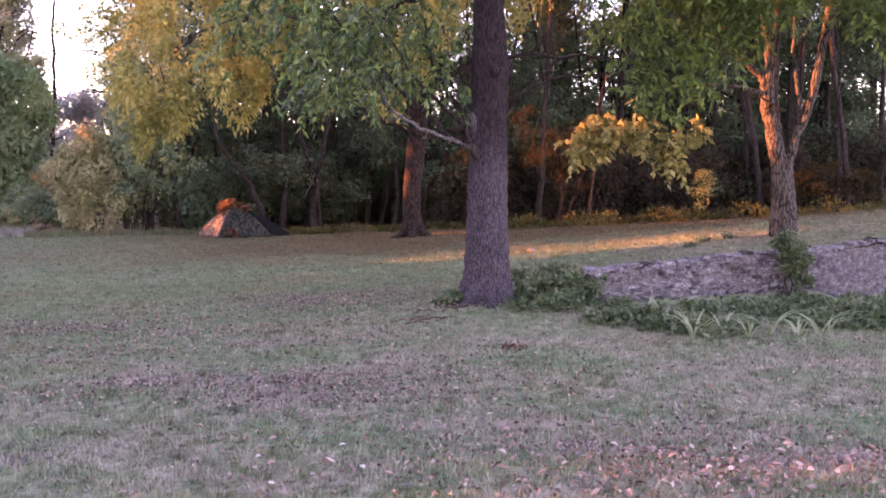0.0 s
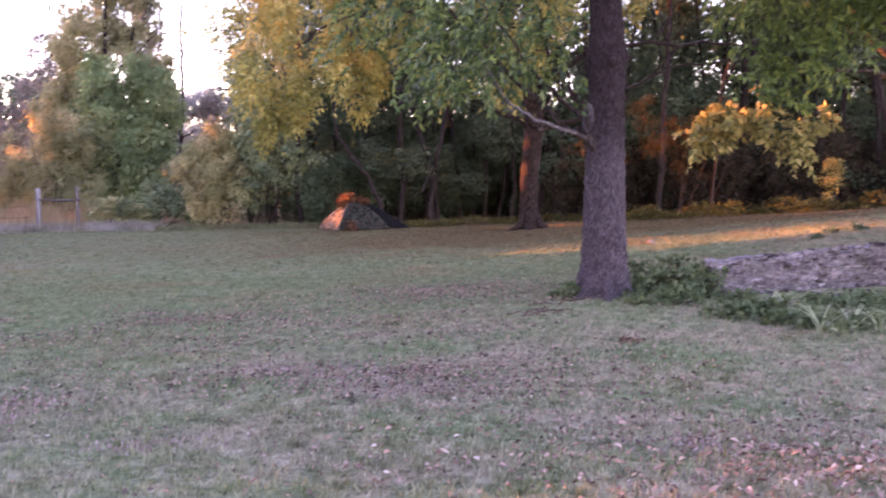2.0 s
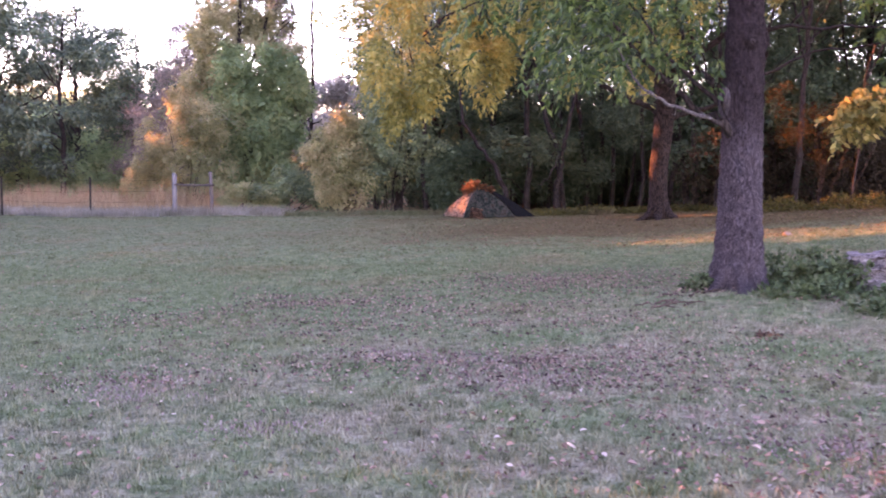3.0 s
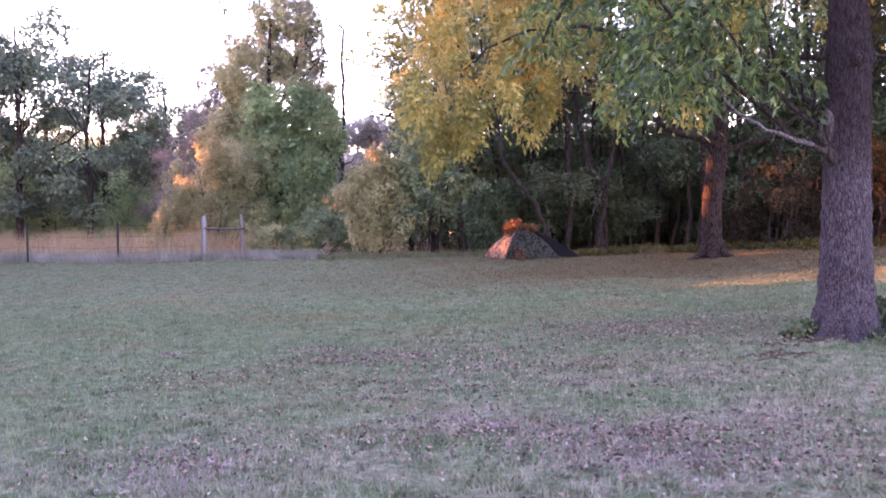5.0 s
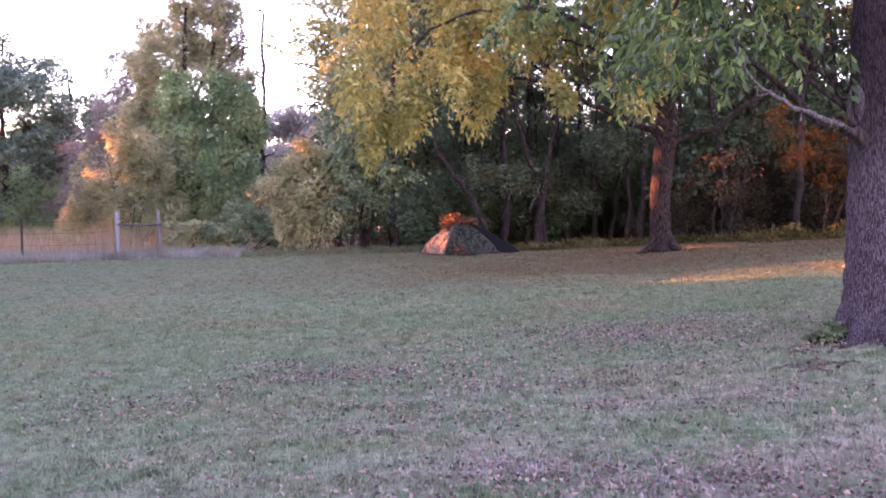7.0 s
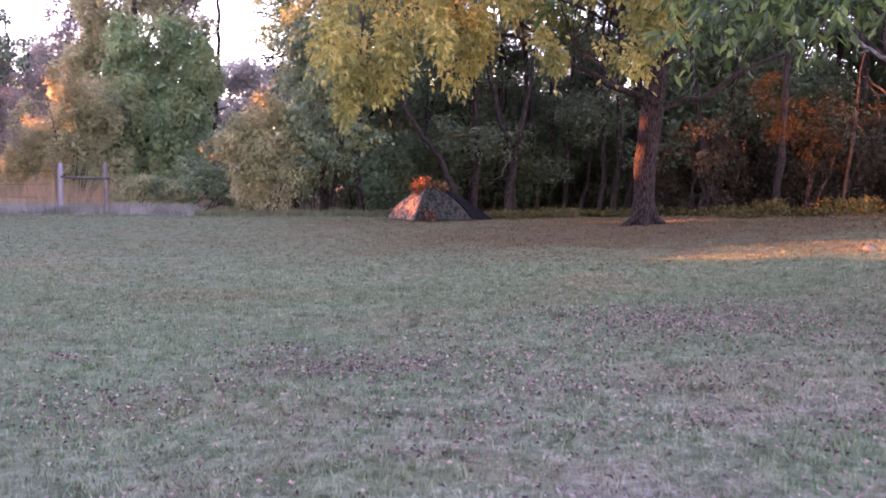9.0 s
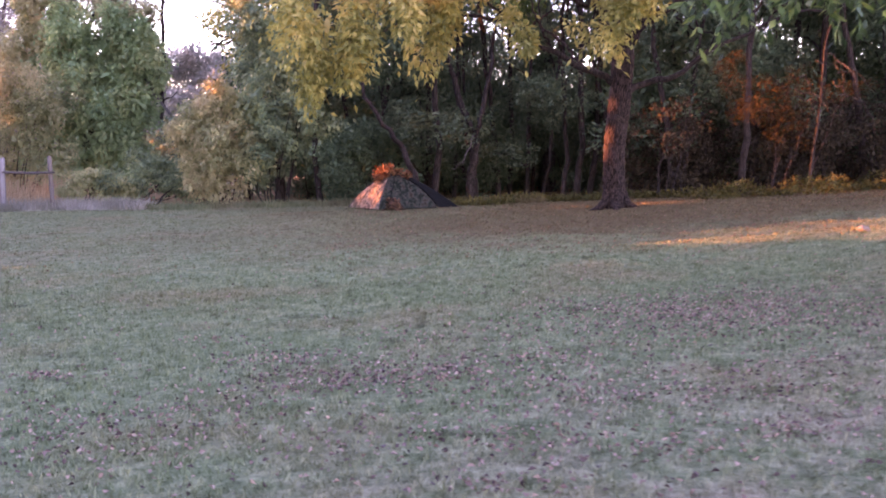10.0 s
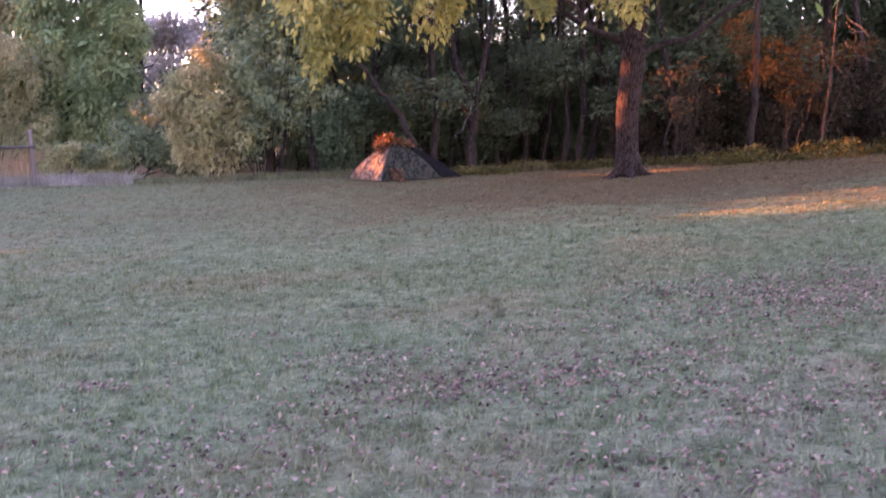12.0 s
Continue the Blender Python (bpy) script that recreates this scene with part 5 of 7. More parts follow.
for x, y, h, r in ((-10.9, 41.5, 8.9, 0.095), (-24.4, 55.0, 9.4, 0.09)):
    sn = thing("dead_snag", at(x, y), "thin bare dead tree trunk against the sky", "tree")
    limb_part(sn, [(0.1, 0, -0.2), (-0.05, 0, 3.2), (0.05, 0, 6), (0.0, 0, 8.5), (-0.06, 0, h)], r, 0.03, BARK_DARK, "trunk", 24, 8, wob=0.035)
    for k in range(7):
        q = rng.uniform(0.35, 0.9) * h
        a = rng.choice([-1, 1])
        limb_part(sn, [(0, 0, q), (a * 0.3, 0, q + 0.15), (a * rng.uniform(0.5, 0.9), 0, q + rng.uniform(0.1, 0.6))], 0.03, 0.008, BARK_DARK, "branch", 7, 5, wob=0.02)
fallen = thing("leaning_dead_trunk", pose(0, 0, 0), "pale dead trunk leaning across the gap", "tree")
limb_part(fallen, [(-12.4, 39.4, 5.7), (-11.5, 39.2, 4.6), (-10.6, 39.0, 3.4), (-9.6, 38.8, 2.0)], 0.025, 0.055, DEADWOOD, "trunk", 16, 7)

for k in range(7):
    q = rng.uniform(0.1, 0.8)
    s = np.array([-12.4 + 2.8 * q, 39.4 - 0.6 * q, 5.7 - 3.7 * q])
    limb_part(fallen, [s, s + np.array([0.25, 0, 0.45]), s + np.array([rng.uniform(0.2, 0.9), rng.uniform(-0.2, 0.2), rng.uniform(0.7, 1.4)])], 0.014, 0.004, DEADWOOD, "branch", 8, 5, wob=0.02)
bush("far_thicket", [(0, 0, 3.6, 2.6, 1.5, 1.6), (-2.6, 0, 2.8, 2.0, 1.5, 1.7), (2.4, 0, 3.9, 1.8, 1.5, 1.3), (0, 0, 1.2, 4, 1.5, 1.2), (-0.6, 0, 4.7, 0.9, 1.0, 0.7), (0.9, 0, 4.9, 0.9, 1.0, 0.7)], 620, 22, 0.20, LEAF_GREY, "dull mauve-grey thicket closing the gap", at(-11.4, 47.0) @ Matrix.Scale(1.05, 4), category="thicket")

tall = thing("turning_tree", at(-7.75, 39.00) @ Matrix.Scale(0.88, 4), "slim tree with sparse orange and olive leaves", "tree")
limb_part(tall, [(0, 0, -0.2), (0.1, 0, 2.5), (0.25, 0, 5.0), (0.3, 0, 9.5)], 0.14, 0.03, BARK_WARM, "trunk", 16, 9)
for a in ([(0.25, 0, 5.2), (-0.3, 0, 5.75), (-1.0, 0, 5.6), (-1.7, 0, 5.9)], [(0.2, 0, 4.3), (-0.3, 0, 4.8), (-0.9, 0, 4.65)], [(0.3, 0, 6.6), (-0.6, 0, 7.2), (-1.9, 0, 7.3), (-2.6, 0, 7.0)], [(0.3, 0, 7.4), (1.0, 0, 8.2), (1.6, 0, 8.6)], [(0.3, 0, 8), (-0.6, 0, 8.6), (-1.4, 0, 8.7)], [(0.25, 0, 5.4), (-0.6, -0.2, 5.85), (-1.3, -0.3, 6.2), (-1.85, -0.3, 6.3)], [(-0.6, -0.2, 5.85), (-1.0, -0.3, 5.6), (-1.7, -0.3, 5.65)], [(0.3, 0, 6.4), (-0.7, -0.2, 7.0), (-1.6, -0.3, 7.3), (-2.1, -0.3, 7.5)], [(0.3, 0, 7.2), (-0.6, -0.2, 8.0), (-1.5, -0.3, 8.2)], [(0.3, 0, 8.2), (-0.3, -0.2, 9.3), (-0.8, -0.3, 10.2)]):
    limb_part(tall, a, 0.05, 0.012, BARK_WARM, "limb", 12, 6)
v, f = foliage([(-0.6, 0, 6.6, 1.3, 1.2, 0.9), (0.6, 0, 7.6, 1.5, 1.2, 1.1), (-1.2, 0, 8.4, 1.4, 1.2, 0.8), (0.3, 0, 9.4, 1.8, 1.4, 0.9), (0.9, 0, 5.6, 1.0, 1.0, 0.9), (-0.1, 0, 5.0, 0.7, 0.8, 0.6), (-1.6, -0.2, 7.5, 0.5, 0.5, 0.35), (-1.3, -0.2, 8.3, 0.6, 0.5, 0.4), (-0.8, -0.2, 9.8, 0.8, 0.6, 0.5)], 330, 22, 0.16, 0.07)
put("crown", np_mesh("crown", v, f), LEAF_GOLD, tall, "sparse orange-olive leaves")
deep = thing("green_tree", at(-6.39, 36.00) @ Matrix.Scale(0.97, 4), "dense green tree at the edge of the wood", "tree")
limb_part(deep, [(0, 0, -0.2), (0, 0, 3), (0.2, 0, 9)], 0.16, 0.03, BARK_DARK, "trunk", 12, 8)
v, f = foliage([(0.1, 0, 3.6, 1.5, 1.4, 1.2), (0.0, 0, 5.4, 1.3, 1.3, 1.1), (0.3, 0, 7.0, 1.3, 1.3, 1.2), (0.6, 0, 9.0, 1.8, 1.6, 1.3), (0, 0, 1.8, 1.4, 1.3, 1.0)], 460, 30, 0.16, 0.07, heart=260)
put("crown", np_mesh("crown", v, f), LEAF_DEEP, deep)

rng = np.random.default_rng(31)
ob = bush("olive_bush", [(0.1, 0, 1.0, 0.85, 0.7, 0.95), (0.0, 0, 2.0, 0.85, 0.7, 0.7), (0.7, 0.1, 1.5, 0.6, 0.6, 0.9), (-0.5, 0, 2.3, 0.5, 0.5, 0.5), (0.5, 0.1, 2.6, 0.5, 0.5, 0.5)], 150, 20, 0.15, LEAF_OLIVE, "tall drooping bush, straw-yellow and olive, at the lawn's edge", at(-7.75, 33.20), 12, 0.35, droop=0.8)
v, f = drape([(0.1, 0, 0.8, 0.7, 0.6, 0.8), (-0.1, 0, 1.7, 0.7, 0.6, 0.8), (-0.4, 0, 2.45, 0.5, 0.5, 0.5), (0.15, 0, 2.7, 0.55, 0.5, 0.5), (0.6, 0, 1.4, 0.5, 0.5, 0.7), (-0.45, -0.1, 1.2, 0.4, 0.5, 0.6), (-0.8, -0.1, 1.9, 0.4, 0.4, 0.45)], 215, 40, 0.15, 0.05, 200)
put("leaves", np_mesh("leaves", v, f), LEAF_STRAW, ob, "straw-yellow drooping leaves")
bush("green_bush", [(0, 0.1, 1.6, 0.9, 0.7, 0.8), (0.7, 0.2, 2.4, 0.7, 0.7, 0.8), (-0.5, 0, 2.8, 0.7, 0.7, 0.6), (1.2, 0.3, 1.9, 0.6, 0.6, 0.6), (0.2, 0.2, 4.0, 0.8, 0.7, 0.6), (0.9, 0.2, 3.6, 0.6, 0.6, 0.5), (-0.6, 0.2, 4.8, 0.6, 0.6, 0.5), (-0.55, -0.2, 1.3, 0.5, 0.5, 0.8), (-0.6, -0.1, 2.2, 0.5, 0.5, 0.6)], 500, 26, 0.15, LEAF_DEEP, "dark green bush beside the tent", at(-6.25, 33.60) @ Matrix.Scale(1.01, 4), 12)
bush("green_bush", [(0, 0, 1.0, 1.2, 0.8, 1.0), (1.0, 0.2, 1.8, 1.0, 0.8, 0.9)], 240, 40, 0.11, LEAF_DARK, "dark green brush behind the tent", at(-4.78, 33.90) @ Matrix.Scale(1.02, 4))
bush("vine_hedge", [(0, 0, 0.8, 0.55, 0.5, 0.8), (0.8, 0, 0.9, 0.6, 0.5, 0.75), (1.5, 0, 0.75, 0.5, 0.5, 0.6)], 170, 24, 0.11, LEAF_OLIVE, "yellow-green vines over a fence", at(-11.91, 34.40) @ Matrix.Scale(0.85, 4), category="hedge", droop=0.9)
bush("green_bush", [(0, 0, 0.7, 1.0, 0.7, 0.75), (1.1, 0, 0.9, 1.0, 0.7, 0.8), (2.2, 0, 1.0, 0.8, 0.7, 0.9), (0.6, 0.1, 1.4, 0.8, 0.6, 0.5)], 300, 24, 0.12, LEAF_DEEP, "leafy green scrub beside the gate post", at(-10.54, 34.60) @ Matrix.Scale(0.85, 4))
bush("green_bush", [(0, 0, 1.0, 1.2, 0.9, 1.1), (1.0, 0.4, 1.8, 1.2, 0.9, 1.2), (-0.6, 0.6, 2.2, 1.2, 0.9, 1.0)], 260, 24, 0.14, LEAF_DIM, "shaded scrub in the gap between the trees", at(-8.75, 36.20) @ Matrix.Scale(0.86, 4))

rng = np.random.default_rng(32)
# trees past the field
far = thing("field_tree", at(-24.16, 46.00) @ Matrix.Scale(0.83, 4), "open-crowned tree with dark leaves beyond the field", "tree")
limb_part(far, [(0, 0, -0.2), (0.2, 0, 3), (0, 0, 6), (0.3, 0, 10)], 0.2, 0.05, BARK_DARK, "trunk", 14, 8)
for k in range(9):
    q = rng.uniform(2.5, 8)
    a = rng.uniform(-2.6, 2.6)
    limb_part(far, [(0.1, 0, q), (a * 0.5, 0, q + 0.8), (a, 0, q + 1.8)], 0.06, 0.015, BARK_DARK, "limb", 8, 6)
balls = [(rng.uniform(-3.2, 3.2), rng.uniform(-1, 1), rng.uniform(2.0, 9.8), rng.uniform(0.7, 1.25), 1.1, rng.uniform(0.5, 0.8)) for k in range(22)]
v, f = foliage(balls, 215, 28, 0.25, 0.13, 0.3)
put("crown", np_mesh("crown", v, f), LEAF_DIM, far)
for x, y, a, s in ((-27.1, 45.3, 140, 1.03), (-30.1, 46.1, 40, 1.07), (-21.6, 49.2, 250, 0.70), (-25.4, 50.0, 320, 0.94), (-28.9, 50.8, 200, 0.99), (-33.7, 47.6, 80, 0.99), (-23.0, 54.0, 10, 0.74)):
    copy_thing(far, pose(x, y, gz(x, y), 0, 0, a) @ Matrix.Scale(s / far.scale[0], 4))
scrub = bush("field_scrub", [(0, 0, 0.9, 1.5, 0.9, 0.9), (1.6, 0, 1.3, 1.4, 0.9, 1.2), (-1.6, 0, 1.1, 1.3, 0.9, 1.1), (0.3, 0.2, 2.2, 1.5, 0.9, 1.0)], 200, 20, 0.15, LEAF_VINE, "green scrub along the far side of the field", at(-20.14, 47.40) @ Matrix.Scale(0.83, 4), category="scrub", group="scrub beyond the field")
# the two at x -33, y 37 to 40 are unseen, added against low sun
for x, y, a, s in ((-23.4, 48.4, 80, 0.90), (-26.6, 47.6, 200, 0.99), (-29.7, 49.2, 300, 0.90), (-33.3, 49.2, 20, 1.07), (-17.9, 46.1, 130, 0.74), (-22, 52, 40, 1.3), (-26, 53, 160, 1.4), (-30, 53, 250, 1.4), (-18.5, 50.5, 10, 1.2), (-34.5, 52.5, 100, 1.4), (-20, 56, 300, 1.5), (-15.6, 49.5, 200, 1.1), (-24.2, 50.2, 60, 1.2), (-28.0, 50.2, 180, 1.25), (-31.6, 50.6, 280, 1.25), (-36.5, 50.5, 30, 1.3), (-13.4, 51.5, 130, 1.2), (-33.5, 37.0, 90, 1.5), (-33.2, 39.6, 10, 1.4), (-22.5, 58, 20, 1.6), (-28, 59, 90, 1.7), (-34, 58, 200, 1.7), (-24.5, 63, 40, 2.0), (-31, 64, 130, 2.1), (-37.5, 63, 220, 2.1), (-43, 62, 300, 2.1), (-39.5, 56, 80, 1.7), (-18, 64, 170, 1.8), (-27.5, 56, 60, 2.0), (-31.5, 56.5, 250, 2.0), (-24.0, 57.5, 140, 1.8)):
    copy_thing(scrub, pose(x, y, gz(x, y), 0, 0, a) @ Matrix.Scale(s / scrub.scale[0], 4))
n = 22000
x = rng.uniform(-150, 150, n)
y = 96 + 8 * np.sin(x * 0.07) + rng.uniform(0, 12, n)
z = rng.uniform(0, 1, n) ** 1.3 * (8 + 3 * np.sin(x * 0.31) + 2 * np.sin(x * 0.83 + 1))
v, f = leaf_arrays(np.stack([x, y, z], -1), 0.9, 0.5)
tagged(put("far_woods", np_mesh("far_woods", v, f), LEAF_DIM), "distant dull green woodland on the horizon", "woodland", kind="stuff")

rng = np.random.default_rng(33)
# unseen trees added west of the lawn, only to shade it
shade = thing("west_tree", at(-24.5, 15.2), "broad dark tree west of the lawn, unseen, added to shade it", "tree", "trees west of the lawn")
limb_part(shade, [(0, 0, -0.2), (0.1, 0, 4), (0, 0.1, 9), (0, 0, 12)], 0.25, 0.05, BARK_DARK, "trunk", 14, 9)
balls = [(0, 0, 1.4, 2.4, 2.7, 1.7), (0, 0.3, 3.6, 2.8, 3.0, 1.7), (0, -0.3, 6.0, 2.8, 3.0, 1.8), (0, 0.2, 8.4, 2.6, 2.8, 1.8), (0, 0, 10.6, 2.2, 2.3, 1.7)]
v, f = foliage(balls, 300, 14, 0.5, 0.28, 0.4, heart=1300)
put("crown", np_mesh("crown", v, f), LEAF_DARK, shade)
for x, y, s in ((-25.5, 2.6, 1.1), (-24.4, -1.6, 1.1), (-25.8, -6, 1.2), (-24.6, -10.5, 1.2), (-28.6, 13.0, 1.1), (-29, 0.0, 1.2), (-29.5, -8.0, 1.3)):
    copy_thing(shade, pose(x, y, gz(x, y), 0, 0, rng.uniform(0, 360)) @ Matrix.Scale(s, 4))
rng = np.random.default_rng(34)


def sun_cutouts(y, z):
    """Openings cut in the added western trees, aimed so the low sun lands on chosen spots."""
    low = 22.3 - 1.2 * smooth(3.8, 4.7, z) - 0.3 * smooth(4.7, 5.2, z)
    stripe = (np.sin(y * 911.7 + z * 577.3) > -0.85) & (z > 4.1 + 0.3 * np.sin(y * 57 + z * 31)) & (z < 5.85 - 0.4 * (y < 21.3)) & (y > low + 0.15 * np.sin(z * 23)) & (y < 22.95 + 0.45 * np.sin(y * 91 + z * 37))
    fork = (z > 7.0 - 0.5 * (y < 20.7)) & (z < 10.8) & (y > 20.2) & (y < 21.5)
    strip = (((z > 5.3) & (z < 6.18)) | ((z > 6.36) & (z < 6.85)) | ((z > 4.75) & (z < 5.3) & (np.sin(y * 517.3 + z * 691.9) > -0.2))) & (y > 30.7) & (y < 31.6)
    heap = (z > 3.2) & (z < 4.8) & (y > 31.7) & (y < 33.0) & ((np.sin(y * 733.1 + z * 419.7) > -0.9) | (z > 4.1))
    edge = (np.sin(y * 647.3 + z * 389.1) > -0.7) & (z > 4.9 + 0.8 * (y > 34.0) - 0.15 * np.sin(y * 9)) & (z < 9.3) & (y > 33.3) & (y < 34.9)
    near = (z > 3.35 + 0.15 * np.sin(y * 9)) & (z < 4.75) & (y > 6.85) & (y < 8.15) & (np.sin(y * 571.3 + z * 877.7) > -0.78) & (np.sin(y * 11) * np.sin(z * 13 + y * 5) > -0.35)
    return stripe | fork | strip | heap | edge | near


# unseen tree line added as a sun mask; leaves are left out at the openings
for yc, H in ((6.2, 12.5), (9.3, 12.5), (11.7, 12.5), (17.7, 12.5), (19.7, 12.0), (22.95, 12.5), (25.6, 12.0), (28.6, 12.5), (30.2, 12.5), (31.9, 12.5), (33.8, 5.4), (35.6, 12.0)):
    wt = thing("west_tree", at(-24.6, yc), "unseen leafy tree added west of the lawn to shape the sunlight", "tree", "trees west of the lawn")
    limb_part(wt, [(0, 0, -0.2), (0.1, 0, 3), (-0.05, 0.05, 7), (0, 0, H - 1)], 0.16, 0.04, BARK_DARK, "trunk", 14, 8)
    n = 10500
    z = 0.2 + (H - 0.2) * rng.uniform(0, 1, n) ** 0.95
    wide = 1.0 - 0.5 * (z / H) ** 3
    y = (rng.uniform(-1.6, 1.6, n) + rng.normal(0, 0.3, n)) * wide
    x = rng.normal(0, 0.65, n) * wide
    yy, zz = yc + y + 0.105 * (x - 0.6), z + at(-24.6, yc).translation.z + 0.158 * (x - 0.6)
    thin = ((zz > 7.4) & (yc > 24) & (rng.uniform(0, 1, n) < 0.55)) | ((zz > 3.4) & (yc > 33) & (rng.uniform(0, 1, n) < 0.5))
    soft_gap = (zz > 3.95) & (zz < 6.0) & (yy > 21.7) & (yy < 24.2) & (rng.uniform(0, 1, n) < 0.72)
    keep = ~sun_cutouts(yy, zz) & ~thin & ~soft_gap
    v, f = leaf_arrays(np.stack([x, y, z], -1)[keep] + np.array([0, 0, 0.1]), 0.34, 0.22, 0.4)
    put("crown", np_mesh("crown", v, f), LEAF_DARK, wt)
# added trees, mostly out of view, to filter the sun on the thicket
airy = thing("west_tree", at(-33.5, 40.2), "thin-leaved tall tree added past the field", "tree", "thin trees past the field")
limb_part(airy, [(0, 0, -0.2), (0.1, 0, 4), (0, 0.1, 9), (0, 0, 13)], 0.2, 0.04, BARK_DARK, "trunk", 14, 8)
v, f = boughs([(0, 0.2, 2.0, 2.0, 2.2, 1.7), (0, -0.2, 4.4, 2.3, 2.6, 1.8), (0, 0.3, 7.0, 2.4, 2.7, 1.9), (0, -0.2, 9.4, 2.2, 2.5, 1.8), (0, 0, 11.8, 1.8, 2.0, 1.5)], 12500, 0.32, 0.20, 0.4, (1, 1, 0.8))
put("crown", np_mesh("crown", v, f), LEAF_DIM, airy)
for x, y, s in ((-34.5, 43.4, 1.1), (-27.0, 66.0, 0.6), (-36.0, 66.0, 0.65), (-45.0, 68.0, 0.8), (-43.5, 47.0, 1.1), (-43, 51.0, 1.15), (-44, 55.0, 1.15), (-43.5, 59.0, 1.2)):
    copy_thing(airy, pose(x, y, gz(x, y), 0, 0, 70 * s) @ Matrix.Scale(s, 4))

# ---- fence at the field ----
def box_mesh(name, a, b, bevel=0.01):
    bm = bmesh.new()
    bmesh.ops.create_cube(bm, size=1)
    for q in bm.verts:
        q.co = Vector(((a[k] + b[k]) / 2 + q.co[k] * (b[k] - a[k]) for k in range(3)))
    if bevel:
        bmesh.ops.bevel(bm, geom=bm.edges[:], offset=bevel, segments=2, affect="EDGES")
    me = bpy.data.meshes.new(name)
    bm.to_mesh(me)
    bm.free()
    return me


def post_mesh(h, r, lean=0.0):
    v, f = tube([(0, 0, -0.3), (lean * 0.3, 0, h * 0.3), (lean * 0.7, 0, h * 0.7), (lean, 0, h - 0.02), (lean, 0, h)], [r * 1.05, r, r * 0.98, r * 0.95, r * 0.5], 14)
    return np_mesh("post", v, f, True)


gb = gz(-13.2, 32.6)
brace = thing("fence_brace", pose(-13.18, 32.6, gb), "weathered fence brace of two round posts and a rail", "fence")
put("post", post_mesh(1.40, 0.078), POST, brace)
p2 = put("post", post_mesh(1.45, 0.058, -0.06), POST_BROWN, brace, "thinner leaning brownish post")
p2.location = (1.28, 0, 0)
put("rail", np_mesh("rail", *tube([(-0.02, -0.04, 1.03), (0.7, -0.05, 1.00), (1.36, -0.06, 1.02)], [0.032, 0.036, 0.03], 10), True), RAIL, brace, "dark horizontal rail")
tp = None
for x, y in ((-16.0, 32.4), (-19.05, 32.3), (-22.1, 32.2), (-25.2, 32.1)):
    m = at(x, y)
    if tp is None:
        tp = thing("fence_post", m, "thin dark steel fence post with wires", "fence post", "steel fence posts")
        put("shaft", box_mesh("shaft", (-0.02, -0.02, -0.4), (0.02, 0.02, 1.3), 0.004), STEEL, tp)
        put("flange", box_mesh("flange", (-0.035, 0.02, -0.4), (0.035, 0.026, 1.3), 0), STEEL, tp)
    else:
        copy_thing(tp, m)
wire = thing("fence_wire", pose(0, 0, 0), "sagging wire strands between the fence posts", "fence wire")
for h in (0.5, 0.85, 1.2):
    pts = []
    for (xa, ya), (xb, yb) in (((-25.2, 32.1), (-22.1, 32.2)), ((-22.1, 32.2), (-19.05, 32.3)), ((-19.05, 32.3), (-16.0, 32.4)), ((-16.0, 32.4), (-13.18, 32.6))):
        for q in np.linspace(0, 0.9, 6):
            x, y = xa + (xb - xa) * q, ya + (yb - ya) * q
            pts.append((x, y - 0.03, gz(x, y) + h - 0.05 * math.sin(q * math.pi)))
    put("strand", np_mesh("strand", *tube(pts, np.full(len(pts), 0.004), 4), True), STEEL, wire)

rng = np.random.default_rng(35)
# ---- tent ----
tz = gz(-3.0, 30.5)
TL, TF, TR, TB = (Vector((-1.08, 0.25, 0)), Vector((-0.32, -1.05, 0)), Vector((1.08, -0.23, 0)), Vector((0.32, 1.07, 0)))
TH = 0.84
tent = thing("dome_tent", pose(-3.01, 30.5, tz), "small camouflage dome tent pitched on the lawn by the wood", "tent")


def arc(corner, s):
    k = s ** 1.15
    p = corner * (1 - k)
    p.z = TH * (0.62 * math.sin(s * math.pi / 2) + 0.38 * s) + 0.02
    return p


def panel(a, b, lift=0.0, sag=0.05, n=16):
    vs = []
    for i in range(n + 1):
        s = i / n
        pa, pb = arc(a, s), arc(b, s)
        for j in range(n + 1):
            u = j / n
            p = pa.lerp(pb, u)
            mid = (a + b) / 2
            out = mid.normalized()
            p -= out * sag * 4 * u * (1 - u) * (1 - s)
            p += out * lift + out * 0.012 * math.sin(u * 19 + s * 7) * math.sin(s * math.pi)
            vs.append(p[:])
    i = np.arange(n)[:, None] * (n + 1)
    j = np.arange(n)[None, :]
    f = np.stack([i + j, i + j + 1, i + n + 2 + j, i + n + 1 + j], -1).reshape(-1, 4)
    return np_mesh("panel", np.array(vs), f, True)


put("panel", panel(TL, TF), CAMO_TAN, tent, "tan camouflage side panel")
door = put("panel", panel(TF, TR), CAMO, tent, "green camouflage door panel")
put("panel", panel(TR, TB), FLY, tent, "dark panel")
put("panel", panel(TB, TL), CAMO, tent)
for c in (TL, TF, TR, TB):
    pts = [arc(c, s)[:] for s in np.linspace(0, 1, 16)]
    put("pole", np_mesh("pole", *tube(pts, np.full(16, 0.014), 8), True), POLE, tent)
zip_pts = []
for s in np.linspace(0.02, 0.72, 14):
    a, b = arc(TF, s), arc(TR, s)
    u = 0.16 + 0.34 * s ** 2
    zip_pts.append((a.lerp(b, u) + Vector((0.5, -0.85, 0)) * 0.02)[:])
put("zip", np_mesh("zip", *tube(zip_pts, np.full(14, 0.009), 6), True), FLY, door, "dark zip of the door")
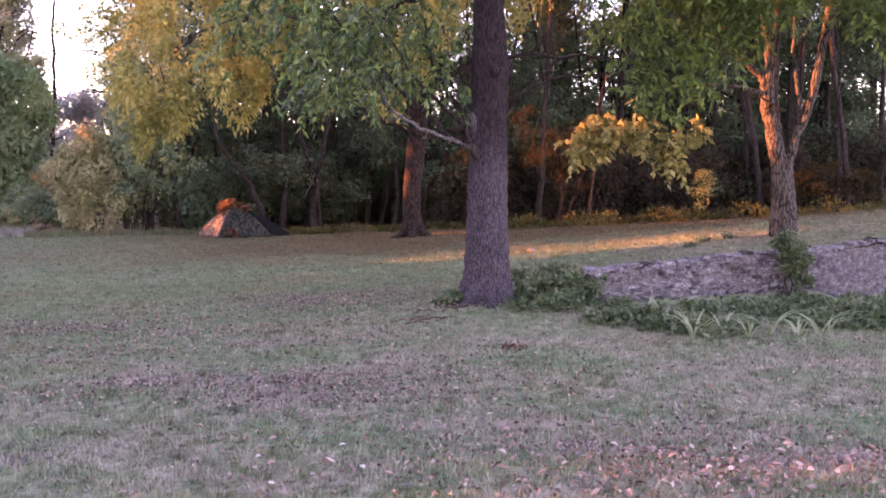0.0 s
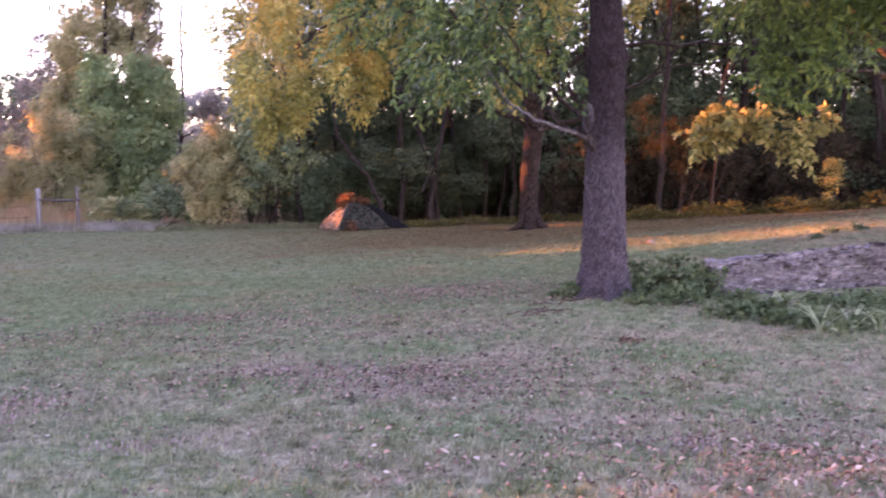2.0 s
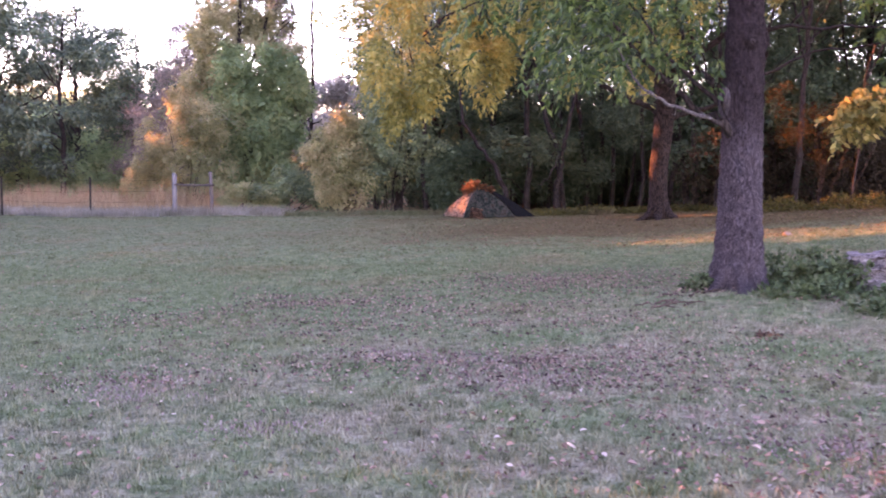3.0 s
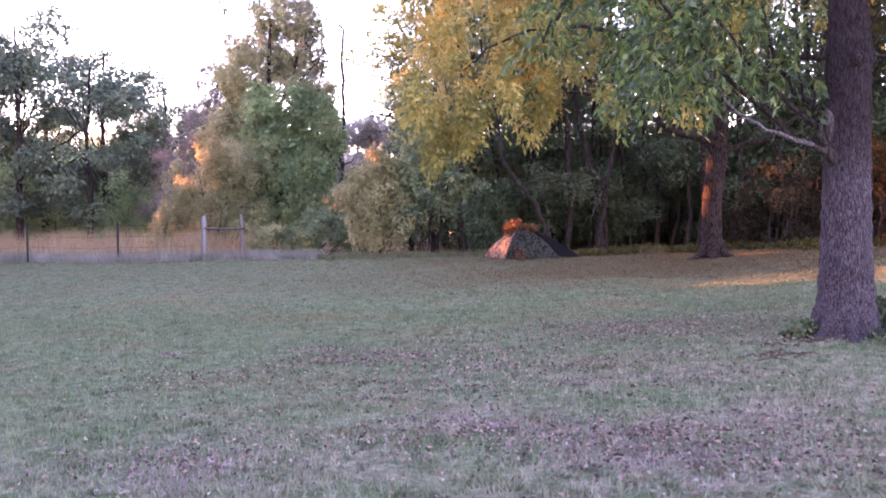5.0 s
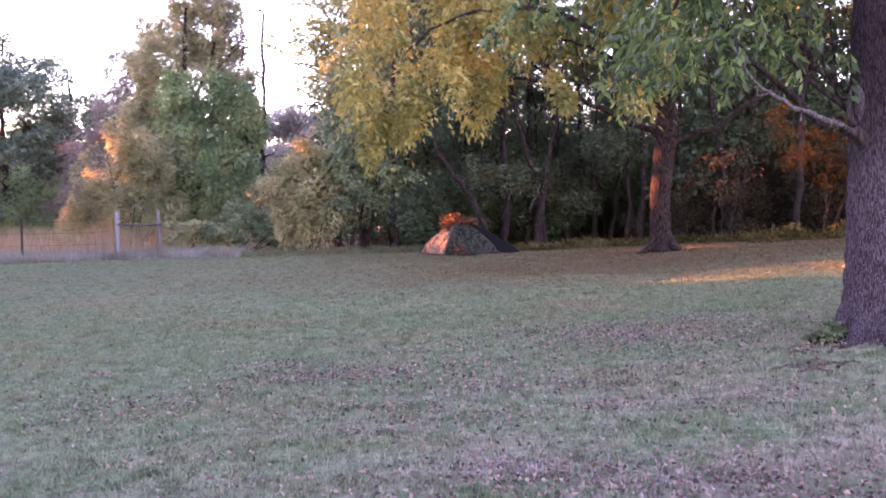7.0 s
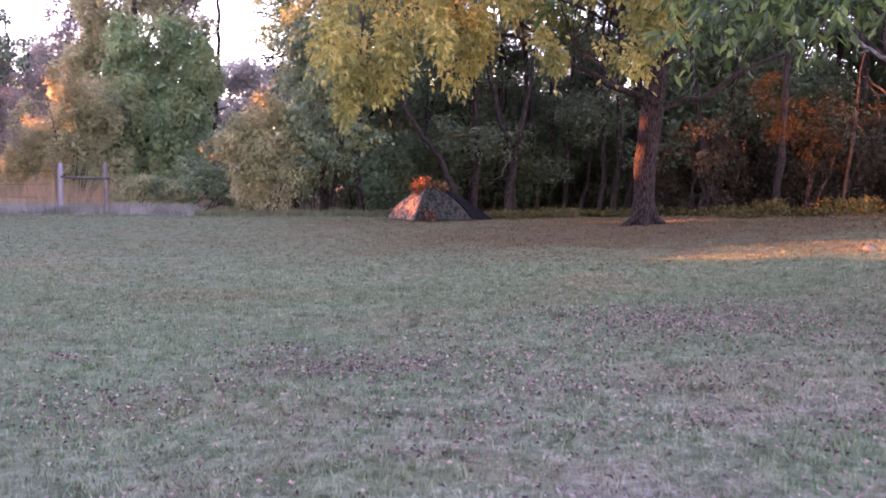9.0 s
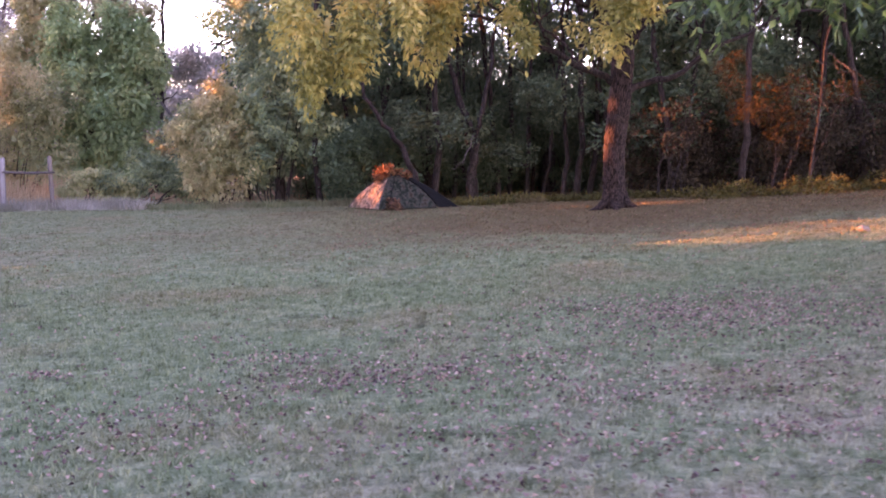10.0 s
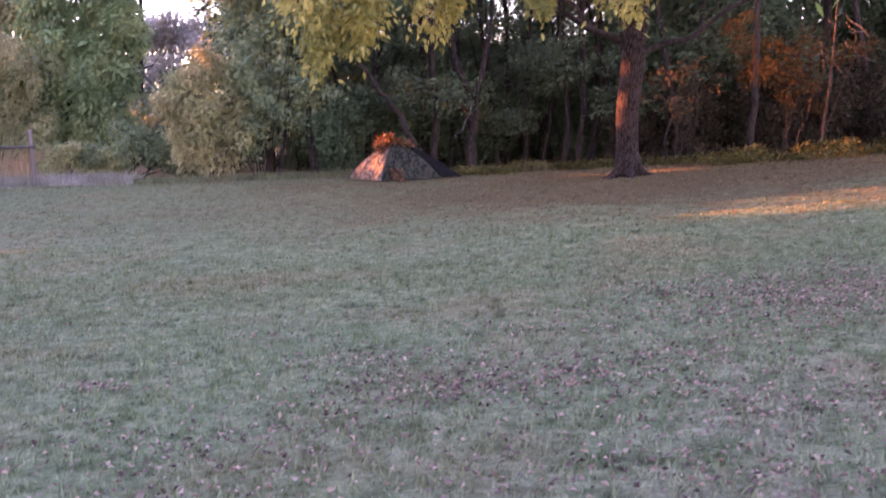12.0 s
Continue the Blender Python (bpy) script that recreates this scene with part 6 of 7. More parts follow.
# the dark fly drawn out behind
vs = []
tipf = Vector((1.66, 0.33, 0.0))
n = 12
for i in range(n + 1):
    s = i / n
    a = arc(TR, s) + Vector((0.03, 0.03, 0.02))
    e = tipf * (1 - s) + Vector((0.1, 0.1, 0)) * s
    e.z = 0.02 + (TH + 0.03) * (0.55 * s + 0.45 * math.sin(s * math.pi / 2))
    g2 = arc(TB, s) + Vector((0.04, 0.05, 0.02))
    for q in (a, a.lerp(e, 0.5), e, e.lerp(g2, 0.5), g2):
        vs.append(q[:])
i = np.arange(n)[:, None] * 5
j = np.arange(4)[None, :]
f = np.stack([i + j, i + j + 1, i + 6 + j, i + 5 + j], -1).reshape(-1, 4)
put("rain_fly", np_mesh("rain_fly", np.array(vs), f, True), FLY, tent, "black fly stretched out behind")
for c in (TL, TF, TR, tipf):
    d = Vector((c.x, c.y, 0)).normalized()
    put("peg", np_mesh("peg", *tube([(c + d * 0.05)[:], (c + d * 0.12 + Vector((0, 0, -0.08)))[:]], [0.008, 0.006], 6), True), POLE, tent)

heap = thing("leaf_heap", pose(-3.01, 30.5, tz + TH), "heap of orange dead leaves on top of the tent", "leaves")
v, f = foliage([(-0.05, 0, 0.05, 0.30, 0.26, 0.08), (-0.28, -0.12, -0.06, 0.22, 0.22, 0.08), (0.22, 0, 0.0, 0.25, 0.22, 0.06), (-0.08, 0, 0.13, 0.13, 0.13, 0.06)], 44, 16, 0.09, 0.05, 0.1)
put("leaves", np_mesh("leaves", v, f), LEAF_ORANGE, heap)
limb_part(heap, [(-0.5, -0.1, -0.12), (-0.1, 0, 0.06), (0.3, 0.05, 0.02), (0.55, 0.1, 0.05)], 0.014, 0.006, BARK_DARK, "twig", 10, 6)
bag = thing("leaf_heap", pose(-3.02, 29.62, gz(-3.02, 29.62)), "low heap of brown leaves against the tent door", "leaves")
v, f = foliage([(0, 0, 0.08, 0.20, 0.12, 0.10), (0.03, 0.1, 0.2, 0.12, 0.1, 0.08)], 22, 14, 0.08, 0.05, 0.1)
put("leaves", np_mesh("leaves", v, f), LEAF_RED, bag)

# ---- stone on the lawn ----
rock = thing("rock", at(3.62, 19.2) @ Matrix.Scale(0.6, 4), "small pale stone lying in the sunlit grass", "rock")
bm = bmesh.new()
bmesh.ops.create_icosphere(bm, subdivisions=3, radius=0.11)
for q in bm.verts:
    q.co *= 1 + 0.35 * noise.noise(q.co * 9)
    q.co.x *= 1.3
    q.co.z = q.co.z * 0.8 + 0.05
put("stone", bm, ROCK, rock)

rng = np.random.default_rng(36)
# ---- plants by the wall ----
balls = []
for k in range(90):
    x = 2.1 + 6.6 * rng.uniform()
    front = 12.0 - 2.1 * float(smooth(2.0, 3.7, x))
    y = front + 0.15 + (12.6 - front) * rng.uniform()
    r, h = rng.uniform(0.2, 0.42), rng.uniform(0.05, 0.15)
    balls.append((x, y, gz(x, y) + h * 0.35, r, r * 0.7, h * 0.8))
for x, y, r, h in ((2.45, 12.75, 0.28, 0.16), (2.75, 12.75, 0.3, 0.26), (3.0, 13.0, 0.25, 0.34), (2.6, 13.1, 0.3, 0.2), (2.15, 12.3, 0.18, 0.08), (2.95, 13.15, 0.25, 0.38), (2.6, 13.35, 0.3, 0.25), (3.25, 12.85, 0.2, 0.32)):
    balls.append((x, y, gz(x, y) + h * 0.5, r, r * 0.8, h * 0.6))
v, f = foliage(balls, 640, 24, 0.08, 0.045, 0.1)
tagged(put("ground_cover", np_mesh("ground_cover", v, f), LEAF_IVY), "low green ground cover along the foot of the wall", "ground cover", kind="stuff")
bush("small_plant", [(0, 0, 0.10, 0.12, 0.12, 0.10), (-0.08, 0, 0.05, 0.10, 0.1, 0.05)], 26, 12, 0.07, LEAF_IVY, "small green plant at the foot of the tree", at(1.38, 12.55), 4, 0.6, "plant")
bush("wall_shrub", [(0, 0, 0.78, 0.20, 0.16, 0.16), (-0.02, 0, 0.58, 0.20, 0.16, 0.2), (0.06, 0, 0.40, 0.16, 0.14, 0.18)], 110, 20, 0.055, LEAF_IVY, "small upright shrub in front of the stone wall", at(5.82, 12.78), 5, 0.55)
iris0 = None
for k, (x, y, s) in enumerate(((3.5, 9.9, 0.6), (3.85, 10.0, 0.9), (4.1, 9.95, 0.8), (4.35, 10.05, 1.05), (4.6, 9.95, 0.8), (4.85, 10.0, 1.0), (3.55, 11.6, 0.9), (3.9, 12.2, 0.7), (5.05, 10.2, 0.7))):
    if iris0 is None or k == 3:
        iris0 = thing("sword_leaf_plant", at(x, y), "clump of arching pale green sword-shaped leaves", "plant", "sword-leaved plants")
        for q in range(11):
            a, L = rng.uniform(0, 2 * np.pi), rng.uniform(0.3, 0.55)
            out = np.array([math.cos(a), math.sin(a) * 0.7, 0])
            bend = rng.uniform(0.6, 1.25)
            side = np.array([-out[1], out[0], 0]) * 0.012
            vs = []
            for t in np.linspace(0, 1, 7):
                p = out * (0.03 + L * bend * t ** 1.5) + np.array([0, 0, L * (t - 0.55 * bend * t * t)])
                wd = side * (1 - t ** 3) * 1.2
                vs += [p - wd, p + np.array([0, 0, -0.004]), p + wd]
            i = np.arange(6)[:, None] * 3
            j = np.arange(2)[None, :]
            f = np.stack([i + j, i + j + 1, i + j + 4, i + j + 3], -1).reshape(-1, 4)
            put("leaf", np_mesh("leaf", np.array(vs), f, True), IRIS, iris0)
    else:
        copy_thing(iris0, pose(x, y, gz(x, y), 0, 0, k * 67) @ Matrix.Scale(s, 4))
# weeds along the top of the wall
n = 1800
x = rng.uniform(3.0, 9.5, n)
keep = np.sin(x * 4.1) * np.sin(x * 1.7 + 1) > 0.1
x = x[keep]
y = WALL_Y + 0.35 + np.abs(rng.normal(0, 0.25, len(x)))
z = land(x, y) + rng.uniform(0, 0.13, len(x))
v, f = leaf_arrays(np.stack([x, y, z], -1), 0.06, 0.035, 0.0)
tagged(put("wall_top_weeds", np_mesh("wall_top_weeds", v, f), LEAF_IVY), "small weeds growing behind the wall's top", "weeds", kind="stuff")

rng = np.random.default_rng(37)
# ---- grass and leaves ----
def blades(x, y, length, width, mat, name, label, flat=0.5, kind="stuff"):
    n = len(x)
    z = land(x, y) - 0.004
    a = rng.uniform(0, 2 * np.pi, n)
    tilt = rng.uniform(0.1, 1.0, n) * flat
    L = length * rng.uniform(0.5, 1.4, n)
    W = width * rng.uniform(0.7, 1.3, n)
    b = rng.uniform(0, 2 * np.pi, n)
    base = np.stack([x, y, z], -1)
    side = np.stack([np.cos(b), np.sin(b), 0 * b], -1) * W[:, None] * 0.5
    tip = base + np.stack([np.cos(a) * np.sin(tilt), np.sin(a) * np.sin(tilt), np.cos(tilt)], -1) * L[:, None]
    v = np.stack([base - side, base + side, tip], 1).reshape(-1, 3)
    f = np.arange(3 * n).reshape(-1, 3)
    return tagged(put(name, np_mesh(name, v, f), mat), label, "grass", kind=kind)


def lawn_spread(n, ya, yb, power):
    y = ya + rng.uniform(0, 1, n) ** power * (yb - ya)
    xa, xb = -0.64 * (y - 1) - 1.0, 0.56 * y + 0.9
    edge = np.abs(rng.normal(0, 1, n)) ** 2 * 0.9 * rng.choice([-1, 0, 0, 0, 1], n)
    return xa + rng.uniform(0, 1, n) * (xb - xa) + edge, y - np.abs(rng.normal(0, 1, n)) ** 2 * 0.8 * (rng.uniform(0, 1, n) < 0.12)


def lawn_keep(x, y):
    return ~((x > 3.1) & (y > WALL_Y - 0.1) & (y < WALL_Y + 0.4)) & ~((x > 1.0) & (y > 33))


x, y = lawn_spread(275000, 4.0, 17.5, 0.85)
keep = lawn_keep(x, y)
blades(x[keep], y[keep], 0.034, 0.013, BLADES, "grass", "short mown grass, green and dry", 1.0)
x, y = rng.uniform(-22, 16, 45000), rng.uniform(-6, 17, 45000)
keep = lawn_keep(x, y) & ~((x > -0.64 * (y - 1) - 1.0) & (x < 0.56 * y + 0.9) & (y > 4.2))
blades(x[keep], y[keep], 0.05, 0.03, BLADES, "grass", "mown grass round the lawn", 1.0)
cx, cy = lawn_spread(14000, 4.2, 20, 0.85)
x = np.repeat(cx, 9) + rng.normal(0, 0.022, 14000 * 9)
y = np.repeat(cy, 9) + rng.normal(0, 0.022, 14000 * 9)
keep = lawn_keep(x, y)
blades(x[keep], y[keep], 0.055, 0.012, BLADES, "grass_tufts", "small tufts standing out of the mown grass", 0.9)
x, y = lawn_spread(120000, 15, 34, 1.0)
keep = lawn_keep(x, y)
blades(x[keep], y[keep], 0.036, 0.028, BLADES, "grass", "short mown grass towards the wood", 1.0)
n = 9000
x = rng.uniform(-13, 1, n)
y = 31.9 + 0.3 * np.sin(x) + np.abs(rng.normal(0, 0.5, n)) + 0.1 * np.clip(-x - 4, 0, 9)
blades(x, y, 0.18, 0.02, BLADES, "long_grass", "uncut grass fringe below the bushes", 0.6)
n = 22000
x = rng.uniform(-27, -9.5, n)
y = 32.1 + 0.25 * np.sin(x * 0.9) + np.abs(rng.normal(0, 0.9, n))
blades(x, y, 0.30, 0.025, GREY_GRASS, "long_grass", "grey-green uncut grass under the fence", 0.9)
n = 44000
x = rng.uniform(-38, -12.2, n) + rng.normal(0, 0.25, n)
y = 33.3 + rng.uniform(0, 1, n) ** 1.6 * 12
keep = rng.uniform(0, 1, n) < 0.45 + 0.6 * np.sin(x * 1.9 + np.sin(y * 2)) * np.sin(y * 1.3 + x * 0.6)
x, y = x[keep], y[keep]
tall = np.sin(x * 0.8) * np.sin(y * 0.9 + 1) > -0.1
blades(x[tall], y[tall], 0.85, 0.022, STRAW, "dry_field_grass", "tall straw-coloured grass of the field", 0.4)
blades(x[~tall], y[~tall], 0.55, 0.024, STRAW, "dry_field_grass", "shorter straw-coloured grass of the field", 0.7)

# flattened mauve thatch and clover in patches
patches = ((-0.9, 8.35, 0.38, 0.22), (-0.2, 7.6, 0.28, 0.18), (-1.5, 8.6, 0.22, 0.14), (-3.3, 7.4, 0.30, 0.22), (-3.0, 6.9, 0.2, 0.14), (1.35, 5.6, 0.3, 0.16), (2.0, 5.15, 0.4, 0.14), (2.7, 5.25, 0.3, 0.15), (-1.87, 6.05, 0.22, 0.1),
           (0.5, 14.6, 0.6, 0.4), (-0.4, 14.1, 0.5, 0.3), (0.7, 13.4, 0.4, 0.25), (-2.8, 13.5, 0.2, 0.15), (-3.0, 11.9, 0.4, 0.22), (-3.6, 11.6, 0.18, 0.12), (-0.5, 11.4, 0.4, 0.25), (-4.6, 10.2, 0.4, 0.2), (-3.57, 8.9, 0.3, 0.2), (-1.67, 8.96, 0.3, 0.2), (-4.9, 11.1, 0.3, 0.2))
x = np.concatenate([rng.normal(p, s, int(12000 * s * t) + 250) for p, q, s, t in patches[:9]])
y = np.concatenate([rng.normal(q, t, int(12000 * s * t) + 250) for p, q, s, t in patches[:9]])
blades(x, y, 0.032, 0.016, THATCH, "dry_thatch", "mauve-brown dead thatch in patches on the lawn", 1.45)
x = np.concatenate([rng.normal(p, s * 1.3, int(900 * s * t) + 35) for p, q, s, t in patches[9:]] + [rng.uniform(0.3, 5.2, 1500)])
y = np.concatenate([rng.normal(q, t * 1.5, int(900 * s * t) + 35) for p, q, s, t in patches[9:]] + [4.6 + 5.0 * rng.uniform(0, 1, 1500) ** 1.3])
c = np.stack([x, y, land(x, y) + rng.uniform(0.012, 0.035, len(x))], -1)
v, f = leaf_arrays(c, 0.036, 0.022, 0.0, direction=np.stack([rng.normal(0, 1, len(x)), rng.normal(0, 1, len(x)), rng.normal(0, 0.3, len(x))], -1), curl=0.3)
tagged(put("leaf_litter", np_mesh("leaf_litter", v, f), LEAF_FALLEN), "drifts of red-brown leaf litter on the grass", "leaves", kind="stuff")

x, y = lawn_spread(2600, 4.5, 24, 1.0)
drifts = [(-0.9, 8.2, 0.8, 0.35, 420), (0.5, 13.2, 1.1, 0.8, 800), (2.3, 5.2, 0.9, 0.4, 420), (1.4, 6.0, 0.9, 0.4, 260), (0.3, 7.4, 0.7, 0.3, 300), (-3.1, 12.2, 0.8, 0.45, 230), (-3.8, 12.7, 0.3, 0.15, 120), (-2.2, 11.4, 0.8, 0.5, 260), (-1.0, 13.4, 0.9, 0.4, 350),
          (-1.1, 7.8, 0.6, 0.4, 280), (-3.2, 7.5, 0.5, 0.3, 220), (0.6, 8.3, 0.7, 0.4, 300), (0.0, 10.2, 0.7, 0.4, 280), (-1.8, 10.0, 0.7, 0.3, 240), (0.1, 14.6, 0.8, 0.4, 260), (-4.4, 11.0, 0.6, 0.4, 240), (-0.4, 13.9, 0.7, 0.30, 420), (-2.9, 11.8, 0.45, 0.22, 260), (-1.9, 12.2, 0.25, 0.15, 70), (-1.7, 11.0, 0.5, 0.25, 190), (-2.8, 10.2, 0.5, 0.3, 150), (-1.2, 14.5, 0.3, 0.15, 60)]
cx, cy = lawn_spread(40, 5.0, 15, 0.9)
drifts += [(p, q, s, s * 0.5, int(m)) for p, q, s, m in zip(cx, cy, rng.uniform(0.12, 0.5, 40), rng.uniform(15, 60, 40))]
px = [rng.normal(p, s, m) for p, q, s, t, m in drifts]
py = [rng.normal(q, t, m) for p, q, s, t, m in drifts]
x2 = np.concatenate([x, *px, rng.uniform(-4, 14, 3600)])
y2 = np.concatenate([y, *py, rng.uniform(19, 31, 3600)])
keep = ~((x2 > 3.1) & (y2 > WALL_Y - 0.1) & (y2 < WALL_Y + 0.4))
x2, y2 = x2[keep], y2[keep]
c = np.stack([x2, y2, land(x2, y2) + rng.uniform(0.015, 0.05, len(x2))], -1)
d = np.stack([rng.normal(0, 1, len(x2)), rng.normal(0, 1, len(x2)), rng.normal(0, 0.4, len(x2))], -1)
for part_of, leaf_mat, words in ((y2 < 18.5, LEAF_FALLEN, "dry brown and pale leaves scattered on the grass"), (y2 >= 18.5, LEAF_RED, "red-brown leaves lying thick before the wood")):
    v, f = leaf_arrays(c[part_of], 0.036, 0.022, -0.05, direction=d[part_of], curl=0.35)
    tagged(put("fallen_leaves", np_mesh("fallen_leaves", v, f), leaf_mat), words, "leaves", kind="stuff")

XA, XB = 3.18, 12.0


def wall_top(x):
    return 0.51 + 0.094 * (x - XA)


rng = np.random.default_rng(39)
def curled_leaves(c, length, width):
    """Dead leaves with an oval outline, rolled in along the midrib and bent along their length."""
    n = len(c)
    d = unit(np.stack([rng.normal(0, 1, n), rng.normal(0, 1, n), rng.normal(0, 0.25, n)], -1))
    s = unit(np.cross(d, np.array([0, 0, 1.0]) + rng.normal(0, 0.45, (n, 3))))
    u = np.cross(s, d)
    L = (length * rng.uniform(0.6, 1.3, n))[:, None]
    W = (width * rng.uniform(0.6, 1.2, n))[:, None]
    roll = rng.uniform(0.3, 1.6, n)[:, None]
    bend = rng.uniform(-0.5, 0.7, n)[:, None]
    rows = []
    for t, q in ((0.0, 0.08), (0.22, 0.75), (0.5, 1.0), (0.78, 0.7), (1.0, 0.05)):
        mid = c + d * L * (t - 0.5) + u * L * bend * (t - 0.5) ** 2
        rows += [mid - s * W * 0.5 * q + u * W * 0.5 * roll * q, mid, mid + s * W * 0.5 * q + u * W * 0.5 * roll * q]
    v = np.stack(rows, 1)
    quads = [(3 * k + j, 3 * k + j + 1, 3 * k + j + 4, 3 * k + j + 3) for k in range(4) for j in range(2)]
    f = (np.arange(n)[:, None, None] * 15 + np.array(quads)[None]).reshape(-1, 4)
    return v.reshape(-1, 3), f


# pale curled leaves on the nearest grass
x, y = lawn_spread(250, 4.3, 8.0, 0.9)
x = np.concatenate([x, rng.normal(2.0, 0.75, 140), rng.normal(-0.3, 0.45, 28)])
y = np.concatenate([y, rng.normal(5.0, 0.28, 140), rng.normal(5.3, 0.25, 28)])
c = np.stack([x, y, land(x, y) + rng.uniform(0.03, 0.06, len(x))], -1)
v, f = curled_leaves(c, 0.050, 0.026)
tagged(put("curled_leaves", np_mesh("curled_leaves", v, f), LEAF_PALE), "pale curled leaves lying on the grass tips", "leaves", kind="stuff")

# a clump of brown leaves, chips of bark and twigs near the trunk
clump = thing("leaf_clump", at(1.61, 9.28) @ Matrix.Scale(0.6, 4), "small clump of brown dead leaves on the lawn", "leaves")
v, f = foliage([(0, 0, 0.035, 0.20, 0.12, 0.035), (-0.12, 0.03, 0.02, 0.12, 0.08, 0.02)], 22, 5, 0.07, 0.04, 0.1)
put("leaves", np_mesh("leaves", v, f), LEAF_RED, clump)
for k in range(9):
    x, y = 0.95 + rng.normal(0, 0.16), 11.55 + rng.normal(0, 0.22)
    if k > 5:
        x, y = 1.25 + rng.normal(0, 0.1), 12.15 + rng.normal(0, 0.1)
    a, L = rng.uniform(-0.5, 0.9), rng.uniform(0.09, 0.19)
    tw = thing("fallen_twig", at(x, y), "brown twig lying in the grass by the trunk", "twig", "twigs by the trunk")
    e = np.array([math.cos(a) * L, math.sin(a) * L, 0])
    limb_part(tw, [-e + (0, 0, 0.02), (0, 0.02, 0.045), e + (0, 0, 0.025)], 0.014, 0.006, TWIG, "stick", 7, 6, wob=0.008)

# sprigs at the edge of the sunlit strip, and a dark vine over the wall
for x, y, s in ((6.43, 17.95, 1.0), (6.98, 18.1, 0.8), (5.95, 17.2, 0.6)):
    bush("small_plant", [(0, 0, 0.07 * s, 0.13 * s, 0.10 * s, 0.07 * s), (0.14 * s, 0, 0.04 * s, 0.12 * s, 0.08 * s, 0.04 * s)], 16, 9, 0.05, LEAF_DARK, "low dark sprig growing in the grass", at(x, y), 3, 0.5, "plant")
vine = thing("dead_vine", pose(0, 0, 0), "dark dead vine stem hanging over the wall", "vine")
limb_part(vine, [(7.05, WALL_Y + 0.25, wall_top(7.05) + 0.03), (7.10, WALL_Y - 0.005, wall_top(7.1) - 0.02), (7.22, WALL_Y - 0.012, wall_top(7.2) - 0.12), (7.42, WALL_Y - 0.012, wall_top(7.4) - 0.30)], 0.012, 0.006, BARK_DARK, "stem", 14, 6, wob=0.012)
limb_part(vine, [(7.10, WALL_Y - 0.005, wall_top(7.1) - 0.02), (6.9, WALL_Y - 0.012, wall_top(6.9) - 0.05), (6.62, WALL_Y - 0.012, wall_top(6.6) - 0.06)], 0.008, 0.004, BARK_DARK, "stem", 12, 6, wob=0.01)

rng = np.random.default_rng(38)
# ---- the stone wall, stone by stone ----
wall = thing("retaining_wall", pose(0, 0, 0), "low dry-laid grey stone wall holding up the bank", "wall", kind="structure")


bm = bmesh.new()
cols = []
for x in np.arange(XA + 0.04, XB, 0.2):
    t = wall_top(x) - 0.05
    cols.append([bm.verts.new(p) for p in ((x, WALL_Y + 0.024, -0.25), (x, WALL_Y + 0.024, t), (x, WALL_Y + 0.30, t), (x, WALL_Y + 0.30, -0.25))])
for a, b in zip(cols, cols[1:]):
    for k in range(4):
        bm.faces.new((a[k], b[k], b[(k + 1) % 4], a[(k + 1) % 4]))
bm.faces.new(cols[0])
bm.faces.new(cols[-1][::-1])
bmesh.ops.recalc_face_normals(bm, faces=bm.faces[:])
put("core", bm, MORTAR, wall, "mortar and rubble behind the stones")

# thin uneven capping of mortar along the top
bm = bmesh.new()
cols = []
for x in np.arange(XA - 0.02, XB, 0.045):
    t = wall_top(x) - 0.012 + 0.012 * math.sin(x * 7.3) + 0.008 * math.sin(x * 23) + rng.normal(0, 0.006)
    f = WALL_Y + 0.035 + rng.normal(0, 0.016)
    cols.append([bm.verts.new(p) for p in ((x, f, t - 0.05), (x, f + 0.012, t - 0.006), (x, WALL_Y + 0.16, t + rng.normal(0, 0.006)), (x, WALL_Y + 0.31, t - 0.02), (x, WALL_Y + 0.31, t - 0.06))])
for a, c in zip(cols, cols[1:]):
    for k in range(5):
        bm.faces.new((a[k], c[k], c[(k + 1) % 5], a[(k + 1) % 5]))
bm.faces.new(cols[0])
bm.faces.new(cols[-1][::-1])
bmesh.ops.recalc_face_normals(bm, faces=bm.faces[:])
put("capping", bm, CAPPING, wall, "thin pale capping along the wall's top")


def stone_mesh(k):
    bm = bmesh.new()
    bmesh.ops.create_cube(bm, size=1)
    bmesh.ops.bevel(bm, geom=bm.edges[:], offset=0.12, segments=1, affect="EDGES")
    for q in bm.verts:
        q.co += Vector((noise.noise(q.co * 2 + Vector((k, 0, 0))), noise.noise(q.co * 2 + Vector((0, k, 5))), noise.noise(q.co * 2 + Vector((9, 0, k))))) * 0.24
    me = bpy.data.meshes.new("stone")
    bm.to_mesh(me)
    bm.free()
    me.materials.append(STONE)
    return me


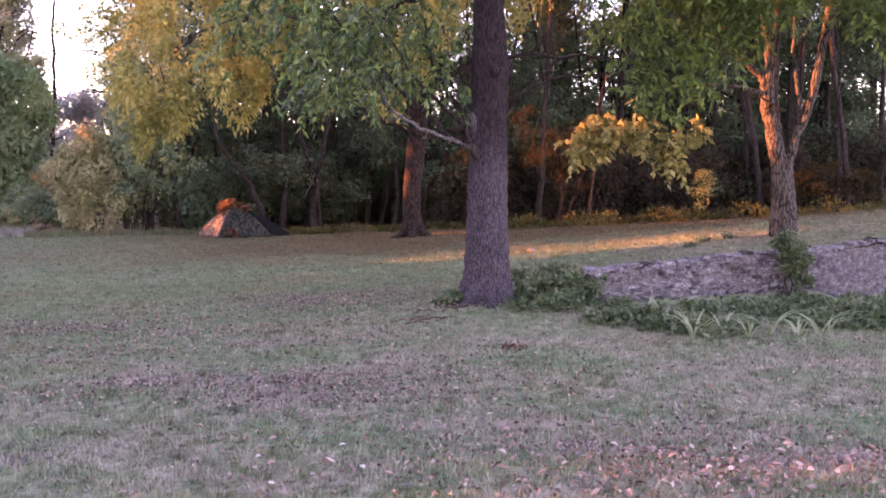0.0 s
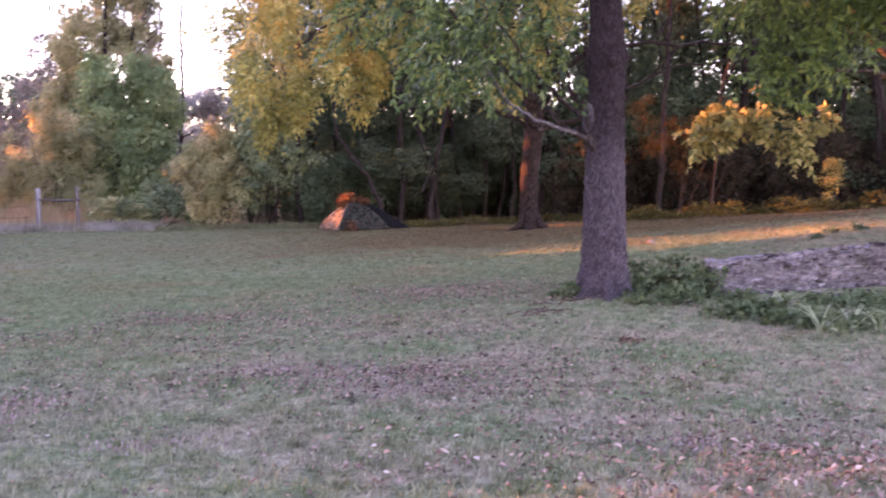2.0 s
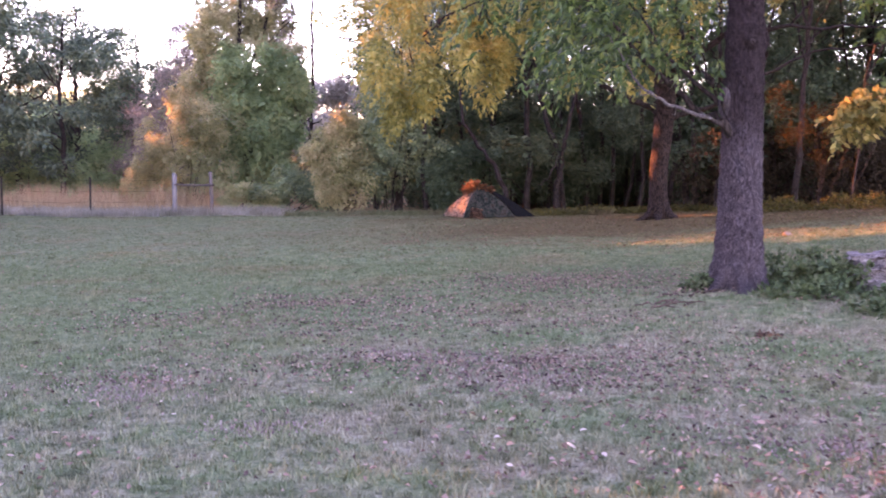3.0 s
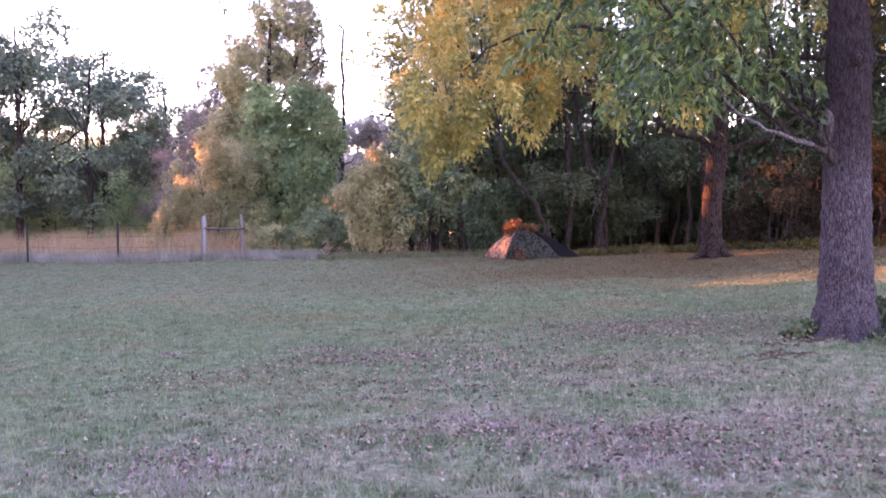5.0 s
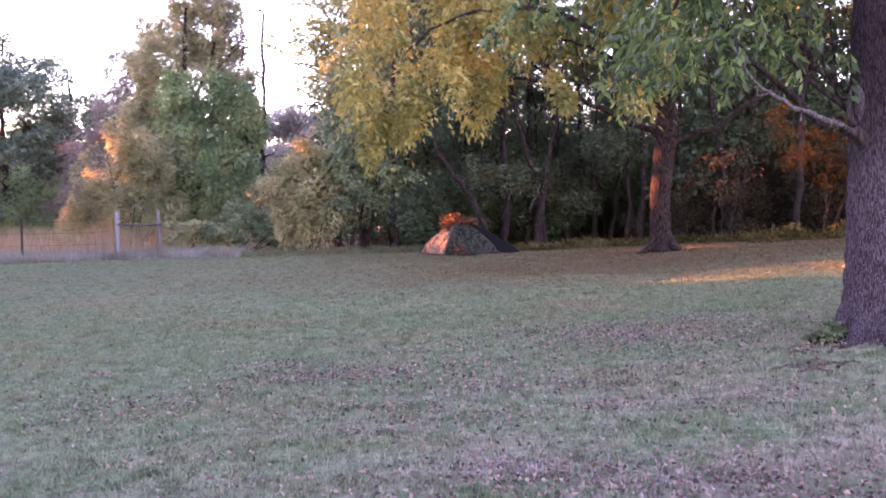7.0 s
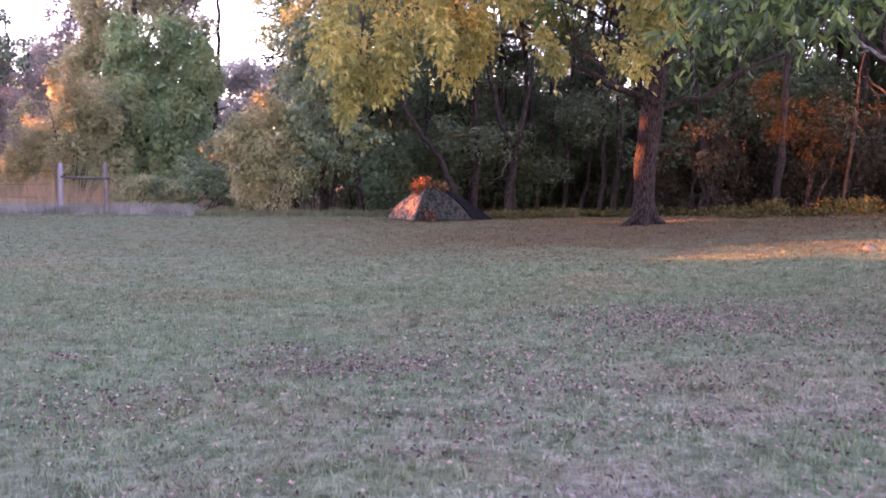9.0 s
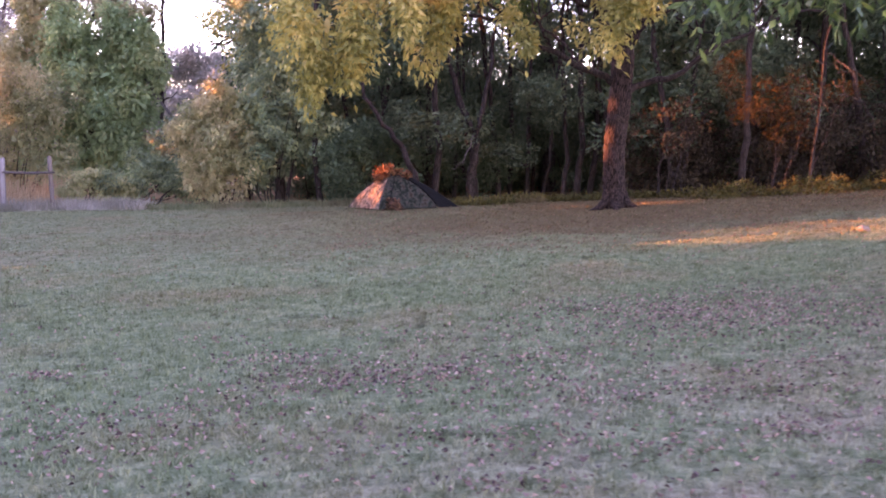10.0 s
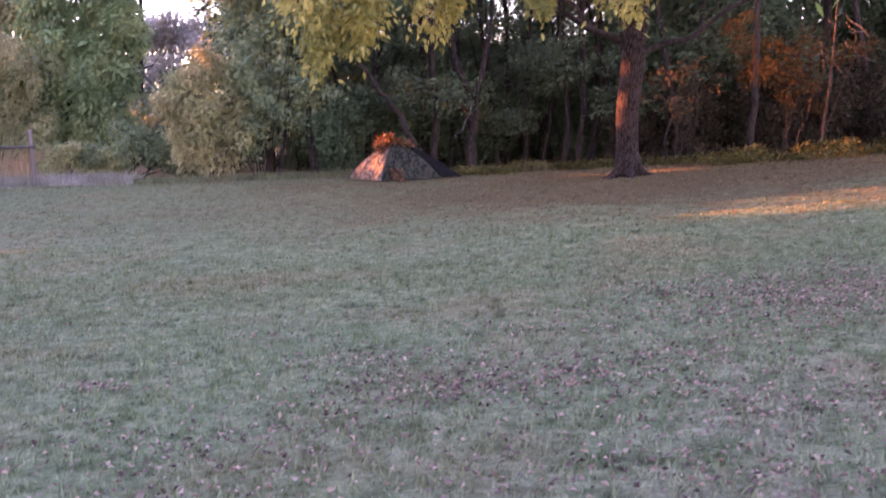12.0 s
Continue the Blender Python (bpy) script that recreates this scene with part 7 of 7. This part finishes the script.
stones = [stone_mesh(k * 3.7) for k in range(9)]
SLOPE = -math.degrees(math.atan(0.094))
shapes = []
for me in stones:
    co = np.empty(len(me.vertices) * 3, np.float32)
    me.vertices.foreach_get("co", co)
    me.calc_loop_triangles()
    tri = np.empty(len(me.loop_triangles) * 3, np.int32)
    me.loop_triangles.foreach_get("vertices", tri)
    shapes.append((co.reshape(-1, 3), tri.reshape(-1, 3)))
count, drop, rest = 0, 0.0, []
while drop < 1.0:
    rh = rng.uniform(0.028, 0.062)
    x = XA + rng.uniform(-0.05, 0.04)
    while x < 8.6:
        L = rng.uniform(0.04, 0.17)
        z = wall_top(x + L / 2) - drop - rh / 2
        bare = x > 6.15 and drop > 0.1 and noise.noise(Vector((x * 1.3, drop * 4, 3))) < 0.35
        if z > -0.06 and not bare:
            pick = rng.integers(9)
            m = pose(x + L / 2, WALL_Y + 0.125 + rng.normal(0, 0.018), z + rng.normal(0, 0.014), rng.normal(0, 6), SLOPE + rng.normal(0, 9), rng.normal(0, 5)) @ Matrix.Diagonal((L * 0.95, 0.22, rh * rng.uniform(0.55, 1.1), 1))
            if count < 300:
                ob = new("stone", stones[pick])
                ob.parent = wall
                ob.matrix_basis = m
                count += 1
            else:
                v, f = shapes[pick]
                mm = np.array(m)
                rest.append((v @ mm[:3, :3].T + mm[:3, 3], f))
        x += L + rng.uniform(0.0, 0.035)
    drop += rh + 0.004
low = put("rubble", np_mesh("rubble", *joined(rest)), STONE, wall, "small stones low in the wall")
tagged(low, kind="stuff")
# old mortar coat left on the eastern stretch
bm = bmesh.new()
rows = []
for x in np.arange(6.1, XB, 0.05):
    edge = 0.05 + 0.05 * noise.noise(Vector((x * 3, 0, 7)))
    row = []
    for k in range(13):
        z = -0.1 + (wall_top(x) - edge - 0.03 + 0.1) * k / 12
        start = 0.03 * smooth(6.1, 6.5, x + 0.25 * noise.noise(Vector((0, z * 5, 2))))
        row.append(bm.verts.new((x, WALL_Y + 0.035 - float(start) + 0.014 * noise.noise(Vector((x * 5, z * 5, 1))), z)))
    rows.append(row)
for a, c in zip(rows, rows[1:]):
    for k in range(12):
        bm.faces.new((a[k], c[k], c[k + 1], a[k + 1]))
put("mortar_coat", bm, MORTAR, wall, "pale cracked coat of mortar over the stones")
